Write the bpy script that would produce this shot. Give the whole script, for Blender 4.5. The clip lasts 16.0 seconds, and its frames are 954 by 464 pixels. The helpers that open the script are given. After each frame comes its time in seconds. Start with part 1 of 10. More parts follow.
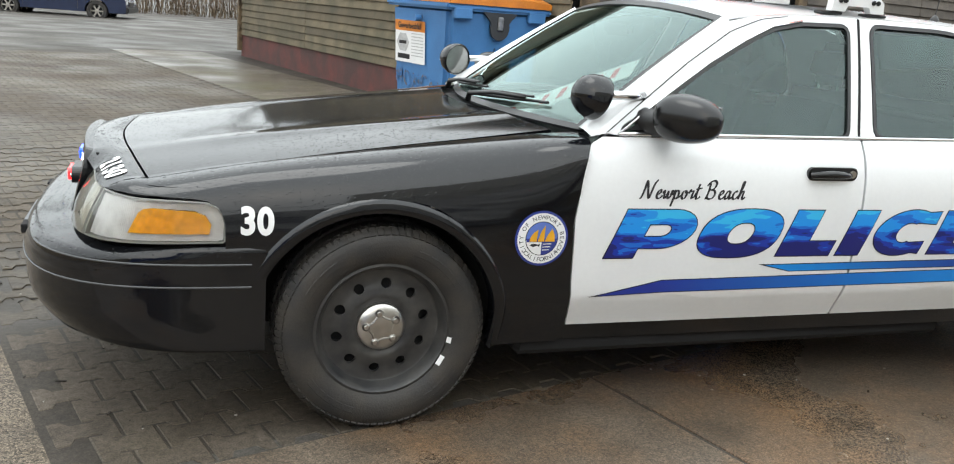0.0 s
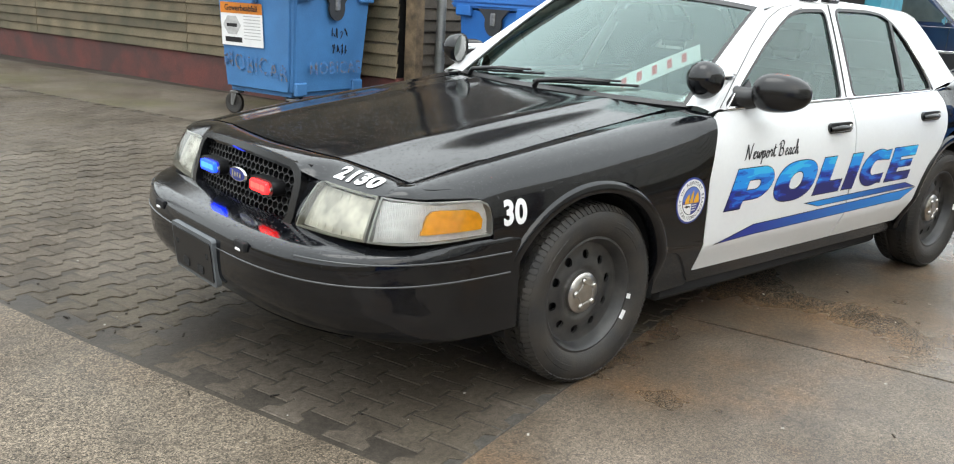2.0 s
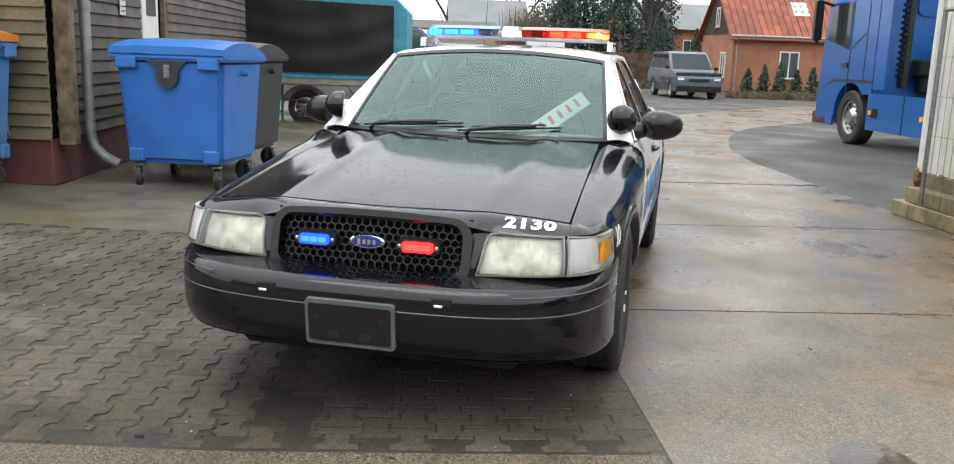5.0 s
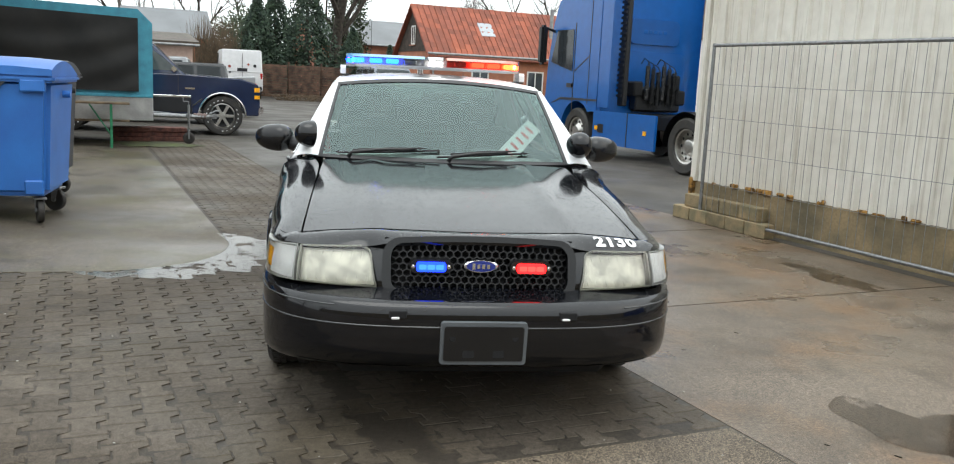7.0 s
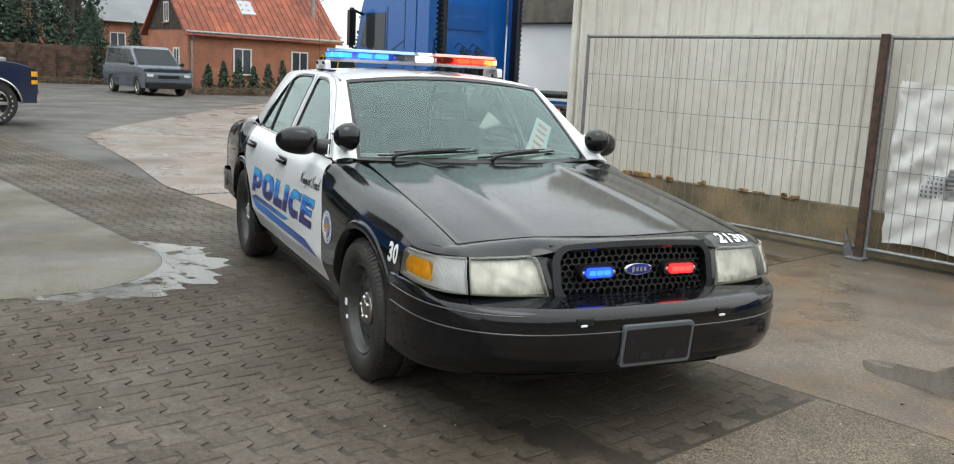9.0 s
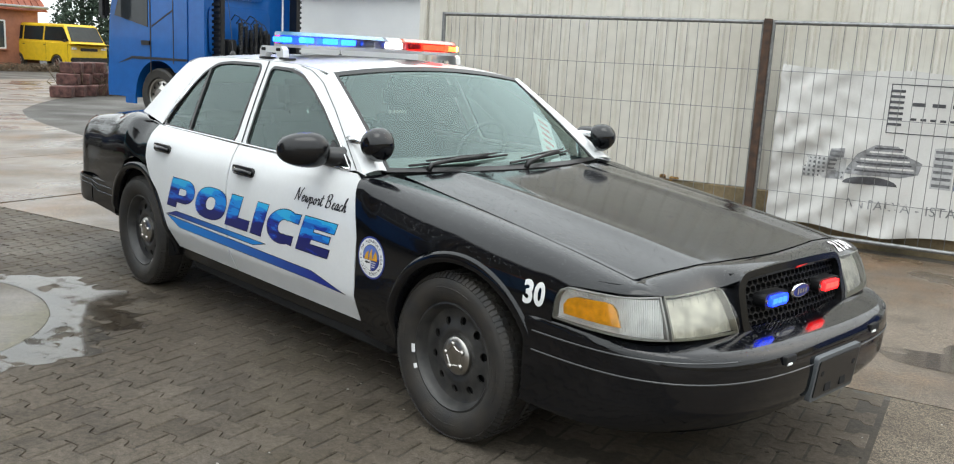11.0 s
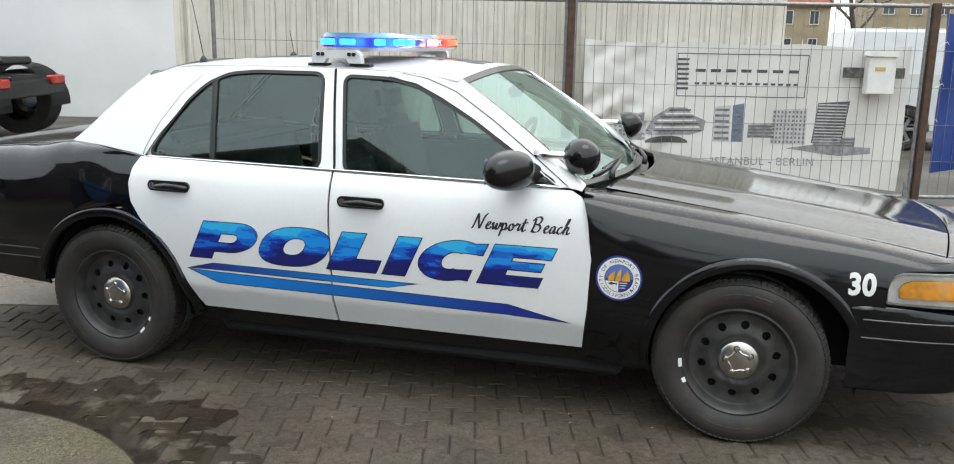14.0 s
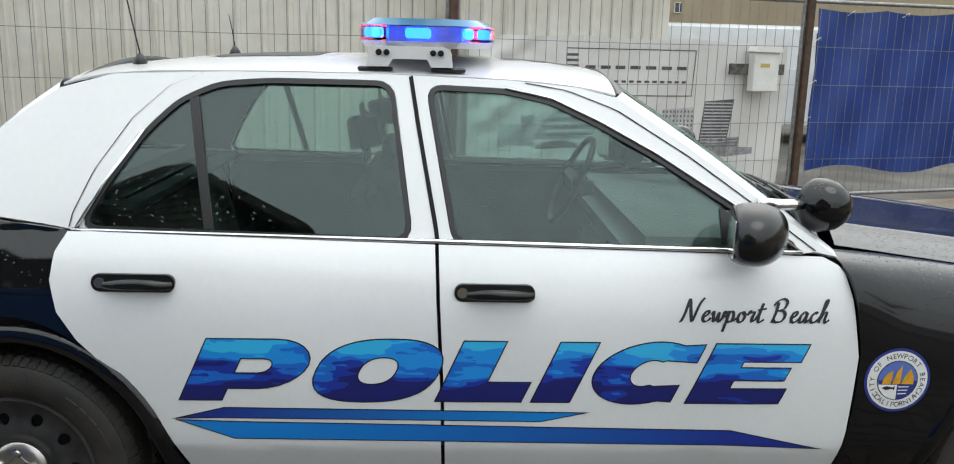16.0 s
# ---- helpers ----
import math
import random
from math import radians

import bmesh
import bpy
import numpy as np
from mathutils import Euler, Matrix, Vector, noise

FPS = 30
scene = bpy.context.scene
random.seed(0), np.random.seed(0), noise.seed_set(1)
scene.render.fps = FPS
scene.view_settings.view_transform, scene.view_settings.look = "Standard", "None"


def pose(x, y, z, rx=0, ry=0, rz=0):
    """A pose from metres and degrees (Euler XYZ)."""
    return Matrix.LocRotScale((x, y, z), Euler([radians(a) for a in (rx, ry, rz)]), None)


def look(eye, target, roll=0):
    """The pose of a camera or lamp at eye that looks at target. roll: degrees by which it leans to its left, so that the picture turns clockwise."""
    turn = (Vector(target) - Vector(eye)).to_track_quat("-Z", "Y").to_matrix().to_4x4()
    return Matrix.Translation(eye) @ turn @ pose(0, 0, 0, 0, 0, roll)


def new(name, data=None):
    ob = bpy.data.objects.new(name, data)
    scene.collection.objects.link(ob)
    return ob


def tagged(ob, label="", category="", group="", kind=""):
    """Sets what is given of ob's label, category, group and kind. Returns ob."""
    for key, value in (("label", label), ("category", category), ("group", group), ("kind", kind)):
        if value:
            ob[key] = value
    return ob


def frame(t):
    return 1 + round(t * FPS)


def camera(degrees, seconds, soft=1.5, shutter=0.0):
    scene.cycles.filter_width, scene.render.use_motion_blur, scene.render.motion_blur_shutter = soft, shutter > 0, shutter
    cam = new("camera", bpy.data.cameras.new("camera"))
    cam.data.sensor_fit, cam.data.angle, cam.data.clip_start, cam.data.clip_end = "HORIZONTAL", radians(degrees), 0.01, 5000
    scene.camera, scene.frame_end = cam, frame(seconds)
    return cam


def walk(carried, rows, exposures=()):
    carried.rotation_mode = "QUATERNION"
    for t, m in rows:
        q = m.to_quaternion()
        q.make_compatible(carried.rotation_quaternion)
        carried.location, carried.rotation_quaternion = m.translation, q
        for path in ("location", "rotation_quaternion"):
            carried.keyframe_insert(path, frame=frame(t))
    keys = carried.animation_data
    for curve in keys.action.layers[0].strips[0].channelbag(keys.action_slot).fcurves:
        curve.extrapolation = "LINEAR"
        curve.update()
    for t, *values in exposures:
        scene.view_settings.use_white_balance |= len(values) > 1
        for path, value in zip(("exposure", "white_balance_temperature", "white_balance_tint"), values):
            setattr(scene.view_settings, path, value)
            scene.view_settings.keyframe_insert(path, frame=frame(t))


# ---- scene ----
cam = camera(56.5, 16.0, soft=1.1)
PATH = [
    (0.0, (-0.607, -3.528, 1.369), (0.035, -1.698, 0.88), 4.53),
    (0.5, (-1.103, -3.405, 1.375), (-0.313, -1.638, 0.872), 4.79),
    (1.0, (-1.598, -3.307, 1.394), (-0.586, -1.661, 0.879), 4.1),
    (1.5, (-1.974, -3.131, 1.386), (-0.832, -1.575, 0.863), 3.61),
    (2.0, (-2.354, -2.964, 1.389), (-1.08, -1.51, 0.874), 3.23),
    (2.5, (-2.766, -2.784, 1.389), (-1.304, -1.517, 0.883), 3.18),
    (3.0, (-3.118, -2.485, 1.398), (-1.588, -1.301, 0.89), 2.06),
    (3.5, (-3.458, -2.177, 1.404), (-1.759, -1.247, 0.902), 2.52),
    (6.0, (-4.294, -0.349, 1.439), (-2.326, -0.24, 1.101), 1.88),
    (6.5, (-4.428, 0.072, 1.454), (-2.462, -0.082, 1.119), 2.66),
    (7.0, (-4.429, 0.513, 1.454), (-2.477, 0.24, 1.119), 2.76),
    (7.5, (-4.448, 0.978, 1.457), (-2.522, 0.557, 1.123), 2.26),
    (8.0, (-4.394, 1.416, 1.446), (-2.521, 0.801, 1.107), 2.42),
    (8.5, (-4.214, 1.824, 1.469), (-2.378, 1.111, 1.124), 2.6),
    (11.0, (-2.451, 3.167, 1.517), (-1.031, 1.813, 1.131), 3.04),
    (11.5, (-2.06, 3.455, 1.531), (-0.707, 2.035, 1.14), 2.33),
    (12.0, (-1.637, 3.712, 1.523), (-0.438, 2.16, 1.128), 2.2),
    (12.5, (-1.184, 3.914, 1.552), (-0.131, 2.26, 1.155), 1.81),
    (13.0, (-0.793, 4.169, 1.563), (-0.084, 2.341, 1.169), 2.41),
    (13.5, (-0.36, 4.34, 1.556), (0.241, 2.478, 1.14), 1.59),
    (14.0, (0.109, 4.393, 1.58), (0.658, 2.517, 1.155), 0.98),
    (14.5, (0.57, 4.313, 1.588), (1.067, 2.426, 1.15), -0.09),
    (15.0, (0.976, 3.994, 1.588), (1.422, 2.095, 1.143), -1.25),
    (15.5, (1.378, 3.607, 1.574), (1.598, 1.665, 1.153), -0.23),
    (16.0, (1.782, 3.212, 1.552), (1.709, 1.26, 1.122), 1.53),
]
walk(cam, [(t, look(eye, target, roll)) for t, eye, target, roll in PATH],
     exposures=[(0.0, 0.2), (0.5, 0.3), (1.5, 0.35), (3.5, 0.21), (6.0, 0.02), (8.5, -0.15), (11.0, -0.03), (13.0, 0.08), (14.0, 0.05), (15.0, 0.02), (16.0, -0.27)])

# ---- light ----
world = bpy.data.worlds.new("overcast")
scene.world = world
world.use_nodes = True
wn, wl = world.node_tree.nodes, world.node_tree.links
wn.clear()
sky = wn.new("ShaderNodeTexSky")
sky.sky_type = "NISHITA"
sky.sun_disc = False
sky.sun_elevation, sky.sun_rotation = radians(38), radians(200)
sky.dust_density, sky.air_density = 4.0, 1.0
cloud = wn.new("ShaderNodeTexNoise")
cloud.inputs["Scale"].default_value = 1.6
cloud.inputs["Detail"].default_value = 5.0
cloud_ramp = wn.new("ShaderNodeValToRGB")
cloud_ramp.color_ramp.elements[0].position, cloud_ramp.color_ramp.elements[0].color = 0.3, (7.85, 8.4, 8.5, 1)
cloud_ramp.color_ramp.elements[1].position, cloud_ramp.color_ramp.elements[1].color = 0.72, (10.1, 10.7, 10.75, 1)
sky_mix = wn.new("ShaderNodeMix")
sky_mix.data_type = "RGBA"
sky_mix.inputs["Factor"].default_value = 0.9
bg = wn.new("ShaderNodeBackground")
bg.inputs["Strength"].default_value = 0.19
wout = wn.new("ShaderNodeOutputWorld")
wl.new(cloud.outputs["Fac"], cloud_ramp.inputs["Fac"])
wl.new(sky.outputs["Color"], sky_mix.inputs["A"])
wl.new(cloud_ramp.outputs["Color"], sky_mix.inputs["B"])
# an overcast sky is brightest overhead
wtc, wsep, wmap, wmul = wn.new("ShaderNodeTexCoord"), wn.new("ShaderNodeSeparateXYZ"), wn.new("ShaderNodeMapRange"), wn.new("ShaderNodeVectorMath")
wmap.inputs["From Min"].default_value, wmap.inputs["From Max"].default_value = 0.0, 1.0
wmap.inputs["To Min"].default_value, wmap.inputs["To Max"].default_value = 0.8, 1.65
wmul.operation = "SCALE"
wl.new(wtc.outputs["Generated"], wsep.inputs["Vector"])
wl.new(wsep.outputs["Z"], wmap.inputs["Value"])
wl.new(sky_mix.outputs["Result"], wmul.inputs[0]), wl.new(wmap.outputs["Result"], wmul.inputs["Scale"])
wl.new(wmul.outputs[0], bg.inputs["Color"])
wl.new(bg.outputs["Background"], wout.inputs["Surface"])
sun = new("sun", bpy.data.lights.new("sun", "SUN"))
sun.data.energy, sun.data.angle, sun.data.color = 0.9, radians(35), (0.97, 0.97, 0.93)
sun.matrix_world = look((0, 0, 30), (6, -4, 0))


# ---- materials ----
def mat(name, color, rough=0.6, metal=0.0, var=0.12, scale=6.0, fine=60.0, bump=0.0, bump_scale=None, color2=None, patch=None,
        coat=0.0, spec=0.5, rough_var=0.0, drops=0.0, island=0.0, obj_random=0.0):
    """A surface with colour that varies at two scales, fine relief, and a roughness of its own."""
    m = bpy.data.materials.new(name)
    m.use_nodes = True
    n, l = m.node_tree.nodes, m.node_tree.links
    b = n["Principled BSDF"]
    b.inputs["Roughness"].default_value = rough
    b.inputs["Metallic"].default_value = metal
    b.inputs["Specular IOR Level"].default_value = spec
    b.inputs["Coat Weight"].default_value = coat
    b.inputs["Coat Roughness"].default_value = 0.03
    big = n.new("ShaderNodeTexNoise")
    big.inputs["Scale"].default_value, big.inputs["Detail"].default_value = scale, 6.0
    small = n.new("ShaderNodeTexNoise")
    small.inputs["Scale"].default_value, small.inputs["Detail"].default_value = fine, 4.0
    geo = n.new("ShaderNodeNewGeometry")
    for t in (big, small):
        l.new(geo.outputs["Position"], t.inputs["Vector"])
    if color2 is None:
        color2 = tuple(c * (1 - 2.2 * var) for c in color)
    lo, hi = patch or (0.35, 0.65)
    ramp = n.new("ShaderNodeMapRange")
    ramp.inputs["From Min"].default_value, ramp.inputs["From Max"].default_value = lo, hi
    l.new(big.outputs["Fac"], ramp.inputs["Value"])
    mix = n.new("ShaderNodeMix")
    mix.data_type = "RGBA"
    mix.inputs["A"].default_value, mix.inputs["B"].default_value = (*color, 1), (*color2, 1)
    l.new(ramp.outputs["Result"], mix.inputs["Factor"])
    value = n.new("ShaderNodeMath")
    value.operation = "MULTIPLY_ADD"
    value.inputs[1].default_value, value.inputs[2].default_value = 2.4 * var, 1 - 1.2 * var
    l.new(small.outputs["Fac"], value.inputs[0])
    last = value.outputs[0]
    if obj_random or island:
        src = n.new("ShaderNodeObjectInfo").outputs["Random"] if obj_random else geo.outputs["Random Per Island"]
        r = n.new("ShaderNodeMath")
        r.operation = "MULTIPLY_ADD"
        k = obj_random or island
        r.inputs[1].default_value, r.inputs[2].default_value = k, 1 - k / 2
        l.new(src, r.inputs[0])
        mul = n.new("ShaderNodeMath")
        mul.operation = "MULTIPLY"
        l.new(last, mul.inputs[0]), l.new(r.outputs[0], mul.inputs[1])
        last = mul.outputs[0]
    tone = n.new("ShaderNodeVectorMath")
    tone.operation = "SCALE"
    l.new(mix.outputs["Result"], tone.inputs[0]), l.new(last, tone.inputs["Scale"])
    l.new(tone.outputs[0], b.inputs["Base Color"])
    if rough_var:
        rr = n.new("ShaderNodeMapRange")
        rr.inputs["From Min"].default_value, rr.inputs["From Max"].default_value = 0.35, 0.68
        rr.inputs["To Min"].default_value, rr.inputs["To Max"].default_value = max(0.02, rough - rough_var), min(1, rough + rough_var)
        l.new(big.outputs["Fac"], rr.inputs["Value"])
        l.new(rr.outputs["Result"], b.inputs["Roughness"])
    if bump:
        bn = n.new("ShaderNodeBump")
        bn.inputs["Strength"].default_value, bn.inputs["Distance"].default_value = min(1, bump), 0.004
        tex = small
        if bump_scale:
            tex = n.new("ShaderNodeTexNoise")
            tex.inputs["Scale"].default_value, tex.inputs["Detail"].default_value = bump_scale, 3.0
            l.new(geo.outputs["Position"], tex.inputs["Vector"])
        l.new(tex.outputs["Fac"], bn.inputs["Height"])
        l.new(bn.outputs["Normal"], b.inputs["Normal"])
    if drops:
        vo = n.new("ShaderNodeTexVoronoi")
        vo.inputs["Scale"].default_value = 95.0
        l.new(geo.outputs["Position"], vo.inputs["Vector"])
        dr = n.new("ShaderNodeMapRange")
        dr.inputs["From Min"].default_value, dr.inputs["From Max"].default_value = 0.3, 0.14
        l.new(vo.outputs["Distance"], dr.inputs["Value"])
        pick = n.new("ShaderNodeMath")
        pick.operation = "LESS_THAN"
        few = n.new("ShaderNodeTexNoise")
        few.inputs["Scale"].default_value = 2.2
        l.new(geo.outputs["Position"], few.inputs["Vector"])
        fm = n.new("ShaderNodeMapRange")
        fm.inputs["From Min"].default_value, fm.inputs["From Max"].default_value = 0.4, 0.62
        fm.inputs["To Min"].default_value, fm.inputs["To Max"].default_value = 0.25, 0.8
        l.new(few.outputs["Fac"], fm.inputs["Value"])
        l.new(fm.outputs["Result"], pick.inputs[1])
        sep = n.new("ShaderNodeSeparateColor")
        l.new(vo.outputs["Color"], sep.inputs["Color"])
        l.new(sep.outputs[0], pick.inputs[0])
        pm = n.new("ShaderNodeMath")
        pm.operation = "MULTIPLY"
        l.new(dr.outputs["Result"], pm.inputs[0]), l.new(pick.outputs[0], pm.inputs[1])
        # water stands on the faces that look up
        nz, up, wet = n.new("ShaderNodeSeparateXYZ"), n.new("ShaderNodeMapRange"), n.new("ShaderNodeMath")
        l.new(geo.outputs["True Normal"], nz.inputs["Vector"])
        up.inputs["From Min"].default_value, up.inputs["From Max"].default_value = 0.15, 0.5
        l.new(nz.outputs["Z"], up.inputs["Value"])
        wet.operation = "MULTIPLY"
        l.new(pm.outputs[0], wet.inputs[0]), l.new(up.outputs["Result"], wet.inputs[1])
        # and a mist of droplets dulls the gloss there
        dull = n.new("ShaderNodeMapRange")
        dull.inputs["To Min"].default_value, dull.inputs["To Max"].default_value = rough, rough + 0.03
        l.new(up.outputs["Result"], dull.inputs["Value"]), l.new(dull.outputs["Result"], b.inputs["Roughness"])
        bn = n.new("ShaderNodeBump")
        bn.inputs["Strength"].default_value, bn.inputs["Distance"].default_value = drops, 0.003
        l.new(wet.outputs[0], bn.inputs["Height"])
        l.new(bn.outputs["Normal"], b.inputs["Normal"])
    return m


def glow(name, color, strength, base=None):
    m = mat(name, base or color, 0.15, var=0.02)
    b = m.node_tree.nodes["Principled BSDF"]
    b.inputs["Emission Color"].default_value, b.inputs["Emission Strength"].default_value = (*color, 1), strength
    return m


def glass(name, tint, gloss=1.45, rough=0.0, drops=0.0, sheen=(1, 1, 1)):
    """A thin pane: what lies behind it, tinted, with a reflection that grows at a slant."""
    m = bpy.data.materials.new(name)
    m.use_nodes = True
    n, l = m.node_tree.nodes, m.node_tree.links
    n.clear()
    out, mix = n.new("ShaderNodeOutputMaterial"), n.new("ShaderNodeMixShader")
    tr, gl, fr = n.new("ShaderNodeBsdfTransparent"), n.new("ShaderNodeBsdfGlossy"), n.new("ShaderNodeFresnel")
    tr.inputs["Color"].default_value = (*tint, 1)
    gl.inputs["Roughness"].default_value = rough
    gl.inputs["Color"].default_value = (*sheen, 1)
    fr.inputs["IOR"].default_value = gloss
    l.new(fr.outputs[0], mix.inputs[0]), l.new(tr.outputs[0], mix.inputs[1]), l.new(gl.outputs[0], mix.inputs[2])
    l.new(mix.outputs[0], out.inputs["Surface"])
    if drops:
        geo, vo = n.new("ShaderNodeNewGeometry"), n.new("ShaderNodeTexVoronoi")
        vo.inputs["Scale"].default_value = 70.0
        l.new(geo.outputs["Position"], vo.inputs["Vector"])
        dr = n.new("ShaderNodeMapRange")
        dr.inputs["From Min"].default_value, dr.inputs["From Max"].default_value = 0.26, 0.08
        l.new(vo.outputs["Distance"], dr.inputs["Value"])
        sep, pick, pm, bn = n.new("ShaderNodeSeparateColor"), n.new("ShaderNodeMath"), n.new("ShaderNodeMath"), n.new("ShaderNodeBump")
        pick.operation, pick.inputs[1].default_value, pm.operation = "LESS_THAN", 0.4, "MULTIPLY"
        l.new(vo.outputs["Color"], sep.inputs["Color"]), l.new(sep.outputs[0], pick.inputs[0])
        l.new(dr.outputs["Result"], pm.inputs[0]), l.new(pick.outputs[0], pm.inputs[1])
        bn.inputs["Strength"].default_value, bn.inputs["Distance"].default_value = drops, 0.003
        l.new(pm.outputs[0], bn.inputs["Height"])
        l.new(bn.outputs["Normal"], gl.inputs["Normal"]), l.new(bn.outputs["Normal"], fr.inputs["Normal"])
    return m


BLACK_PAINT = mat("black_paint", (0.0035, 0.004, 0.0055), 0.06, var=0.05, spec=0.5, drops=0.5)
BLACK_SATIN = mat("satin_black", (0.006, 0.0062, 0.007), 0.2, var=0.08, spec=0.45, bump=0.04, fine=260)
BLACK_TRIM = mat("black_plastic", (0.008, 0.008, 0.009), 0.34, var=0.1, bump=0.1, fine=300)
WHITE_PAINT = mat("white_paint", (0.72, 0.73, 0.74), 0.22, var=0.03, coat=0.4, scale=2)
RUBBER = mat("tyre_rubber", (0.017, 0.0165, 0.0165), 0.62, var=0.3, scale=11, bump=0.3, fine=180, color2=(0.034, 0.029, 0.024))
STEEL_BLACK = mat("painted_steel", (0.02, 0.02, 0.0215), 0.42, var=0.15, scale=14, color2=(0.05, 0.048, 0.045))
CHROME = mat("chrome", (0.75, 0.75, 0.76), 0.12, metal=1.0, var=0.05)
HUBCAP = mat("brushed_steel", (0.55, 0.53, 0.5), 0.28, metal=1.0, var=0.1, scale=30)
DARK = mat("dark_void", (0.006, 0.006, 0.007), 0.9, var=0.1)
INTERIOR = mat("grey_cloth", (0.1, 0.11, 0.112), 0.85, var=0.2, bump=0.3, fine=400)
DASH = mat("dashboard_vinyl", (0.3, 0.31, 0.3), 0.6, var=0.1, bump=0.2, fine=250)
CAR_GLASS = glass("car_glass", (0.56, 0.72, 0.68), 1.68, 0.0, drops=0.5, sheen=(0.84, 1.0, 0.97))
WIND_GLASS = glass("windscreen_glass", (0.78, 0.9, 0.87), 1.84, 0.012, sheen=(0.8, 1.0, 0.97))
RED_DECAL = mat("red_vinyl", (0.5, 0.02, 0.02), 0.4, var=0.05)
WHITE_VINYL = mat("white_vinyl", (0.78, 0.78, 0.78), 0.4, var=0.03)
INK = mat("black_vinyl", (0.01, 0.01, 0.013), 0.4, var=0.05)
PLAIN_BLUE = mat("navy_vinyl", (0.02, 0.035, 0.22), 0.35, var=0.05)
GOLD = mat("gold_vinyl", (0.72, 0.36, 0.02), 0.4, var=0.1, scale=40)


# ---- helpers ----
def part(name, bm, material, parent=None, label="", smooth=False, angle=None):
    """Links a bmesh as one mesh object, under a thing or a part."""
    me = bpy.data.meshes.new(name)
    bm.normal_update()
    bm.to_mesh(me)
    bm.free()
    for mt in (material if isinstance(material, (list, tuple)) else [material]):
        me.materials.append(mt)
    if smooth:
        me.shade_smooth()
        if angle:
            me.set_sharp_from_angle(angle=radians(angle))
    ob = new(name, me)
    if parent is not None:
        ob.parent = parent
        ob.matrix_parent_inverse = Matrix()
    if label:
        ob["label"] = label
    return ob


def thing(name, label, category, group="", kind="", at=None):
    ob = new(name)
    ob.empty_display_size = 0.2
    if at is not None:
        ob.matrix_world = at
    return tagged(ob, label, category, group, kind)


def box(bm, size, at=(0, 0, 0), bevel=0.0, m=None, taper=(1, 1), seg=1):
    """A box of that size centred at a point, tapered towards its foot, with rounded edges."""
    v = []
    for z in (-0.5, 0.5):
        k = taper if z < 0 else (1, 1)
        for x, y in ((-0.5, -0.5), (0.5, -0.5), (0.5, 0.5), (-0.5, 0.5)):
            v.append(bm.verts.new((at[0] + x * size[0] * k[0], at[1] + y * size[1] * k[1], at[2] + z * size[2])))
    f = [bm.faces.new([v[i] for i in q]) for q in ((3, 2, 1, 0), (4, 5, 6, 7), (0, 1, 5, 4), (1, 2, 6, 5), (2, 3, 7, 6), (3, 0, 4, 7))]
    if bevel:
        edges = list({e for q in f for e in q.edges})
        out = bmesh.ops.bevel(bm, geom=edges, offset=bevel, segments=seg, affect="EDGES", clamp_overlap=True)
        v = list({w for q in out["faces"] for w in q.verts} | {w for w in v if w.is_valid})
    if m is not None:
        bmesh.ops.transform(bm, matrix=m, verts=v)
    return bm


def prism(bm, pts, depth, m=None):
    """An outline in x and y, raised by depth in z."""
    lo = [bm.verts.new((x, y, 0)) for x, y in pts]
    hi = [bm.verts.new((x, y, depth)) for x, y in pts]
    n = len(pts)
    bm.faces.new(lo[::-1]), bm.faces.new(hi)
    for i in range(n):
        bm.faces.new((lo[i], lo[(i + 1) % n], hi[(i + 1) % n], hi[i]))
    if m is not None:
        bmesh.ops.transform(bm, matrix=m, verts=lo + hi)
    return bm


def lathe(bm, profile, seg=48, m=None):
    """Turns (radius, height) pairs round z; a closed end where the radius is 0."""
    rings = []
    for r, h in profile:
        if r < 1e-6:
            rings.append([bm.verts.new((0, 0, h))])
        else:
            rings.append([bm.verts.new((r * math.cos(2 * math.pi * i / seg), r * math.sin(2 * math.pi * i / seg), h)) for i in range(seg)])
    for a, b in zip(rings, rings[1:]):
        for i in range(seg):
            q = [a[i % len(a)], a[(i + 1) % len(a)], b[(i + 1) % len(b)], b[i % len(b)]]
            q = list(dict.fromkeys(q))
            if len(q) > 2:
                bm.faces.new(q)
    if m is not None:
        bmesh.ops.transform(bm, matrix=m, verts=[w for r in rings for w in r])
    return bm


def tube(bm, pts, radius, seg=8, cap=True):
    """A round bar along points; radius is one number or one a point."""
    pts = [Vector(p) for p in pts]
    rad = radius if isinstance(radius, (list, tuple)) else [radius] * len(pts)
    rings, side = [], None
    for i, p in enumerate(pts):
        d = (pts[min(i + 1, len(pts) - 1)] - pts[max(i - 1, 0)]).normalized()
        if side is None:
            side = d.orthogonal().normalized()
        side = (side - d * side.dot(d)).normalized()
        up = d.cross(side)
        rings.append([bm.verts.new(p + rad[i] * (math.cos(a) * side + math.sin(a) * up)) for a in [2 * math.pi * k / seg for k in range(seg)]])
    for a, b in zip(rings, rings[1:]):
        for k in range(seg):
            bm.faces.new((a[k], a[(k + 1) % seg], b[(k + 1) % seg], b[k]))
    if cap:
        bm.faces.new(rings[0][::-1]), bm.faces.new(rings[-1])
    return bm


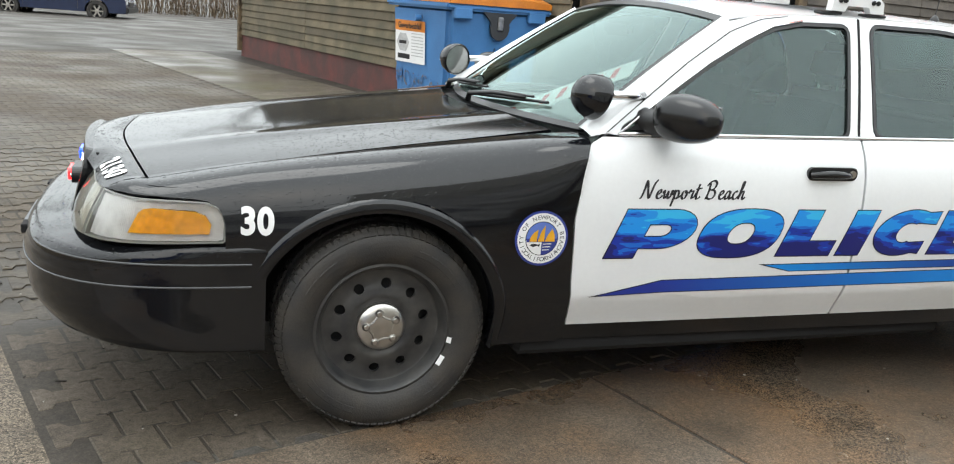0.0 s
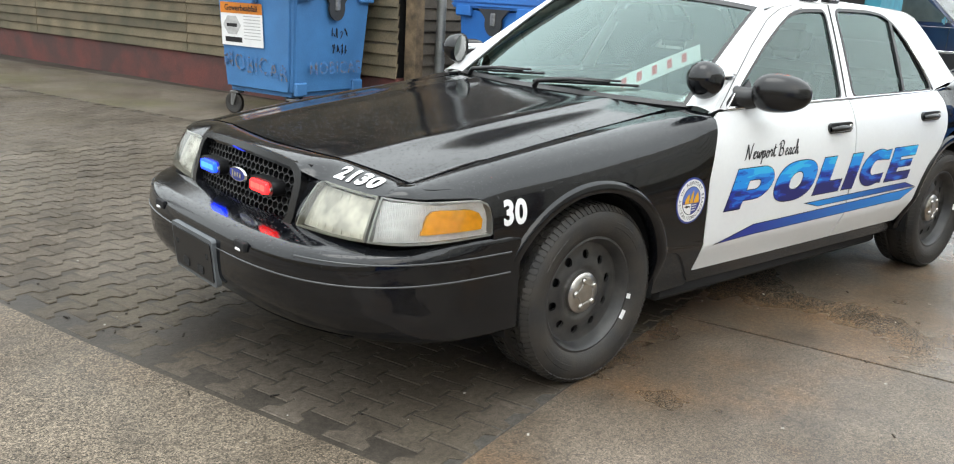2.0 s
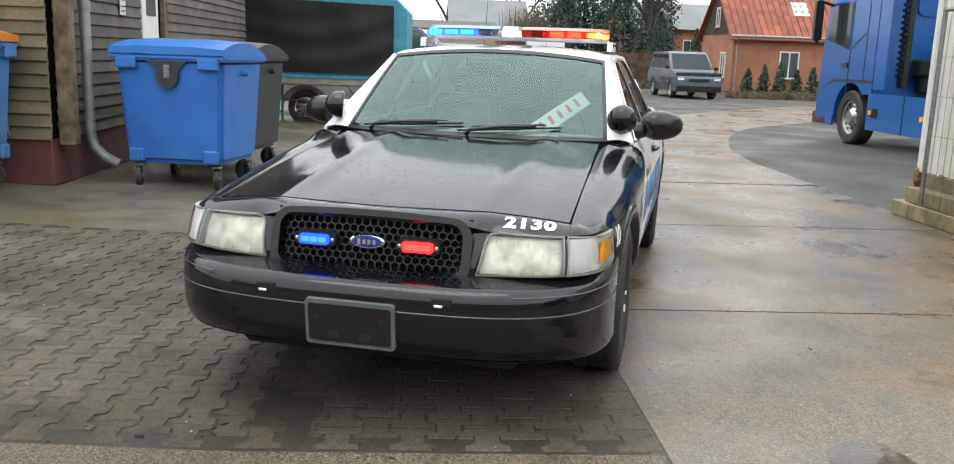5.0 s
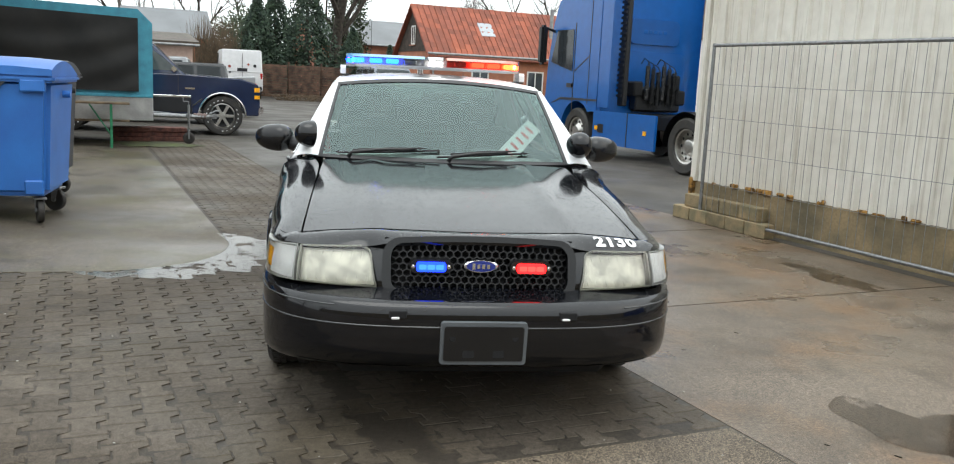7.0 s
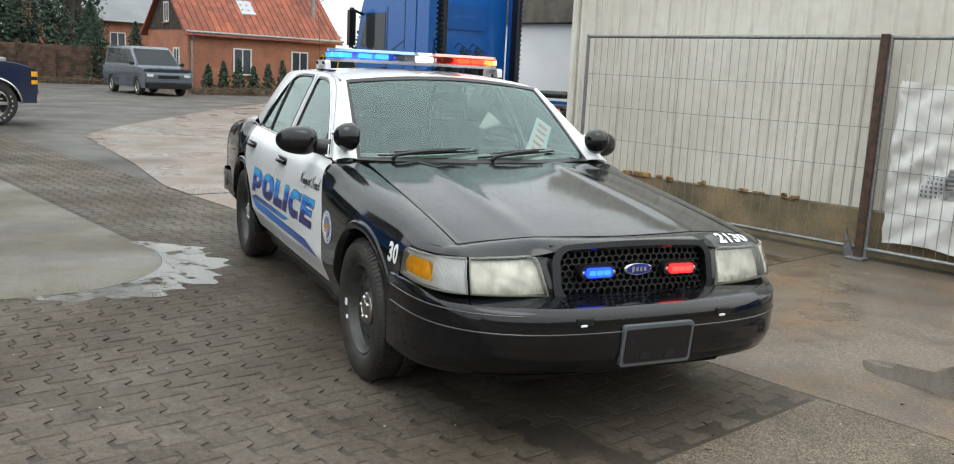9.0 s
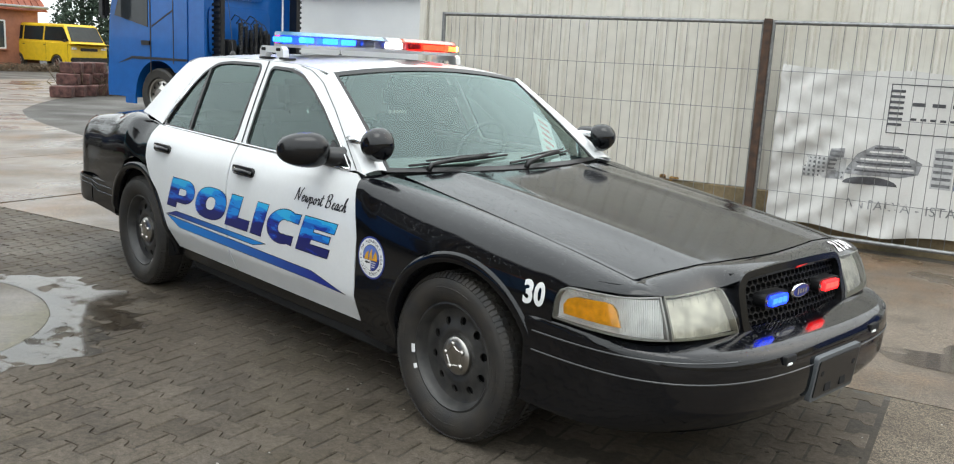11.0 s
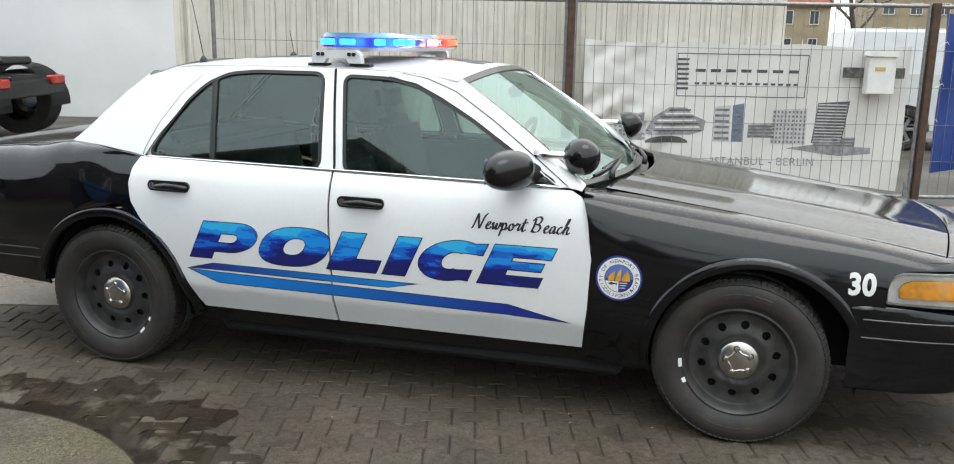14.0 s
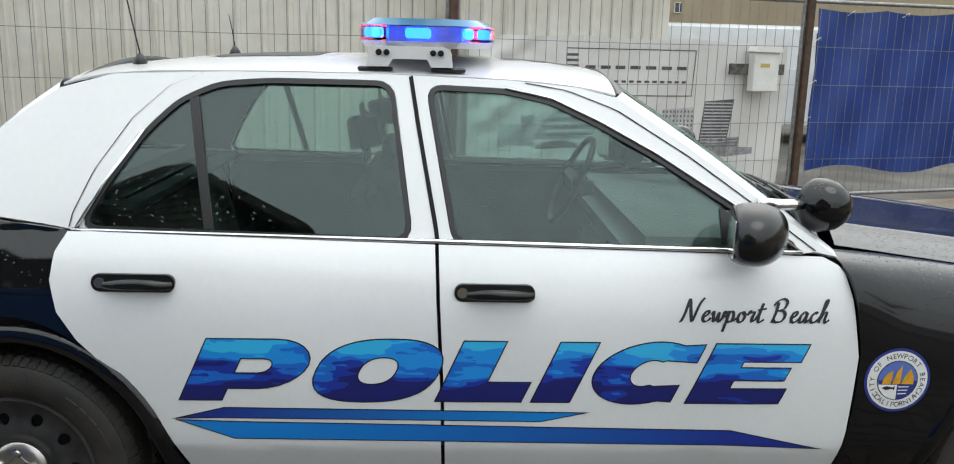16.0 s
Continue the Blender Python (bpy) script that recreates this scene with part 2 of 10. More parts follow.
def key(x, table):
    """A smooth curve through (x, value) pairs."""
    xs = [a for a, _ in table]
    if x <= xs[0]:
        return table[0][1]
    if x >= xs[-1]:
        return table[-1][1]
    i = max(k for k in range(len(xs) - 1) if xs[k] <= x)
    x0, v0 = table[i]
    x1, v1 = table[i + 1]
    s0 = (v1 - table[i - 1][1]) / (x1 - xs[i - 1]) if i else (v1 - v0) / (x1 - x0)
    s1 = (table[i + 2][1] - v0) / (xs[i + 2] - x0) if i + 2 < len(xs) else (v1 - v0) / (x1 - x0)
    h, t = x1 - x0, (x - x0) / (x1 - x0)
    return (2 * t**3 - 3 * t * t + 1) * v0 + (t**3 - 2 * t * t + t) * h * s0 + (3 * t * t - 2 * t**3) * v1 + (t**3 - t * t) * h * s1


def filled(splines, offset=0.0):
    """Fills flat outlines (an inner one makes a hole) and gives a bmesh in x and y."""
    cu = bpy.data.curves.new("outline", "CURVE")
    cu.dimensions, cu.fill_mode, cu.offset = "2D", "BOTH", offset
    for pts in splines:
        sp = cu.splines.new("POLY")
        sp.points.add(len(pts) - 1)
        for p, (x, y) in zip(sp.points, pts):
            p.co = (x, y, 0, 1)
        sp.use_cyclic_u = True
    return curve_bmesh(cu)


def curve_bmesh(cu):
    ob = new("outline", cu)
    bpy.context.view_layer.update()
    me = bpy.data.meshes.new_from_object(ob.evaluated_get(bpy.context.evaluated_depsgraph_get()))
    bpy.data.objects.remove(ob)
    bpy.data.curves.remove(cu)
    bm = bmesh.new()
    bm.from_mesh(me)
    bpy.data.meshes.remove(me)
    bmesh.ops.remove_doubles(bm, verts=bm.verts, dist=1e-5)
    return bm


def lettering(text, size, offset=0.0, spacing=1.0, align="CENTER"):
    """Words in the built-in font, flat in x and y."""
    cu = bpy.data.curves.new("words", "FONT")
    cu.body, cu.size, cu.offset, cu.space_character, cu.align_x, cu.align_y = text, size, offset, spacing, align, "CENTER"
    cu.resolution_u = 4
    return curve_bmesh(cu)


def gridcut(bm, step_x, step_y):
    """Cuts a flat mesh along a grid, so that it can be bent."""
    xs, ys = [v.co.x for v in bm.verts], [v.co.y for v in bm.verts]
    for lo, hi, step, n in ((min(xs), max(xs), step_x, (1, 0, 0)), (min(ys), max(ys), step_y, (0, 1, 0))):
        k = math.floor(lo / step) + 1
        while step and k * step < hi - 1e-6:
            bmesh.ops.bisect_plane(bm, geom=bm.verts[:] + bm.edges[:] + bm.faces[:], plane_co=(k * step * n[0], k * step * n[1], 0), plane_no=n, dist=1e-6)
            k += 1
    return bm


def drape(name, bm, surf, material, parent, label="", step=(0.05, 0.04), lift=0.0, lip=0.0, flip=False):
    """Bends a flat mesh onto a surface surf(a, b), with that surface's own normals; lip turns its rim inwards."""
    if step:
        gridcut(bm, *step)
    bmesh.ops.triangulate(bm, faces=bm.faces[:])
    e = 1e-3
    normals = []
    rim = [(a.co.copy(), b.co.copy()) for a, b in [ed.verts for ed in bm.edges if ed.is_boundary]] if lip else []

    def spot(a, b):
        p = Vector(surf(a, b))
        n = (Vector(surf(a + e, b)) - Vector(surf(a - e, b))).cross(Vector(surf(a, b + e)) - Vector(surf(a, b - e)))
        n = n.normalized() if n.length > 1e-12 else Vector((0, 0, 1))
        return p, -n if flip else n

    for v in bm.verts:
        p, n = spot(v.co.x, v.co.y)
        v.co = p + lift * n
        normals.append(n)
    bm.verts.index_update()
    for f in bm.faces:
        f.smooth = True
        f.normal_update()
        if f.normal.dot(normals[f.verts[0].index] + normals[f.verts[1].index]) < 0:
            f.normal_flip()
    count = len(normals)
    for a, b in rim:
        (pa, na), (pb, nb) = spot(a.x, a.y), spot(b.x, b.y)
        q = [bm.verts.new(w) for w in (pa + lift * na, pb + lift * nb, pb + (lift - lip) * nb, pa + (lift - lip) * na)]
        bm.faces.new(q)
    bm.normal_update()
    bm.verts.index_update()
    for f in bm.faces[-len(rim):] if rim else []:
        normals += [f.normal.copy()] * 4
    me = bpy.data.meshes.new(name)
    bm.to_mesh(me)
    bm.free()
    for mt in (material if isinstance(material, (list, tuple)) else [material]):
        me.materials.append(mt)
    me.normals_split_custom_set_from_vertices([tuple(n) for n in normals[:len(me.vertices)]] + [(0, 0, 1)] * max(0, len(me.vertices) - len(normals)))
    ob = new(name, me)
    ob.parent = parent
    if label:
        ob["label"] = label
    return ob


def arc(cx, cy, r, a0, a1, n=16, ry=None):
    return [(cx + r * math.cos(radians(a0 + (a1 - a0) * i / n)), cy + (ry or r) * math.sin(radians(a0 + (a1 - a0) * i / n))) for i in range(n + 1)]


def rounded(x0, y0, x1, y1, r, n=5):
    return arc(x1 - r, y1 - r, r, 0, 90, n) + arc(x0 + r, y1 - r, r, 90, 180, n) + arc(x0 + r, y0 + r, r, 180, 270, n) + arc(x1 - r, y0 + r, r, 270, 360, n)

# ---- the yard: its walls run at an angle to the car ----
YARD = Matrix.Rotation(radians(16.5), 4, "Z")


def rise(u, v):
    """The ground lifts gently towards the shed."""
    return 0.12 * min(1.0, max(0.0, (v - 0.7) / 3.3))


def on_yard(u, v, z=0.0):
    return YARD @ Vector((u, v, rise(u, v) + z))


def yard_pose(u, v, turn=0.0, z=0.0):
    return Matrix.Translation(on_yard(u, v, z)) @ Matrix.Rotation(radians(16.5 + turn), 4, "Z")




def ground_mat(name, base, stain, speck, rough, rough_span, tint=None, per=None, gloss=None):
    """Wet, worn ground: broad stains, blotches, grit of light and dark grains, and patches of thin water film."""
    m = bpy.data.materials.new(name)
    m.use_nodes = True
    n, l = m.node_tree.nodes, m.node_tree.links
    b = n["Principled BSDF"]
    geo = n.new("ShaderNodeNewGeometry")

    def noise_tex(scale, detail=6.0, rough_n=0.6):
        t = n.new("ShaderNodeTexNoise")
        t.inputs["Scale"].default_value, t.inputs["Detail"].default_value, t.inputs["Roughness"].default_value = scale, detail, rough_n
        l.new(geo.outputs["Position"], t.inputs["Vector"])
        return t

    def span(src, lo, hi, a=0.0, c=1.0):
        r = n.new("ShaderNodeMapRange")
        for k, v in zip(("From Min", "From Max", "To Min", "To Max"), (lo, hi, a, c)):
            r.inputs[k].default_value = v
        l.new(src, r.inputs["Value"])
        return r.outputs["Result"]

    def blend(fac, x, y, mode="MIX"):
        q = n.new("ShaderNodeMix")
        q.data_type, q.blend_type = "RGBA", mode
        for key_, v in (("Factor", fac), ("A", x), ("B", y)):
            if isinstance(v, (int, float)):
                q.inputs[key_].default_value = v
            elif isinstance(v, tuple):
                q.inputs[key_].default_value = (*v, 1)
            else:
                l.new(v, q.inputs[key_])
        return q.outputs["Result"]

    broad, mid, fine, grit = noise_tex(0.55), noise_tex(3.2), noise_tex(38, 5, 0.7), noise_tex(210, 2, 0.6)
    col = blend(span(broad.outputs["Fac"], 0.42, 0.6), base, stain)
    if tint:
        third = noise_tex(0.9, 7, 0.65)
        col = blend(span(third.outputs["Fac"], 0.47, 0.66, 0.0, 0.75), col, tint)
    col = blend(span(mid.outputs["Fac"], 0.52, 0.7, 0.0, 0.6), col, tuple(c * 0.45 for c in stain))
    col = blend(1.0, col, span(fine.outputs["Fac"], 0.25, 0.75, 0.6, 1.4), "MULTIPLY")
    if speck > 0.45:
        vor = n.new("ShaderNodeTexVoronoi")
        vor.inputs["Scale"].default_value = 170.0
        l.new(geo.outputs["Position"], vor.inputs["Vector"])
        vs = n.new("ShaderNodeSeparateColor")
        l.new(vor.outputs["Color"], vs.inputs["Color"])
        col = blend(1.0, col, span(vs.outputs[0], 0.0, 1.0, 1 - 0.95 * speck, 1 + 0.95 * speck), "MULTIPLY")
    col = blend(1.0, col, span(grit.outputs["Fac"], 0.3, 0.7, 1 - speck, 1 + speck), "MULTIPLY")
    if per:
        src = n.new("ShaderNodeObjectInfo").outputs["Random"] if per == "object" else geo.outputs["Random Per Island"]
        col = blend(1.0, col, span(src, 0, 1, 0.86, 1.12), "MULTIPLY")
    l.new(col, b.inputs["Base Color"])
    b.inputs["Specular IOR Level"].default_value = gloss or (0.1 if per else 0.26)
    wet = noise_tex(0.8, 5, 0.55)
    l.new(span(wet.outputs["Fac"], 0.36, 0.62, rough + rough_span, max(0.06, rough - rough_span)), b.inputs["Roughness"])
    bump = n.new("ShaderNodeBump")
    bump.inputs["Strength"].default_value, bump.inputs["Distance"].default_value = 0.5, 0.004
    l.new(fine.outputs["Fac"], bump.inputs["Height"])
    l.new(bump.outputs["Normal"], b.inputs["Normal"])
    return m


ASPHALT = ground_mat("asphalt", (0.088, 0.08, 0.07), (0.058, 0.053, 0.046), 0.35, 0.62, 0.16, gloss=0.22)
CONCRETE = ground_mat("wet_concrete", (0.145, 0.116, 0.088), (0.09, 0.069, 0.05), 0.55, 0.4, 0.2, (0.165, 0.094, 0.046), gloss=0.5)
CONCRETE_FRONT = ground_mat("aggregate_concrete", (0.13, 0.106, 0.079), (0.085, 0.067, 0.048), 0.75, 0.6, 0.15, (0.12, 0.09, 0.062))
CONCRETE_OLD = ground_mat("mossy_concrete", (0.122, 0.104, 0.082), (0.074, 0.062, 0.048), 0.5, 0.5, 0.2, (0.088, 0.08, 0.035))
PAVER = ground_mat("paver", (0.105, 0.089, 0.072), (0.066, 0.054, 0.042), 0.4, 0.6, 0.16, (0.074, 0.062, 0.044), "object")
PAVER_REST = ground_mat("paver_rest", (0.105, 0.089, 0.072), (0.066, 0.054, 0.042), 0.4, 0.6, 0.16, (0.074, 0.062, 0.044), "island")
BED = ground_mat("joint_dirt", (0.05, 0.042, 0.033), (0.034, 0.028, 0.022), 0.4, 0.65, 0.15)


def film_mat():
    """A clear skin of rain water that mirrors at a slant and breaks up raggedly at its edge."""
    m = glass("puddle_water", (0.74, 0.72, 0.69), 1.34, 0.09)
    n, l = m.node_tree.nodes, m.node_tree.links
    out = next(q for q in n if q.type == "OUTPUT_MATERIAL")
    film = out.inputs["Surface"].links[0].from_socket
    geo, no, ra, mx, tr = n.new("ShaderNodeNewGeometry"), n.new("ShaderNodeTexNoise"), n.new("ShaderNodeMapRange"), n.new("ShaderNodeMixShader"), n.new("ShaderNodeBsdfTransparent")
    no.inputs["Scale"].default_value, no.inputs["Detail"].default_value, no.inputs["Roughness"].default_value = 4.0, 8.0, 0.65
    ra.inputs["From Min"].default_value, ra.inputs["From Max"].default_value = 0.38, 0.45
    l.new(geo.outputs["Position"], no.inputs["Vector"]), l.new(no.outputs["Fac"], ra.inputs["Value"])
    l.new(ra.outputs["Result"], mx.inputs[0]), l.new(tr.outputs[0], mx.inputs[1]), l.new(film, mx.inputs[2])
    l.new(mx.outputs[0], out.inputs["Surface"])
    return m


PUDDLE = film_mat()

# one sheet to the horizon, a hand lower where slabs and pavers lie on it
SLAB_END = 21.0


def build_ground():
    us = [-3000, -800, -200, -60, -20] + [-12 + 1.0 * i for i in range(35)] + [30, 45, 70, 120, 300, 1000, 3000]
    vs = [-3000, -800, -200, -60, -20, -10, -6.5, -4.72, -4.68] + [-4 + 0.8 * i for i in range(23)] + [14.6, 15, 20, 40, 80, 200, 800, 3000]
    bm = bmesh.new()
    rows = []
    for u in us:
        row = []
        for v in vs:
            low = (0.0028 if u < 0.5 else 0.006) if (-11.5 < u < SLAB_END and -4.7 < v < 14.5) else 0.0
            row.append(bm.verts.new(on_yard(u, v, -low)))
        rows.append(row)
    for a, b in zip(rows, rows[1:]):
        for i in range(len(vs) - 1):
            bm.faces.new((a[i], b[i], b[i + 1], a[i + 1]))
    for f in bm.faces:
        c = YARD.inverted() @ f.calc_center_median()
        f.material_index = 1 if (-11.5 < c.x < 15 and -0.9 < c.y < 14.5) else 0
    ob = part("ground", bm, [ASPHALT, BED], smooth=True)
    return tagged(ob, "worn damp grey asphalt of the works yard", "ground", kind="structure")


ground = build_ground()


def slab_field():
    """Cast slabs with open joints: the drive, the front strip, and the apron by the shed with its rounded corner."""
    field = thing("pavement", "damp brown-grey cast concrete slabs with dark joints", "pavement", kind="structure")
    # the drive past the hall: long slabs
    for u0, u1 in ((-11.4, -7.6), (-7.585, -3.7), (-3.685, 0.71), (0.73, 3.44), (3.46, 6.2)):
        drape("slab", filled([[(u0, -4.67), (u1, -4.67), (u1, -0.86), (u0, -0.86)]]), lambda a, b: on_yard(a, b), CONCRETE, field, step=(0.8, 0.8), lip=0.05)
    # further on it narrows and bends away round a patch of asphalt
    near_edge = [(6.2, -0.86), (7.0, -0.87), (9.3, -1.36), (13.8, -2.1), (16.1, -3.65), (22.3, -8.7), (27.0, -13.0)]
    far_edge = [(6.2, -4.67), (8.5, -4.72), (10.5, -5.03), (12.55, -5.7), (14.0, -6.3), (15.4, -7.1), (16.65, -8.2), (18.0, -9.6), (20.0, -12.0), (22.0, -14.5), (27.0, -19.0)]
    side = lambda u, line: float(np.interp(u, [p[0] for p in line], [p[1] for p in line]))
    for u0, u1 in ((6.22, 8.95), (8.97, 11.7), (11.72, 14.4), (14.42, 17.2), (17.22, 20.9), (20.92, 24.0), (24.02, 27.0)):
        us = [u0 + (u1 - u0) * i / 8 for i in range(9)]
        drape("slab", filled([[(u, side(u, far_edge)) for u in us] + [(u, side(u, near_edge)) for u in us[::-1]]]), lambda a, b: on_yard(a, b, 0.005), CONCRETE, field, step=(0.8, 0.8), lip=0.05)
    # rougher slabs of washed gravel before the paving
    for u0, u1 in ((-11.4, -9.0), (-8.985, -6.3), (-6.285, -3.7), (-3.685, -1.19)):
        for v0, v1 in ((-0.845, 2.6), (2.615, 6.1), (6.115, 9.6), (9.615, 14.3)):
            drape("slab", filled([[(u0, v0), (u1, v0), (u1, v1), (u0, v1)]]), lambda a, b: on_yard(a, b), CONCRETE_FRONT, field, step=(0.8, 0.8), lip=0.05)
    apron = [(2.42, 14.3), (2.42, 1.75)] + arc(3.62, 1.75, 1.2, 180, 270, 14, ry=1.15) + [(14.0, 0.62), (14.0, 3.44), (4.12, 3.44), (4.12, 14.3)]
    drape("apron", filled([apron]), lambda a, b: on_yard(a, b), CONCRETE_OLD, field, "mossy pale concrete apron along the shed", step=(0.4, 0.4), lip=0.05)
    return field


pavement = slab_field()


def paver_mesh(shrink=0.003, bevel=0.005):
    h = 0.07
    top = [(-0.1, h + 0.02), (-0.06, h + 0.02), (-0.04, h - 0.02), (0.04, h - 0.02), (0.06, h + 0.02), (0.1, h + 0.02)]
    pts = [(x - math.copysign(shrink, x), y - shrink) for x, y in top]
    pts = pts + [(x, -y) for x, y in pts[::-1]]
    return pts, [(x * (1 - bevel / 0.1), y * (1 - bevel / 0.07)) for x, y in pts]


def build_pavers():
    outer, inner = paver_mesh()
    bm = bmesh.new()

    def piece(bm, m):
        lo = [bm.verts.new(m @ Vector((x, y, -0.045))) for x, y in outer]
        mid = [bm.verts.new(m @ Vector((x, y, -0.004))) for x, y in outer]
        hi = [bm.verts.new(m @ Vector((x, y, 0))) for x, y in inner]
        n = len(lo)
        bm.faces.new(hi)
        for a, b in ((lo, mid), (mid, hi)):
            for i in range(n):
                bm.faces.new((a[i], a[(i + 1) % n], b[(i + 1) % n], b[i]))

    one = bmesh.new()
    piece(one, Matrix())
    bmesh.ops.recalc_face_normals(one, faces=one.faces)
    shared = bpy.data.meshes.new("paver")
    one.to_mesh(shared)
    one.free()
    shared.materials.append(PAVER)
    field = thing("paving", "dark grey interlocking concrete pavers, damp and worn", "paving", kind="structure")
    rng = random.Random(5)
    nu = int((15.0 + 1.18) / 0.2)
    nv = int((13.2 + 0.85) / 0.14)
    for j in range(nv):
        v = -0.845 + 0.08 + j * 0.14
        for i in range(nu):
            u = -1.165 + 0.1 + i * 0.2 + (0.1 if j % 2 else 0.0)
            if u > 2.34 and v > 0.54:
                c = ((3.62 - u) / 1.28, (1.75 - v) / 1.23)
                if not (u < 3.62 and v < 1.75 and c[0] ** 2 + c[1] ** 2 > 1.0):
                    continue
            if u > 7 and v < -0.78:
                continue
            dz = rng.uniform(-0.0014, 0.0012)
            m = Matrix.Translation(on_yard(u, v, dz)) @ Matrix.Rotation(radians(16.5 + rng.uniform(-0.7, 0.7)), 4, "Z") @ Matrix.Rotation(radians(rng.uniform(-0.45, 0.45)), 4, "X")
            if -0.1 < u < 2.4 and 0.9 < v < 3.2:
                ob = new("paver", shared)
                ob.parent = field
                ob.matrix_basis = m
            else:
                piece(bm, m)
    bmesh.ops.recalc_face_normals(bm, faces=bm.faces)
    rest = part("pavers", bm, PAVER_REST, field)
    rest["kind"] = "stuff"
    return field


def build_puddles():
    def lay(pts):
        ob = drape("puddle", filled([pts]), lambda x, y: on_yard(x, y, 0.0022), PUDDLE, None, step=(0.3, 0.3))
        tagged(ob, "shallow rain puddle lying on the paving", "puddle", kind="structure")

    # one runs round the apron's rounded corner
    r = random.Random(3)
    inner, outer = [], []
    for i in range(61):
        a = radians(178 + 108 * i / 60)
        w = math.sin(math.pi * i / 60) ** 0.6
        k = 0.06 * math.sin(i * 0.55) + 0.05 * math.sin(i * 1.3 + 1) + 0.025 * math.sin(i * 2.9)
        inner.append((3.62 + 1.204 * math.cos(a), 1.75 + 1.154 * math.sin(a)))
        outer.append((3.62 + (1.22 + (0.42 + k) * w) * math.cos(a), 1.75 + (1.17 + (0.42 + k) * w) * math.sin(a)))
    lay(inner + outer[::-1])
    for u, v, a, b, seed in ((7.0, 3.05, 0.9, 0.3, 4), (-1.62, -1.75, 0.5, 0.3, 2), (1.2, -3.9, 0.5, 0.16, 9)):
        r = random.Random(seed)
        ph = [r.uniform(0, 6.28) for _ in range(4)]
        pts = []
        for i in range(60):
            t = 2 * math.pi * i / 60
            k = 1 + 0.22 * math.sin(2 * t + ph[0]) + 0.16 * math.sin(3 * t + ph[1]) + 0.1 * math.sin(5 * t + ph[2]) + 0.06 * math.sin(9 * t + ph[3])
            pts.append((u + a * k * math.cos(t), v + b * k * math.sin(t)))
        lay(pts)


build_puddles()


def build_litter():
    """Chips of bark, twigs, gravel and scraps lying about."""
    r = random.Random(12)
    for words, mt, count, spread in (("dark bark chips and twigs scattered on the paving", mat("bark_litter", (0.035, 0.026, 0.018), 0.9, var=0.3), 110, 0), ("pale gravel and paper scraps scattered on the paving", mat("pale_grit", (0.42, 0.4, 0.36), 0.8, var=0.2), 200, 1)):
        bm = bmesh.new()
        for _ in range(count):
            u, v = r.uniform(-3.6, 5.2), r.uniform(-4.3, 3.0)
            k = r.random()
            if spread == 0 and k < 0.45:
                u, v = r.gauss(-1.05, 0.22), r.uniform(-0.6, 3.2)
            size = r.uniform(0.003, 0.008)
            long = size * (1.3 if spread else r.choice((1.4, 2.2, 4.5)))
            box(bm, (long, size, size * 0.5), (0, 0, size * 0.25), 0.0, Matrix.Translation(on_yard(u, v, 0.0005)) @ Matrix.Rotation(r.uniform(0, 6.28), 4, "Z") @ Matrix.Rotation(r.uniform(-0.2, 0.2), 4, "Y"))
        ob = part("litter", bm, mt)
        tagged(ob, words, "litter", kind="stuff")


build_litter()

# ---- the shed ----
BOARD = mat("weathered_board", (0.14, 0.108, 0.066), 0.8, var=0.35, scale=3, fine=60, bump=0.6, color2=(0.075, 0.066, 0.04), obj_random=0.5)
BOARD_DARK = mat("dark_board", (0.115, 0.096, 0.078), 0.8, var=0.35, scale=3, fine=60, bump=0.6, color2=(0.065, 0.056, 0.047), obj_random=0.4)
PLINTH_RED = mat("red_painted_plinth", (0.12, 0.034, 0.028), 0.75, var=0.25, scale=3, fine=50, bump=0.4, color2=(0.06, 0.028, 0.025))
POST_WOOD = mat("post_wood", (0.17, 0.12, 0.07), 0.8, var=0.3, scale=8, fine=90, bump=0.5)
ZINC = mat("zinc_pipe", (0.3, 0.31, 0.31), 0.45, metal=0.5, var=0.15, scale=6)
PANEL_WHITE = mat("white_panel", (0.7, 0.7, 0.68), 0.5, var=0.06)
PAPER = mat("paper", (0.6, 0.6, 0.58), 0.7, var=0.08)
SHED_U, SHED_V = 4.15, 3.46


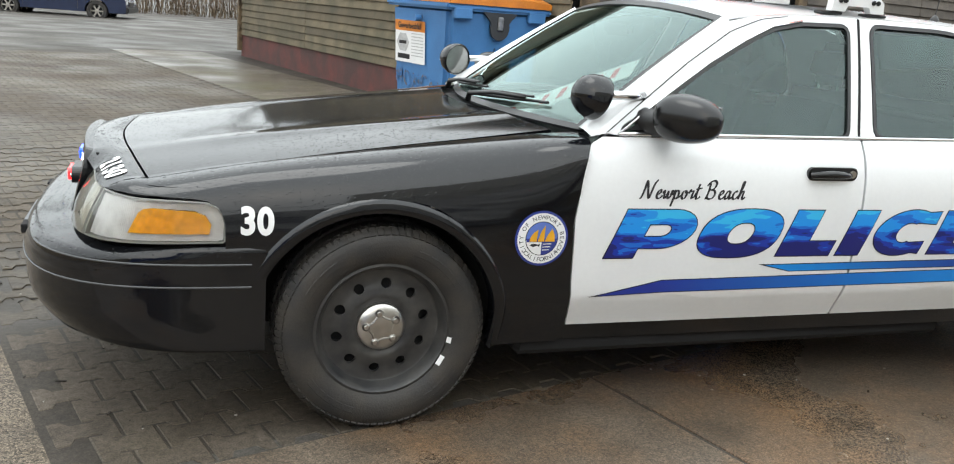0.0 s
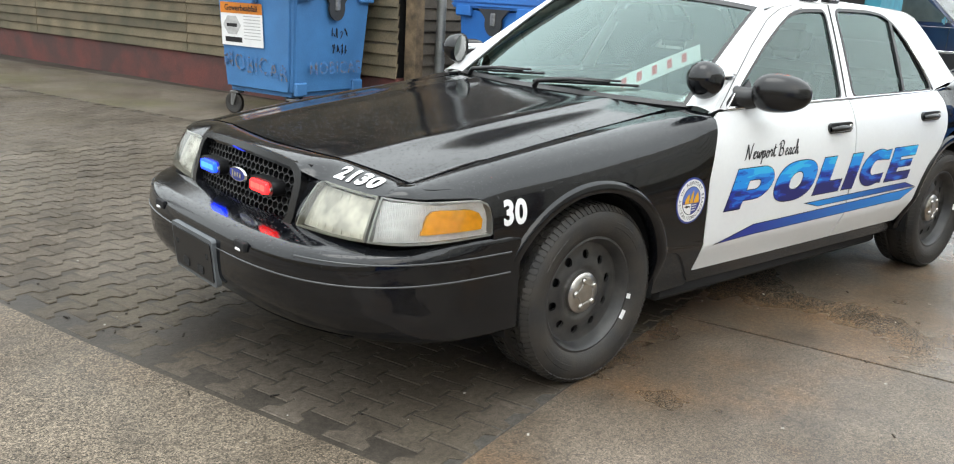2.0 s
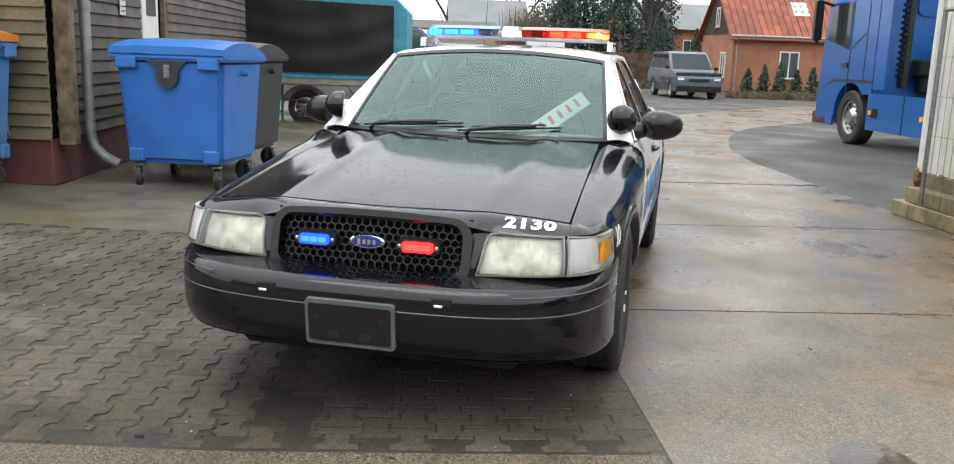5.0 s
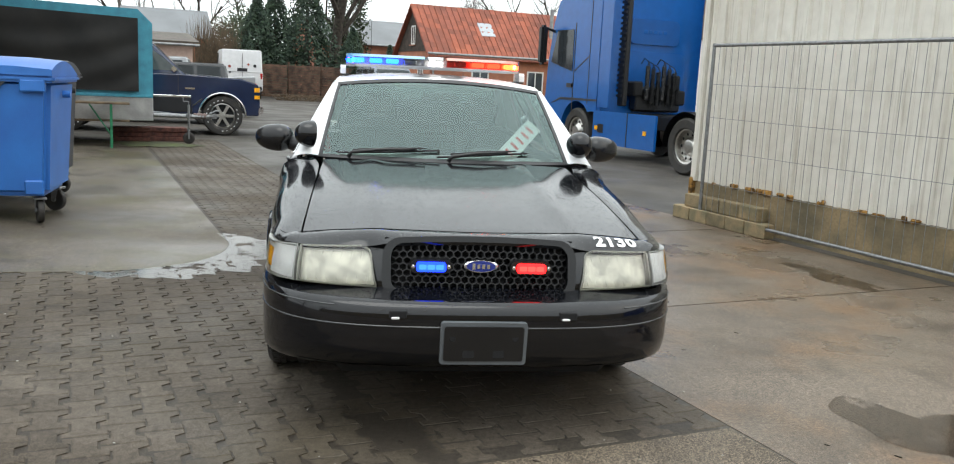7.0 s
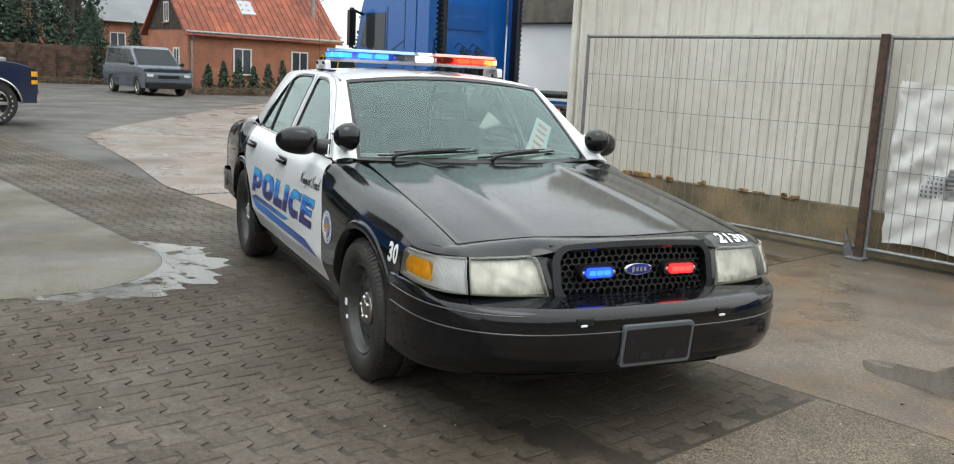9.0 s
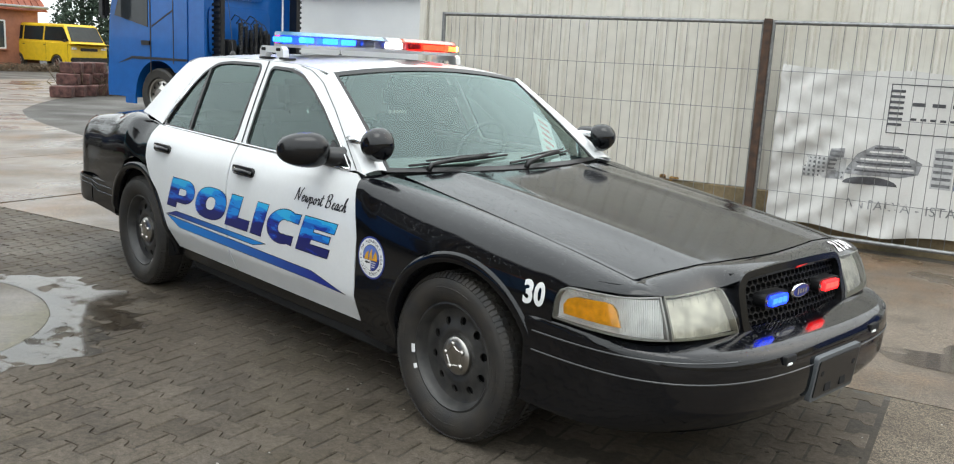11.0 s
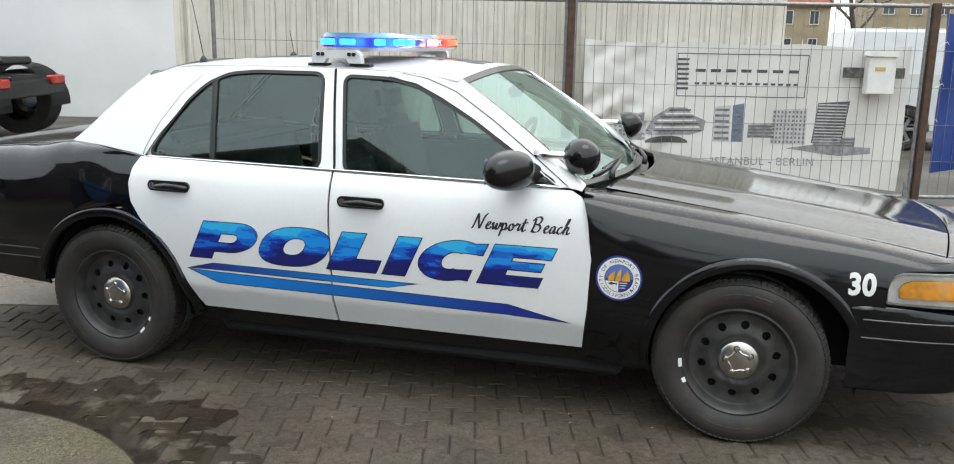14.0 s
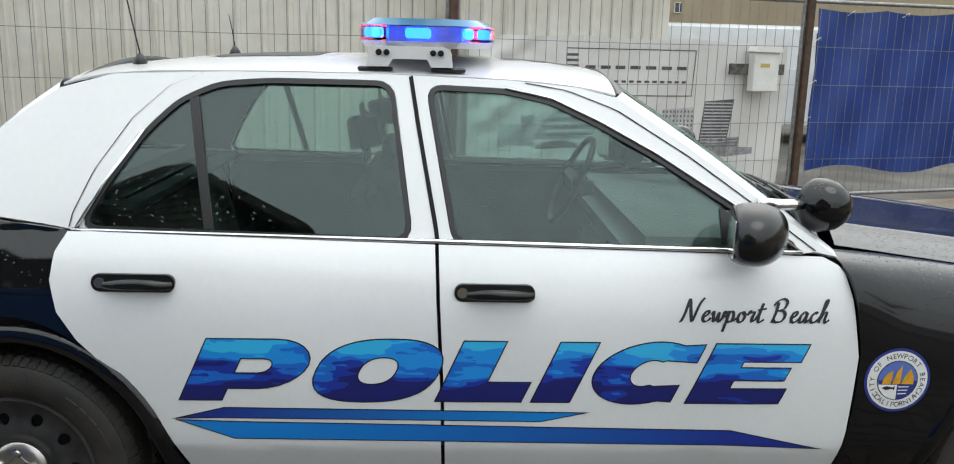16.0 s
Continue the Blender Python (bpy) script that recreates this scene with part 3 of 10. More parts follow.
def build_shed():
    LEG = YARD @ Matrix.Translation((SHED_U, SHED_V, 0)) @ Matrix.Rotation(radians(-3.2), 4, "Z") @ Matrix.Translation((-SHED_U, -SHED_V, 0))
    shed = thing("shed", "long dark weatherboarded shed on a red-painted plinth", "shed", kind="structure")
    zg = 0.12
    bm = bmesh.new()
    box(bm, (8.2, 5.0, 3.4), (SHED_U + 4.46, SHED_V + 2.56, zg + 1.7), m=YARD)
    # unseen upper block, added for the dark reflection in the car's windows
    box(bm, (7.4, 4.9, 1.3), (SHED_U + 4.8, SHED_V + 2.58, zg + 3.9), m=YARD)
    box(bm, (0.9, 10.2, 3.38), (SHED_U + 0.51, SHED_V + 5.17, zg + 1.69), m=LEG)
    part("shed_core", bm, DARK, shed)
    bm = bmesh.new()
    box(bm, (8.2, 5.0, 0.42), (SHED_U + 4.51, SHED_V + 2.48, zg + 0.19), 0.01, m=YARD)
    box(bm, (0.9, 10.3, 0.421), (SHED_U + 0.435, SHED_V + 5.16, zg + 0.19), 0.01, m=LEG)
    part("plinth", bm, PLINTH_RED, shed, "rendered plinth painted dull red")
    # side boards (facing the drive's end) and front boards, lapped one over another

    def board(length):
        bm = bmesh.new()
        box(bm, (length, 0.02, 0.155), (0, 0, 0), 0.004)
        me = bpy.data.meshes.new("board")
        bm.to_mesh(me)
        bm.free()
        return me

    for side, mt in ((0, BOARD), (1, BOARD_DARK)):
        meshes = {}
        for k in range(35 if side else 26):
            z = zg + 0.4 + 0.118 * k
            if side == 0:
                spans = [(0.0, 3.4), (3.41, 6.9), (6.91, 10.25)]
            else:
                spans = [(0.1, 2.55), (3.55, 6.0), (6.01, 8.6)] if k < 20 else [(0.1 + 0.1 * max(0, k - 25), 3.4), (3.41, 6.0), (6.01, 8.6)]
            for a, b in spans:
                n = round(b - a, 2)
                if n not in meshes:
                    meshes[n] = board(n)
                    meshes[n].materials.append(mt)
                ob = new("board", meshes[n])
                ob.parent = shed
                lean = Matrix.Rotation(radians(-11), 4, "X")
                if side == 0:
                    ob.matrix_basis = LEG @ Matrix.Translation((SHED_U - 0.022, SHED_V + (a + b) / 2, z + 0.075)) @ Matrix.Rotation(radians(-90), 4, "Z") @ lean
                else:
                    ob.matrix_basis = YARD @ Matrix.Translation((SHED_U + (a + b) / 2, SHED_V - 0.022, z + 0.075)) @ lean
    bm = bmesh.new()
    box(bm, (0.14, 0.14, 3.1), (SHED_U + 0.12, SHED_V - 0.1, zg + 1.9), 0.008, m=YARD)
    box(bm, (0.16, 0.06, 4.2), (SHED_U + 3.42, SHED_V - 0.05, zg + 2.4), 0.008, m=YARD)
    part("post", bm, POST_WOOD, shed, "squared brown timber posts")
    bm = bmesh.new()
    box(bm, (0.12, 0.1, 3.3), (SHED_U - 0.03, SHED_V + 10.3, zg + 1.75), 0.006, m=LEG)
    part("corner_post", bm, POST_WOOD, shed)
    bm = bmesh.new()
    box(bm, (0.62, 0.05, 2.9), (SHED_U + 2.92, SHED_V - 0.01, zg + 1.7), 0.006, m=YARD)
    dr = part("shed_door", bm, PANEL_WHITE, shed, "narrow white door with a tall pane")
    bm = bmesh.new()
    box(bm, (0.34, 0.02, 1.15), (SHED_U + 2.92, SHED_V - 0.04, zg + 2.2), 0.004, m=YARD)
    part("pane", bm, mat("dull_pane", (0.12, 0.14, 0.15), 0.1), dr)
    for du, dz, w, h in ((1.35, 1.95, 0.2, 0.3), (1.85, 1.72, 0.17, 0.26)):
        bm = bmesh.new()
        box(bm, (w, 0.006, h), (SHED_U + du, SHED_V - 0.06, zg + dz), m=YARD)
        nt = part("notice", bm, PAPER, shed, "small pinned paper notice")
        bm = bmesh.new()
        for q in range(4):
            box(bm, (w * 0.7, 0.004, 0.014 if q else h * 0.3), (SHED_U + du, SHED_V - 0.066, zg + dz + h * 0.25 - q * 0.05 - (0.05 if q else 0)), m=YARD)
        part("print", bm, INK, nt)
    bm = bmesh.new()
    # unseen roof, its height and slope set by the reflections on the car
    box(bm, (8.1, 12.4, 0.1), (SHED_U + 5.0, SHED_V + 5.9, zg + 4.62), 0.01, m=YARD)
    box(bm, (1.75, 12.4, 0.1), (SHED_U + 0.36, SHED_V + 5.9, zg + 4.04), 0.01, m=YARD @ Matrix.Translation((SHED_U + 0.36, 0, zg + 4.04)) @ Matrix.Rotation(radians(-45), 4, "Y") @ Matrix.Translation((-SHED_U - 0.36, 0, -zg - 4.04)))
    part("roof", bm, BOARD_DARK, shed)
    p = thing("drainpipe", "grey zinc drainpipe with an elbow at its foot", "drainpipe")
    bm = bmesh.new()
    q = [(SHED_U + 0.52, SHED_V - 0.14, zg + h) for h in (3.55, 2.0, 0.45, 0.3, 0.22)]
    q[3] = (q[3][0], q[3][1] - 0.03, q[3][2])
    q[4] = (q[4][0] + 0.02, q[4][1] - 0.11, zg + 0.2)
    q.append((q[4][0] + 0.04, q[4][1] - 0.12, zg + 0.12))
    tube(bm, [YARD @ Vector(w) for w in q], 0.05, 14)
    part("pipe", bm, ZINC, p, smooth=True, angle=50)
    for h in (0.55, 1.6):
        bm = bmesh.new()
        tube(bm, [YARD @ Vector((SHED_U + 0.52, SHED_V - 0.14, zg + h)), YARD @ Vector((SHED_U + 0.52, SHED_V - 0.14, zg + h + 0.07))], 0.057, 14)
        part("collar", bm, ZINC, p)
    return shed


build_shed()

# ---- metal-clad hall, wire fence, banner ----
CLAD = mat("cladding", (0.7, 0.68, 0.62), 0.5, var=0.1, scale=0.9, fine=9, color2=(0.58, 0.55, 0.48))


def streak(m, scale, lo, hi, dark):
    """Runs of rain dirt down a wall."""
    n, l = m.node_tree.nodes, m.node_tree.links
    bs = n["Principled BSDF"]
    src = bs.inputs["Base Color"].links[0].from_socket
    geo, mp, no, ra, mx = n.new("ShaderNodeNewGeometry"), n.new("ShaderNodeMapping"), n.new("ShaderNodeTexNoise"), n.new("ShaderNodeMapRange"), n.new("ShaderNodeMix")
    mp.inputs["Scale"].default_value = scale
    no.inputs["Scale"].default_value, no.inputs["Detail"].default_value, no.inputs["Roughness"].default_value = 1.0, 6.0, 0.65
    l.new(geo.outputs["Position"], mp.inputs["Vector"]), l.new(mp.outputs["Vector"], no.inputs["Vector"])
    ra.inputs["From Min"].default_value, ra.inputs["From Max"].default_value = lo, hi
    l.new(no.outputs["Fac"], ra.inputs["Value"])
    mx.data_type = "RGBA"
    mx.inputs["B"].default_value = (*dark, 1)
    l.new(ra.outputs["Result"], mx.inputs["Factor"]), l.new(src, mx.inputs["A"])
    l.new(mx.outputs["Result"], bs.inputs["Base Color"])


streak(CLAD, (22, 22, 0.7), 0.55, 0.8, (0.28, 0.24, 0.18))
PLINTH = mat("dirty_plinth", (0.27, 0.2, 0.11), 0.8, var=0.35, scale=2.5, fine=40, bump=0.6, color2=(0.12, 0.1, 0.06))
FOAM = mat("orange_foam", (0.42, 0.22, 0.05), 0.9, var=0.4, scale=20, bump=0.9)
SANDSTONE = mat("yellow_brick", (0.27, 0.2, 0.11), 0.8, var=0.3, scale=9, fine=90, bump=0.6, color2=(0.15, 0.13, 0.075), obj_random=0.4)
GALV = mat("galvanised", (0.28, 0.285, 0.29), 0.4, metal=0.7, var=0.15, scale=25)
RUSTY = mat("rusty_steel", (0.1, 0.055, 0.035), 0.7, metal=0.3, var=0.3, scale=15, color2=(0.05, 0.035, 0.028))
HALL_U0, HALL_U1, HALL_V, FENCE_V = -1.7, 4.32, -4.86, -4.64


def build_hall():
    hall = thing("hall", "hall clad in cream ribbed sheet metal on a stained plinth", "hall", kind="structure")
    bm = bmesh.new()
    pts = []
    u = HALL_U0
    while u < HALL_U1 - 0.2:
        pts += [(u, 0.0), (u + 0.135, 0.0), (u + 0.15, 0.036), (u + 0.178, 0.036), (u + 0.193, 0.0)]
        u += 0.205
    pts += [(HALL_U1, 0.0), (HALL_U1, -0.06), (HALL_U0, -0.06)]
    prism(bm, [(a, b) for a, b in pts], 2.75, YARD @ Matrix.Translation((0, HALL_V, 0.43)))
    part("cladding", bm, CLAD, hall)
    bm = bmesh.new()
    box(bm, (0.09, 0.05, 2.75), (HALL_U1 - 0.02, HALL_V + 0.03, 1.805), 0.004, m=YARD)
    part("corner_trim", bm, CLAD, hall)
    bm = bmesh.new()
    box(bm, (HALL_U1 - HALL_U0 - 0.04, 6.0, 0.46), ((HALL_U0 + HALL_U1) / 2, HALL_V - 2.98, 0.2), 0.015, m=YARD)
    part("plinth", bm, PLINTH, hall)
    bm = bmesh.new()
    box(bm, (HALL_U1 - HALL_U0 - 0.1, 5.8, 2.7), ((HALL_U0 + HALL_U1) / 2, HALL_V - 3.0, 1.8), m=YARD)
    part("core", bm, CLAD, hall)
    bm = bmesh.new()
    r = random.Random(4)
    u = HALL_U1 - 0.02
    while u > 1.2:
        w = r.uniform(0.03, 0.14)
        if r.random() < 0.62:
            box(bm, (w, r.uniform(0.03, 0.06), r.uniform(0.02, 0.06)), (u, HALL_V + 0.03, 0.44 + r.uniform(-0.01, 0.015)), 0.012, m=YARD)
        u -= w * r.uniform(0.9, 2.4)
    box(bm, (0.06, 0.1, 0.34), (HALL_U1, HALL_V + 0.03, 0.3), 0.02, m=YARD)
    part("foam", bm, FOAM, hall, "crumbling orange mounting foam")
    one = bmesh.new()
    box(one, (0.3, 0.14, 0.145), (0, 0, 0), 0.008)
    me = bpy.data.meshes.new("brick")
    one.to_mesh(me)
    one.free()
    me.materials.append(SANDSTONE)
    for k, (n, z, v) in enumerate(((5, 0.072, 0.18), (4, 0.22, 0.14))):
        for i in range(n):
            ob = new("brick", me)
            ob.parent = hall
            ob.matrix_basis = YARD @ Matrix.Translation((HALL_U1 - 0.1 - 0.31 * i - 0.15 * k, HALL_V + v, z)) @ Matrix.Rotation(radians((i * 37 % 5) - 2), 4, "Z")
    return hall


build_hall()


def fence_panel(u0, name_label):
    """A mobile wire panel 3.5 m long and 2 m high: tube frame, upright wires and stiffening wires."""
    f = thing("wire_fence", name_label, "fence", group="wire fence panels")
    L, H, z0 = 3.42, 1.86, 0.1
    def bar(name, p, q, r, seg=8, mid=None):
        bm = bmesh.new()
        pts = [p] + ([mid] if mid else []) + [q]
        tube(bm, [YARD @ Vector(w) for w in pts], r, seg)
        return part(name, bm, GALV, f, smooth=True, angle=60)

    for z in (0, H):
        bar("rail", (u0, FENCE_V, z0 + z), (u0 + L, FENCE_V, z0 + z), 0.019)
    for a in (0, L):
        bar("upright", (u0 + a, FENCE_V, 0.01), (u0 + a, FENCE_V, z0 + H + 0.02), 0.021)
    r = random.Random(int(u0 * 10))
    n = 34
    for i in range(1, n):
        u = u0 + L * i / n
        bar("wire", (u, FENCE_V, z0), (u, FENCE_V, z0 + H), 0.0029, 5, (u + r.uniform(-0.006, 0.006), FENCE_V + 0.004, z0 + H / 2))
    for z in (0.36, 0.72, 1.08, 1.44):
        bar("cross_wire", (u0, FENCE_V + 0.006, z0 + z), (u0 + L, FENCE_V + 0.006, z0 + z), 0.0029, 5, (u0 + L / 2, FENCE_V + 0.006, z0 + z - 0.012))
    return f


for u0, words in ((0.49, "galvanised wire fence panel in front of the clad wall"), (-3.01, "galvanised wire fence panel carrying a white banner"), (-6.52, "galvanised wire fence panel hung with blue tarpaulin"), (-10.02, "galvanised wire fence panel at the yard's end")):
    fence_panel(u0, words)
for u, dv in ((0.45, 0.032), (-3.06, 0.032), (-6.56, 0.032)):
    p = thing("fence_post", "brown rusty steel post with a base plate beside the fence joint", "post", group="fence posts")
    bm = bmesh.new()
    box(bm, (0.07, 0.05, 1.99), (u, FENCE_V + dv, 0.995), 0.006, m=YARD)
    part("shaft", bm, RUSTY, p)
    bm = bmesh.new()
    box(bm, (0.16, 0.14, 0.025), (u, FENCE_V + dv + 0.02, 0.0125), 0.004, m=YARD)
    prism(bm, [(-0.1, 0), (0.0, 0), (0.0, 0.24)], 0.02, YARD @ Matrix.Translation((u + 0.13, FENCE_V + 0.06, 0.02)) @ Matrix.Rotation(radians(90), 4, "X"))
    part("foot", bm, GALV, p)
    bm = bmesh.new()
    box(bm, (0.09, 0.05, 0.05), (u + 0.005, FENCE_V, 1.75), 0.006, m=YARD)
    part("clamp", bm, GALV, p)
    bm = bmesh.new()
    box(bm, (0.09, 0.05, 0.05), (u + 0.005, FENCE_V, 0.35), 0.006, m=YARD)
    part("clamp", bm, GALV, p)

BANNER = mat("banner_cloth", (0.66, 0.65, 0.63), 0.6, var=0.05, scale=1.5, color2=(0.58, 0.57, 0.55))
PRINT_DARK = mat("grey_print", (0.09, 0.09, 0.1), 0.6, var=0.15, scale=20)
PRINT_GREY = mat("soft_grey_print", (0.2, 0.2, 0.21), 0.6, var=0.25, scale=30)
PRINT_MID = mat("mid_grey_print", (0.33, 0.33, 0.34), 0.6, var=0.2, scale=20)
PRINT_LIGHT = mat("light_grey_print", (0.5, 0.5, 0.5), 0.6, var=0.1, scale=20)
PRINT_BLUE = mat("blue_grey_print", (0.16, 0.2, 0.3), 0.6, var=0.15, scale=20)


def sheet_wave(a, b):
    """How far hung cloth stands out from the fence."""
    return 0.018 * math.sin(2.1 * a + 1.5 * b) + 0.012 * math.sin(7.3 * a - 5.1 * b) + 0.035 * math.exp(-((a + b - 1.2) / 0.3) ** 2) * math.sin(16 * (a - b)) + 0.016 * math.exp(-(a / 0.7) ** 2) * math.sin(26 * (b - 0.55 * a))


def build_banner():
    b = thing("banner", "white banner with grey printed buildings, tied to the fence", "banner")
    U1, Z0, Z1 = 0.3, 0.22, 1.6
    W = 3.2

    def surf(a, h):
        return YARD @ Vector((U1 - a, FENCE_V - 0.05 + sheet_wave(a, h), h))

    def put(name, splines, mt, lift, label=""):
        return drape(name, filled(splines), surf, mt, b, label, step=(0.08, 0.1), lift=lift)

    top = [(W * i / 24, Z1 - 0.025 * math.sin(math.pi * ((i * 3 / 24) % 1)) - 0.02 * i / 24) for i in range(25)]
    bot = [(W * i / 24, Z0 - 0.05 + 0.03 * math.sin(i * 0.7)) for i in range(25)]
    put("cloth", [bot + top[::-1]], BANNER, 0.0)
    L0, L1, H0, H1 = 0.92, 2.2, 1.06, 1.48
    put("frame_line", [[(L0, H0), (L1, H0), (L1, H1), (L0, H1)], [(L0 + 0.008, H0 + 0.008), (L1 - 0.008, H0 + 0.008), (L1 - 0.008, H1 - 0.008), (L0 + 0.008, H1 - 0.008)]], PRINT_DARK, 0.003)
    for i in range(7):
        h = H1 - 0.06 - 0.047 * i
        put("emblem_bar", [[(L0, h - 0.011), (L0 + 0.115, h - 0.011), (L0 + 0.115, h + 0.011), (L0, h + 0.011)]], PRINT_DARK, 0.005)
    for i in range(7):
        a = L0 + 0.18 + 0.152 * i
        put("mark", [[(a, 1.3), (a + 0.1, 1.3), (a + 0.1, 1.33), (a, 1.33)]], PRINT_DARK, 0.003)
    for i in range(14):
        a = L0 + 0.18 + 0.075 * i
        put("mark", [[(a, 1.18), (a + 0.045, 1.18), (a + 0.045, 1.2), (a, 1.2)]], PRINT_DARK, 0.003)

    def tower(a, h, w, t, mt, rows, cols, lean=0.0, bands=True):
        put("picture", [[(a, h), (a + w, h), (a + w + lean, h + t), (a + lean, h + t * 0.94)]], mt, 0.003)
        for r in range(rows):
            y = h + t * (r + 0.3) / rows * 0.94
            s = lean * (y - h) / t
            if bands:
                put("picture_band", [[(a + s + 0.01, y), (a + w + s - 0.01, y), (a + w + s - 0.01, y + t / rows * 0.4), (a + s + 0.01, y + t / rows * 0.4)]], PRINT_GREY if mt is not PRINT_DARK else PRINT_LIGHT, 0.005)
            else:
                for c in range(cols):
                    x = a + s + w * (c + 0.25) / cols
                    put("picture_window", [[(x, y), (x + w / cols * 0.45, y), (x + w / cols * 0.45, y + t / rows * 0.5), (x, y + t / rows * 0.5)]], PRINT_GREY, 0.005)

    tower(0.28, 0.62, 0.36, 0.2, PRINT_LIGHT, 5, 9, 0.0, False)
    tower(0.48, 0.62, 0.12, 0.28, PRINT_MID, 7, 4, 0.02)
    hull = [(0.62, 0.68), (1.08, 0.68), (1.22, 0.72), (1.24, 0.82), (1.1, 0.88), (1.04, 0.95), (0.86, 0.95), (0.72, 0.86)]
    put("picture", [hull], PRINT_MID, 0.003)
    for i in range(7):
        h = 0.71 + 0.034 * i
        x0 = 0.65 + 0.034 * i
        put("picture_band", [[(x0, h), (1.2 - 0.02 * i, h + 0.005), (1.2 - 0.02 * i, h + 0.02), (x0, h + 0.015)]], BANNER if i % 2 else PRINT_DARK, 0.005)
    put("picture", [arc(0.85, 0.6, 0.22, 0, 180, 12, ry=0.07)], PRINT_DARK, 0.004)
    tower(1.32, 0.62, 0.16, 0.36, PRINT_LIGHT, 6, 3)
    tower(1.5, 0.62, 0.11, 0.38, PRINT_BLUE, 8, 3)
    tower(1.66, 0.66, 0.28, 0.14, PRINT_MID, 4, 5)
    tower(1.9, 0.6, 0.34, 0.36, PRINT_LIGHT, 8, 9, 0.0, False)
    tower(2.3, 0.62, 0.3, 0.42, PRINT_DARK, 13, 5, 0.04)
    put("picture", [[(2.05, 0.56), (2.3, 0.6), (2.9, 0.58), (2.9, 0.52), (2.6, 0.49)]], PRINT_MID, 0.003)
    tower(2.32, 0.58, 0.42, 0.1, PRINT_MID, 3, 6)
    bm = lettering("ANTALYA - ISTANBUL - BERLIN", 0.115, 0.0, 1.06, "LEFT")
    bmesh.ops.transform(bm, matrix=Matrix.Translation((0.66, 0.42, 0)), verts=bm.verts)
    drape("words", bm, surf, PRINT_MID, b, "grey lettering", step=None, lift=0.003)["kind"] = "stuff"
    bm = bmesh.new()
    for i in range(7):
        a = 0.05 + 3.1 * i / 6
        p = Vector(surf(a, Z1 - 0.03))
        tube(bm, [p, p + Vector((0.0, 0.05, 0.06)), p + Vector((0.01, 0.06, -0.03 + 0.1 * (i % 2)))], 0.0025, 4)
    part("cable_tie", bm, WHITE_VINYL, b)["kind"] = "stuff"
    t = thing("tarpaulin", "blue woven tarpaulin tied over a fence panel", "tarpaulin")

    def surf2(a, h):
        return YARD @ Vector((-3.2 - a, FENCE_V - 0.04 + sheet_wave(a * 1.2 + 3, h) * 1.3, h))

    top = [(3.3 * i / 24, 1.9 - 0.03 * math.sin(math.pi * ((i * 4 / 24) % 1))) for i in range(25)]
    bot = [(3.3 * i / 24, 0.34 + 0.05 * math.sin(i * 0.5)) for i in range(25)]
    drape("cloth", filled([bot + top[::-1]]), surf2, mat("blue_tarpaulin", (0.01, 0.045, 0.24), 0.42, var=0.12, scale=2.5, fine=200, bump=0.2), t, step=(0.06, 0.1))
    bm = bmesh.new()
    for a, h in ((0.45, 1.86), (1.1, 1.86), (0.05, 1.2), (0.03, 0.85), (0.04, 1.6), (2.0, 1.86)):
        p = Vector(surf2(a, h))
        tube(bm, [p, p + Vector((0.03, 0.07, 0.03)), p + Vector((0.1, 0.07, -0.02))], 0.003, 4)
    part("cable_tie", bm, WHITE_VINYL, t)["kind"] = "stuff"
    m = thing("mailbox", "white sheet-steel letterbox on a grey board", "mailbox")
    bm = bmesh.new()
    box(bm, (0.6, 0.02, 0.1), (-2.52, FENCE_V + 0.03, 1.32), 0.004, m=YARD)
    part("board", bm, mat("grey_board", (0.13, 0.125, 0.115), 0.8, var=0.3, scale=20, bump=0.5), m)
    bm = bmesh.new()
    box(bm, (0.27, 0.1, 0.36), (-2.55, FENCE_V + 0.09, 1.3), 0.008, m=YARD)
    part("body", bm, PANEL_WHITE, m)
    bm = bmesh.new()
    prism(bm, [(-0.15, 0), (0.15, 0), (0.15, 0.012), (0.13, 0.05), (-0.13, 0.05), (-0.15, 0.012)], 0.13, YARD @ Matrix.Translation((-2.55, FENCE_V + 0.165, 1.48)) @ Matrix.Rotation(radians(90), 4, "X"))
    part("lid", bm, PANEL_WHITE, m)
    bm = bmesh.new()
    box(bm, (0.1, 0.004, 0.035), (-2.53, FENCE_V + 0.143, 1.36), m=YARD)
    part("label_plate", bm, mat("brass_label", (0.5, 0.38, 0.1), 0.5), m)


build_banner()

# ---- the patrol car: nose to -x, front axle at x = 0 ----
AX_F, AX_R, TYRE_R, ARCH_R = 0.0, 2.935, 0.341, 0.396


def half_width(x):
    return key(x, [(-0.4, 0.895), (0.0, 0.932), (0.6, 0.943), (1.2, 0.952), (1.8, 0.958), (2.5, 0.966), (3.0, 0.968), (3.5, 0.945), (3.85, 0.915)])


def nose(a, half=0.897, n=5.0, back=-0.35):
    """Half the nose seen from above, from the flank to the middle: superelliptic, a long."""
    pts = []
    for i in range(61):
        t = math.pi / 2 * i / 60
        pts.append((back - a * math.sin(t) ** (2 / n), half * math.cos(t) ** (2 / n)))
    return pts


NOSE_CACHE = {}


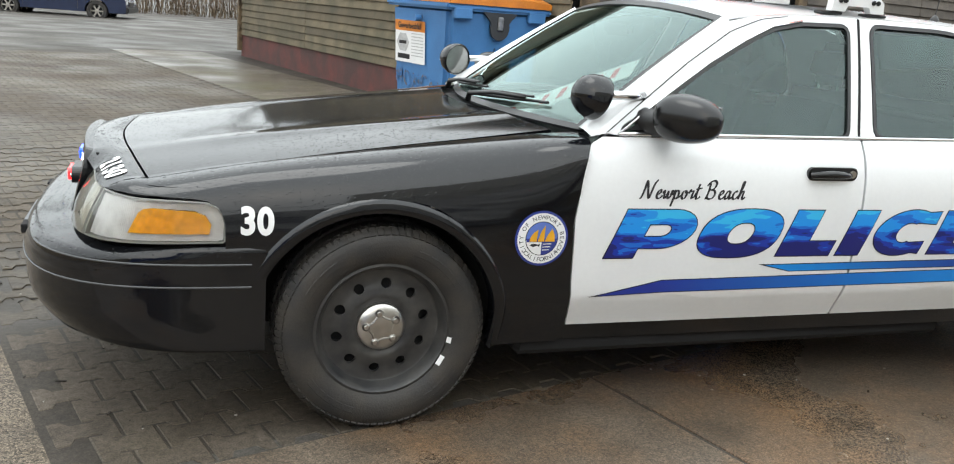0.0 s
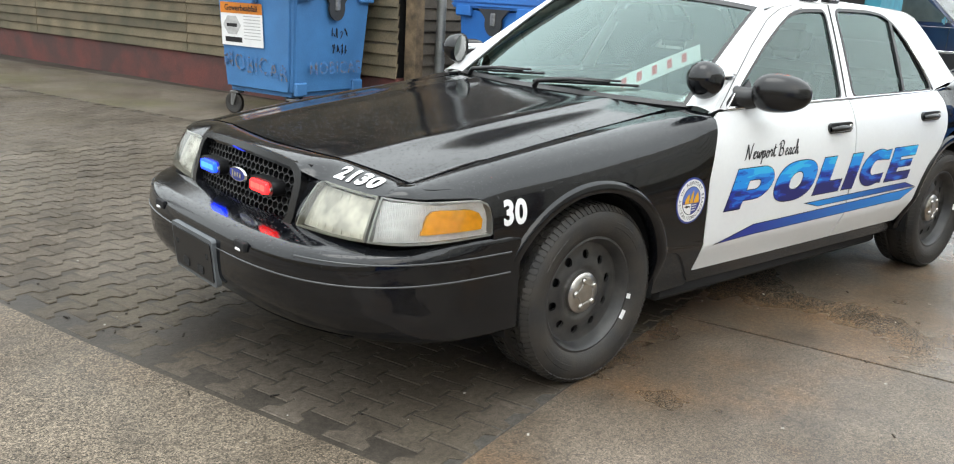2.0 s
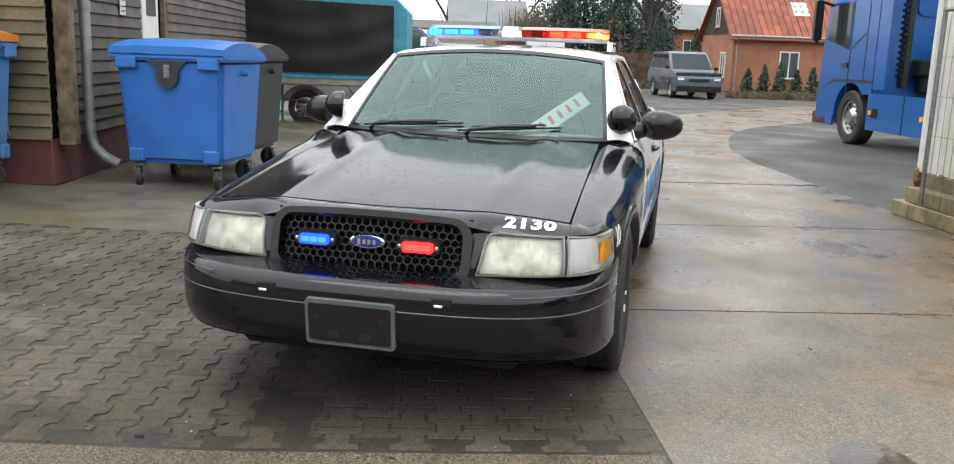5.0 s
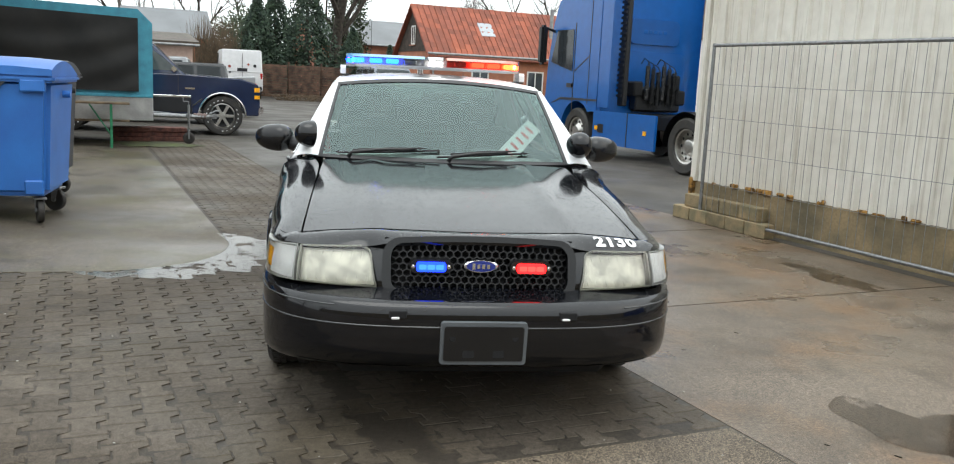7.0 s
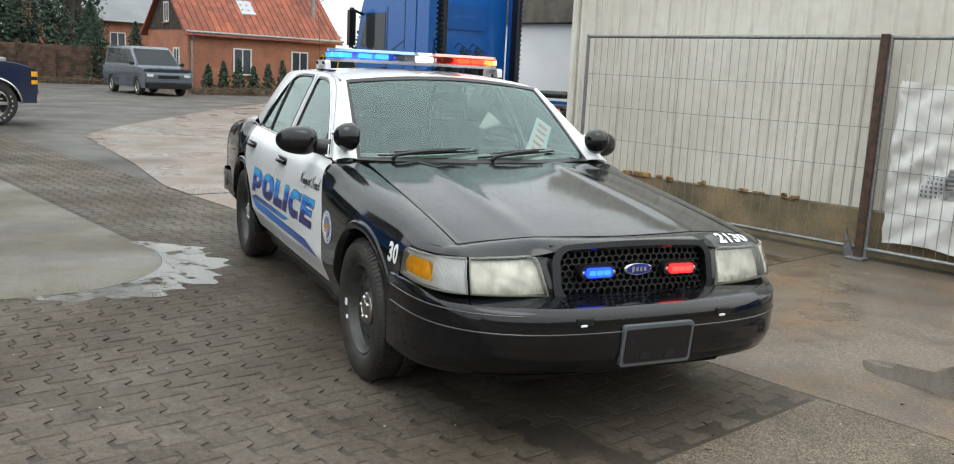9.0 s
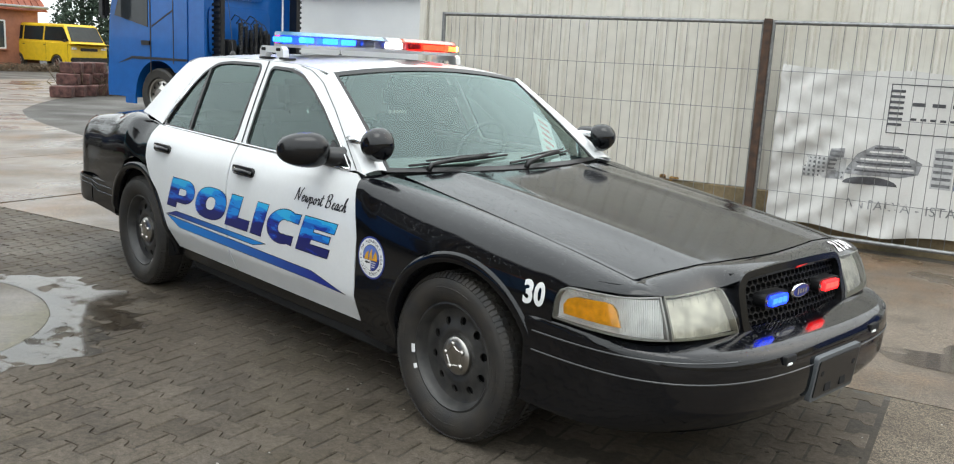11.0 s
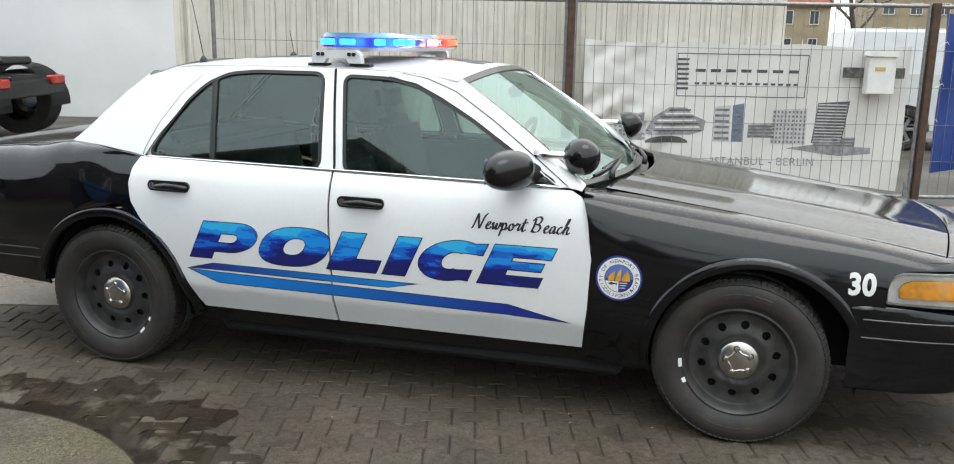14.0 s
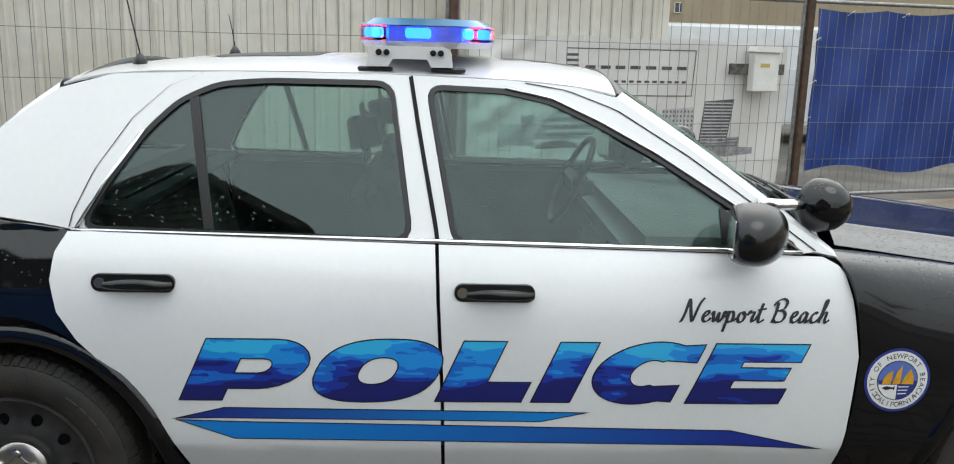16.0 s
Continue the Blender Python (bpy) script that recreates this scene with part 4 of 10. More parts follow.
def nose_at(a, u, half=0.897, n=5.0):
    k = (round(a, 4), round(half, 4), n)
    if k not in NOSE_CACHE:
        pts = nose(a, half, n)
        s = [0.0]
        for (x0, y0), (x1, y1) in zip(pts, pts[1:]):
            s.append(s[-1] + math.hypot(x1 - x0, y1 - y0))
        NOSE_CACHE[k] = (np.array(s), np.array(pts))
    s, pts = NOSE_CACHE[k]
    total = s[-1]
    w = min(max(u, 0.0), 1.0) * total
    return float(np.interp(w, s, pts[:, 0])), float(np.interp(w, s, pts[:, 1]))


def tuck(z):
    """How far the flank lies inside its widest line at a height."""
    return key(z, [(0.18, 0.115), (0.26, 0.08), (0.33, 0.06), (0.39, 0.0335), (0.432, 0.0148), (0.448, 0.0085), (0.464, 0.0062), (0.52, 0.003), (0.62, 0.0), (0.75, 0.004), (0.85, 0.017), (0.93, 0.042), (0.98, 0.07), (1.02, 0.1)])


def flank(x, z):
    return (x, half_width(x) - tuck(z), z)


def crest(x):
    """The height of the fender's top line, along the bonnet gap."""
    return key(x, [(-0.95, 0.735), (-0.8, 0.775), (-0.68, 0.798), (-0.4, 0.845), (0.0, 0.9), (0.35, 0.942), (0.63, 0.975), (0.8, 0.99)])


def lamp_line(y):
    """How far ahead the rim over the lamps runs, seen from above."""
    return -0.35 - 0.51 * max(0.0, 1 - (abs(y) / 0.885) ** 5) ** 0.2


def nose_top(a, b):
    """The nose panel: a runs across (-1 to 1), b from the bonnet's edge (0) to the rim over lamps and grille (1)."""
    k = min(1.0, abs(a))
    x0, y0 = -0.69 - 0.1 * (1 - k ** 1.7), 0.732 * a
    y1 = y0 * 1.02
    t = min(1.0, max(0.0, (0.51 - abs(y1)) / 0.17))
    t = t * t * (3 - 2 * t)
    x1 = lamp_line(y1) * (1 - t) + (-0.915 + 0.176 * y1 * y1) * t
    z0 = bonnet(x0, y0)[2] - 0.001
    z1 = 0.769 + 0.046 * t * max(0.0, 1 - (k / 0.75) ** 2)
    x, y = x0 + (x1 - x0) * b, y0 + (y1 - y0) * b
    return (x, y, z0 + (z1 - z0) * max(b, 0.0) ** 1.5 + 0.008 * math.sin(math.pi * b))


def fender(x, s):
    """The fender: upright up to z = 0.62, then rolled over to the bonnet gap; s is a height below that and a length above."""
    w = half_width(x) if x > -0.4 else 0.895
    if s <= 0.62:
        return (x, w - tuck(s), s)
    t = min(1.0, (s - 0.62) / 0.45) * math.pi / 2
    n = key(x, [(-0.7, 2.6), (0.0, 3.0), (0.5, 3.8), (0.66, 6.0)])
    gap = key(x, [(-0.7, 0.735), (0.63, 0.70)])
    top = crest(x)
    if x < -0.69:
        b = (-0.69 - x) / (-0.69 - lamp_line(0.747))
        gap, top = 0.732 + 0.015 * b, nose_top(1, min(b, 1.0))[2]
    if x < -0.5:
        w = min(w, 0.012 + 0.885 * max(0.0, 1 - ((-x - 0.35) / 0.51) ** 5) ** 0.2)
    roll = w - gap
    return (x, w - roll * (1 - max(math.cos(t), 0.0) ** (2 / n)), 0.62 + (top - 0.62) * math.sin(t) ** (2 / n))


def fender_s(x, z):
    """The s at which the fender reaches a height."""
    lo, hi = 0.2, 1.07
    for _ in range(30):
        mid = (lo + hi) / 2
        if fender(x, mid)[2] < z:
            lo = mid
        else:
            hi = mid
    return lo


def bonnet(x, y):
    """The top of the bonnet and of the nose panel."""
    c = crest(x)
    z = c + key(x, [(-0.85, 0.05), (-0.3, 0.038), (0.63, 0.03)]) * (1 - min(1.0, abs(y) / 0.72) ** 3.2)
    ridge = 0.008 * math.exp(-((abs(y) - 0.42) / 0.06) ** 2)
    fade = min(1.0, max(0.0, (x + 0.9) / 0.5))
    return (x, y, z + ridge * fade)


def side_glass(x, z):
    """The greenhouse flank: leaning in, slightly bowed."""
    t = (z - 1.0) / 0.42
    ends = 0.05 * max(0.0, (x - 2.55) / 0.7) ** 2
    return (x, 0.862 - 0.19 * t - 0.018 * t * t - ends * (1 + t), z)


def roof_z(x):
    return key(x, [(1.2, 1.43), (1.32, 1.457), (1.55, 1.477), (1.9, 1.487), (2.3, 1.48), (2.6, 1.464), (2.9, 1.43)])


def rail_z(x):
    """The top line of the window surround."""
    return key(x, [(1.2, 1.33), (1.3, 1.392), (1.42, 1.418), (1.6, 1.432), (2.0, 1.441), (2.4, 1.438), (2.72, 1.424), (2.9, 1.38), (3.0, 1.33)])


def roof(x, y):
    z1 = rail_z(x)
    e = side_glass(x, z1)[1] + 0.002
    return (x, y, roof_z(x) - (roof_z(x) - z1 - 0.002) * min(1.05, abs(y) / e) ** 2.6)


def deck(x, y):
    """The boot lid and the shoulders beside it."""
    z = key(x, [(2.8, 1.045), (3.3, 1.055), (3.7, 1.035), (4.05, 0.99), (4.16, 0.95)])
    return (x, y, z + 0.02 - 0.055 * min(1.1, abs(y) / 0.8) ** 3)


PILLAR_FOOT = [(2.79, 1.019), (2.86, 1.029), (3.05, 1.05), (3.24, 1.062)]


def quarter(x, s):
    """The rear flank, rolled over to the boot."""
    w = half_width(x) if x < 3.85 else 0.915 * (1 - max(0.0, (x - 3.85) / 0.42) ** 3.0) ** 0.333
    if s <= 0.66:
        return (x, w - tuck(s), s)
    t = min(1.0, (s - 0.66) / 0.5) * math.pi / 2
    # by the pillar's foot the panel ends at the window line, further back at the boot lid
    k = min(1.0, max(0.0, (x - 3.2) / 0.3))
    k = k * k * (3 - 2 * k)
    belt = key(x, PILLAR_FOOT)
    top = (belt + 0.001) * (1 - k) + deck(x, 0.72)[2] * k
    roll = w - (side_glass(x, belt)[1] * (1 - k) + min(w - 0.05, 0.72) * k)
    n = 3.0
    y, z = w - roll * (1 - max(math.cos(t), 0.0) ** (2 / n)), 0.66 + (top - 0.66) * math.sin(t) ** (2 / n)
    # next to the door the panel carries the door's section on
    k = min(1.0, max(0.0, (3.12 - x) / 0.24))
    k = k * k * (3 - 2 * k)
    return (x, y * (1 - k) + (flank(x, z)[1] - 0.005) * k, z)


car = thing("police_car", "black and white police sedan, wet with rain, parked on the paving", "car")


def both(name, make, material, label="", **kw):
    """A panel and its mirror twin."""
    out = []
    for sign in (1, -1):
        bm, surf = make()
        f = surf if sign > 0 else (lambda a, b, g=surf: (lambda p: (p[0], -p[1], p[2]))(g(a, b)))
        out.append(drape(name, bm, f, material, kw.get("parent", car), label, kw.get("step", (0.04, 0.035)), kw.get("lift", 0.0), kw.get("lip", 0.012), flip=(sign > 0) != kw.get("flip", False)))
    return out


# front fenders
def make_fender():
    a0 = 180 - math.degrees(math.asin((0.575 - TYRE_R) / ARCH_R))
    pts = [(-0.47, 0.575)] + arc(AX_F, TYRE_R, ARCH_R, a0 - 3, -12, 26) + [(0.415, 0.255), (0.655, 0.262), (0.668, 0.33), (0.645, 0.5), (0.638, 0.6)] + [(x, fender_s(x, z)) for x, z in ((0.635, 0.72), (0.647, 0.8), (0.659, 0.88), (0.669, 0.915), (0.679, 0.945), (0.689, 0.962))] + [(0.7, 1.068)]
    pts += [(0.45, 1.069), (0.0, 1.069), (-0.3, 1.069), (-0.69, 1.069), (-0.803, 1.069)]
    pts += [(x, fender_s(x, z)) for x, z in ((-0.8, 0.768), (-0.77, 0.768), (-0.73, 0.767), (-0.68, 0.766), (-0.62, 0.765), (-0.56, 0.763), (-0.52, 0.758), (-0.495, 0.745), (-0.478, 0.725), (-0.47, 0.695), (-0.468, 0.64))]
    return filled([pts]), fender


both("fender", make_fender, BLACK_PAINT, "gloss black front fender")


# doors: the skin below the window line
def make_front_door():
    pts = [(0.672, 0.328), (1.768, 0.332), (1.775, 0.6), (1.79, 0.85), (1.797, 1.0), (0.74, 0.985), (0.70, 0.965), (0.684, 0.945), (0.664, 0.88), (0.64, 0.72), (0.65, 0.5)]
    return filled([pts]), flank


def make_rear_door():
    pts = [(1.778, 0.332), (2.45, 0.335), (2.468, 0.365), (2.498, 0.44), (2.54, 0.525), (2.595, 0.602), (2.668, 0.672), (2.742, 0.745), (2.793, 0.82), (2.813, 0.9), (2.808, 0.97), (2.785, 1.018), (1.807, 1.0), (1.8, 0.85), (1.785, 0.6)]
    return filled([pts]), flank


FRONT_DOORS = both("front_door", make_front_door, WHITE_PAINT, "white front door with blue lettering")
REAR_DOORS = both("rear_door", make_rear_door, WHITE_PAINT, "white rear door with blue lettering")


# rear quarters
def make_quarter():
    pts = [(2.463, 0.31), (2.52, 0.31)] + arc(AX_R, TYRE_R, ARCH_R, 174, 2, 26)[1:] + [(3.34, 0.36), (4.0, 0.40), (4.05, 0.42), (4.05, 0.6), (4.1, 0.8), (4.09, 1.1), (3.6, 1.158), (3.2, 1.158), (2.93, 1.155), (2.76, 1.12), (2.78, 1.02), (2.79, 0.97), (2.79, 0.9), (2.77, 0.816), (2.73, 0.738), (2.678, 0.665), (2.605, 0.595), (2.55, 0.52), (2.508, 0.437), (2.478, 0.364)]
    return filled([pts]), quarter


both("rear_quarter", make_quarter, BLACK_PAINT, "gloss black rear quarter panel")


# sills
def make_sill():
    return filled([[(0.42, 0.262), (2.47, 0.262), (2.47, 0.325), (0.42, 0.322)]]), lambda x, z: (x, half_width(x) - tuck(z) - 0.018, z)


both("sill", make_sill, BLACK_SATIN, "black sill under the doors", lip=0.05)

# window frames and glass
F_WIN = [(0.83, 1.005), (1.742, 1.018), (1.818, 1.394), (1.62, 1.388), (1.49, 1.362), (1.36, 1.305), (1.2, 1.222), (1.0, 1.1)]
R_WIN = [(1.89, 1.02), (2.74, 1.035), (2.69, 1.13), (2.6, 1.265), (2.52, 1.345), (2.42, 1.39), (2.28, 1.402), (1.952, 1.402)]


def shrink(pts, d):
    """An outline drawn in by d."""
    out, n = [], len(pts)
    area = sum(pts[i][0] * pts[(i + 1) % n][1] - pts[(i + 1) % n][0] * pts[i][1] for i in range(n))
    s = 1 if area > 0 else -1
    for i in range(n):
        p, q, r = Vector(pts[i - 1]), Vector(pts[i]), Vector(pts[(i + 1) % n])
        a, b = (q - p).normalized(), (r - q).normalized()
        na, nb = Vector((-a.y, a.x)) * s, Vector((-b.y, b.x)) * s
        m = (na + nb).normalized()
        out.append(tuple(q + m * d / max(0.35, m.dot(na))))
    return out


def soften(pts, r):
    """An outline with its corners rounded off."""
    out, n = [], len(pts)
    for i in range(n):
        p, q, w = Vector(pts[i - 1]), Vector(pts[i]), Vector(pts[(i + 1) % n])
        a, b = p - q, w - q
        d = min(r, a.length * 0.48, b.length * 0.48)
        s, e = q + a.normalized() * d, q + b.normalized() * d
        for k in range(5):
            t = k / 4
            out.append(tuple(s * (1 - t) ** 2 + q * 2 * t * (1 - t) + e * t * t))
    return out


F_ROUND, R_ROUND = soften(shrink(F_WIN, -0.006), 0.03), soften(shrink(R_WIN, -0.006), 0.04)


def make_frame():
    outer = [(0.70, 0.985), (0.76, 0.996), (1.797, 1.004), (2.79, 1.02), (2.86, 1.03), (3.05, 1.051), (3.24, 1.063), (3.165, 1.125), (3.075, 1.215), (2.97, 1.312), (2.87, 1.382), (2.72, 1.424), (2.4, 1.438), (2.0, 1.441), (1.6, 1.432), (1.42, 1.418), (1.3, 1.392), (1.1, 1.262), (0.9, 1.125)]
    return filled([outer, shrink(F_ROUND, -0.016), shrink(R_ROUND, -0.016)]), side_glass


both("side_frame", make_frame, WHITE_PAINT, "white window surround, pillars and roof rail", step=(0.05, 0.03), lip=0.02)


def ring(pts, d0, d1):
    return lambda: (filled([shrink(pts, d0), shrink(pts, d1)]), side_glass)


for pts in (F_ROUND, R_ROUND):
    both("window_seal", ring(pts, -0.0135, 0.0), BLACK_TRIM, "black rubber window seal", step=(0.08, 0.05), lift=0.003, lip=0.008)
    both("side_window", lambda p=pts: (filled([shrink(p, 0.0)]), side_glass), CAR_GLASS, "tinted side window beaded with rain", step=(0.08, 0.05), lift=-0.006, lip=0)
both("window_divider", lambda: (filled([[(2.405, 1.025), (2.43, 1.025), (2.50, 1.36), (2.475, 1.37)]]), side_glass), BLACK_TRIM, "black window bar", lift=0.004, lip=0.01)
both("mirror_sail", lambda: (filled([[(0.835, 1.008), (1.02, 1.01), (1.02, 1.105), (0.985, 1.088)]]), side_glass), BLACK_TRIM, "black triangular mirror mount", lift=0.004, lip=0.01)
# bright strip along the window line
for sign in (1, -1):
    bm = bmesh.new()
    n = 26
    line = [Vector(side_glass(0.80 + 1.98 * i / n, 0.996 + 0.022 * i / n)) + Vector((0, 0.008, 0)) for i in range(n + 1)]
    tube(bm, [(p.x, sign * p.y, p.z) for p in line], 0.0075, 6)
    part("belt_strip", bm, CHROME, car, "thin bright strip under the windows", smooth=True)
    bm = bmesh.new()
    fl = shrink(R_WIN, -0.02)[1:4]
    tube(bm, [(a, sign * (side_glass(a, b)[1] + 0.006), b) for a, b in fl], 0.006, 6)
    part("window_beading", bm, CHROME, car, "thin bright window beading", smooth=True)
    bm = bmesh.new()
    tube(bm, [(a, sign * (side_glass(a, b)[1] + 0.006), b) for a, b in [(0.80, 0.996)] + shrink(F_WIN, -0.024)[7:8] + shrink(F_WIN, -0.024)[6:2:-1]], 0.005, 6)
    part("window_beading", bm, CHROME, car, "thin bright window beading", smooth=True)

# roof, windscreen, rear window
roof_pts = [(1.268 + 0.022 * (abs(y) / 0.65) ** 2, y) for y in [-0.65 + 0.065 * i for i in range(21)]]
edge = [(x, side_glass(x, rail_z(x))[1]) for x in (1.42, 1.6, 1.8, 2.0, 2.2, 2.4, 2.6, 2.75, 2.86)]
roof_pts += edge + [(2.86 + 0.04 * (1 - (abs(y) / 0.6) ** 2), y) for y in [0.56 - 0.112 * i for i in range(11)]] + [(x, -y) for x, y in edge[::-1]]
drape("roof", filled([roof_pts]), roof, WHITE_PAINT, car, "white roof panel", step=(0.06, 0.05), lip=0.006)


def between(bottom, top, bow):
    """A bent pane: a is across (-1 to 1), b is up (0 to 1); bottom and top give x, half width and height of the edges' ends, bow their bulge."""
    def surf(a, b):
        x = bottom[0] + (top[0] - bottom[0]) * b
        y = (bottom[1] + (top[1] - bottom[1]) * b) * a
        z = bottom[2] + (top[2] - bottom[2]) * b + 0.045 * (1 - a * a) * b + 0.012 * math.sin(math.pi * b)
        return (x - bow * (1 - a * a) * (1 - 0.8 * b), y, z)
    return surf


SCREEN = between((0.72, 0.735, 0.992), (1.285, 0.643, 1.396), 0.14)
REAR_SCREEN = between((3.24, 0.665, 1.05), (2.85, 0.575, 1.40), -0.05)
sq = lambda d: [(-1 + d, 0 + d / 1.6), (1 - d, 0 + d / 1.6), (1 - d, 1 - d / 1.2), (-1 + d, 1 - d / 1.2)]
drape("windscreen", filled([sq(0.0)]), SCREEN, WIND_GLASS, car, "raked windscreen beaded with rain", step=(0.1, 0.1), flip=True)
drape("windscreen_seal", filled([sq(-0.022), sq(0.035)]), SCREEN, BLACK_TRIM, car, step=(0.1, 0.1), lift=0.004, lip=0.012, flip=True)
drape("rear_window", filled([sq(0.0)]), REAR_SCREEN, CAR_GLASS, car, step=(0.1, 0.1))
drape("rear_window_seal", filled([sq(-0.02), sq(0.05)]), REAR_SCREEN, BLACK_TRIM, car, step=(0.1, 0.1), lift=0.004, lip=0.012)

# pillars: the strips between the screens and the window surround
for sign in (1, -1):
    for screen, line in ((SCREEN, [(0.70, 0.985), (0.9, 1.125), (1.1, 1.262), (1.3, 1.392)]), (REAR_SCREEN, [(3.24, 1.063), (3.165, 1.125), (3.075, 1.215), (2.97, 1.312), (2.87, 1.382)])):
        n = 24
        bm = bmesh.new()
        rows = []
        for i in range(n + 1):
            b = i / n
            f = b * (len(line) - 1)
            k = min(int(f), len(line) - 2)
            x, z = (line[k][j] + (line[k + 1][j] - line[k][j]) * (f - k) for j in (0, 1))
            outer = Vector(side_glass(x, z)) + Vector((0, 0.0, 0.0))
            inner = Vector(screen(0.985, b)) + Vector((0, 0, 0.001))
            row = []
            for q in range(5):
                t = q / 4
                p = inner.lerp(outer, t) + Vector((-0.012 if screen is SCREEN else 0.012, 0.004, 0.012)) * math.sin(math.pi * t)
                row.append(bm.verts.new((p.x, sign * p.y, p.z)))
            rows.append(row)
        for p, q in zip(rows, rows[1:]):
            for k in range(4):
                bm.faces.new((p[k], p[k + 1], q[k + 1], q[k]))
        bmesh.ops.recalc_face_normals(bm, faces=bm.faces)
        part("pillar", bm, WHITE_PAINT, car, "white screen pillar", smooth=True)
    # shut lines of the doors, as thin dark gaps
    for pts in ([(1.80, 1.0), (1.806, 1.04), (1.86, 1.3), (1.886, 1.437)], [(2.79, 1.025), (2.785, 1.06), (2.74, 1.17), (2.65, 1.31), (2.56, 1.395), (2.47, 1.432)], [(0.76, 1.0), (0.9, 1.1), (1.1, 1.238), (1.3, 1.358), (1.44, 1.408), (1.56, 1.426)]):
        bm = bmesh.new()
        w = 0.0018 if pts[0][0] != 1.80 else 0.0055
        rows = []
        for i in range(33):
            f = i / 32 * (len(pts) - 1)
            k = min(int(f), len(pts) - 2)
            x, z = (pts[k][j] + (pts[k + 1][j] - pts[k][j]) * (f - k) for j in (0, 1))
            rows.append([bm.verts.new((px, sign * (py + 0.0025), pz)) for px, py, pz in (side_glass(x - w, z + w * 0.5), side_glass(x + w, z - w * 0.5))])
        for p, q in zip(rows, rows[1:]):
            bm.faces.new((p[0], p[1], q[1], q[0]))
        bmesh.ops.recalc_face_normals(bm, faces=bm.faces)
        part("shut_line", bm, DARK, car)

# bonnet, cowl and nose panel
hood = [(-0.684 - 0.1 * (1 - (abs(y) / 0.728) ** 1.7), y) for y in [-0.728 + 0.0728 * i for i in range(21)]] + [(-0.2, 0.719), (0.3, 0.706), (0.63, 0.694)] + [(0.63 - 0.13 * (1 - (abs(y) / 0.69) ** 2), y) for y in [0.65 - 0.13 * i for i in range(11)]] + [(0.63, -0.694), (0.3, -0.706), (-0.2, -0.719)]
drape("bonnet", filled([hood]), bonnet, BLACK_PAINT, car, "gloss black bonnet with rain drops", step=(0.05, 0.05), lip=0.02)
cowl = [(0.66 - 0.13 * (1 - (abs(y) / 0.69) ** 2), y) for y in [-0.70 + 0.14 * i for i in range(11)]] + [(0.8, 0.72), (0.8, -0.72)]
drape("cowl", filled([cowl]), lambda x, y: (x, y, bonnet(0.6, y)[2] - 0.03 + 0.1 * (x - 0.6)), BLACK_TRIM, car, "black cowl grille under the windscreen", step=(0.06, 0.06))


drape("nose_panel", filled([[(-1, 0), (1, 0), (1, 1), (-1, 1)]]), nose_top, BLACK_PAINT, car, "black nose panel over the lamps", step=(0.03, 0.06), lip=0.02)


def front_wall(u, z):
    """The upright face of the nose; u from -1 (one flank) over 0 (middle) to 1."""
    a = key(z, [(0.56, 0.578), (0.64, 0.572), (0.7, 0.548), (0.766, 0.508), (0.8, 0.49)])
    x, y = nose_at(a, 1 - abs(u), key(z, [(0.56, 0.893), (0.8, 0.872)]))
    return (x, math.copysign(y, u), z)


def wall_u(y, a=0.55):
    """The u at which the nose face stands y off the middle."""
    lo, hi = 0.0, 1.0
    for _ in range(30):
        m = (lo + hi) / 2
        if nose_at(a, 1 - m, 0.89)[1] < y:
            lo = m
        else:
            hi = m
    return lo


drape("nose_backing", filled([[(-1, 0.56), (1, 0.56), (1, 0.79), (-1, 0.79)]]), lambda u, z: (lambda p: (p[0] + 0.035, p[1] * 0.965, p[2]))(front_wall(u, z)), DARK, car, step=(0.04, 0.05))

for sign in (1, -1):
    u0, u1 = wall_u(0.372), wall_u(0.41)
    drape("nose_cheek", filled([[(sign * u, z) for u, z in ((u0, 0.6), (u1 - 0.001, 0.6), (u1 - 0.001, 0.63), (u1 + 0.03, 0.735), (u1 + 0.045, 0.765), (u1 + 0.06, 0.785), (u0, 0.785))]]), front_wall, BLACK_PAINT, car, step=(0.02, 0.02), lift=0.002, lip=0.03, flip=True)

# lamps: clear lens over a reflector, with an amber marker
LENS = glass("lamp_lens", (0.98, 0.98, 0.97), 1.4, 0.0)
YELLOWED = glass("yellowed_lens", (0.95, 0.94, 0.87), 1.5, 0.08)
CORNER_WHITE = mat("corner_reflector", (0.88, 0.88, 0.87), 0.35, metal=0.0, var=0.1, scale=20, bump=0.4, bump_scale=30)
REFLECTOR = mat("lamp_reflector", (0.88, 0.87, 0.84), 0.28, metal=0.15, var=0.2, scale=16, bump=0.8, bump_scale=26)
LAMP_SEAM = mat("lamp_seam", (0.32, 0.32, 0.3), 0.35, var=0.1)
AMBER = mat("amber_lens", (1.0, 0.47, 0.015), 0.22, var=0.12, scale=40, coat=0.5)
U_IN, U_MID, U_TIP = wall_u(0.41), wall_u(0.748), 0.93
while front_wall(U_TIP, 0.66)[0] > -0.466:
    U_TIP -= 0.001
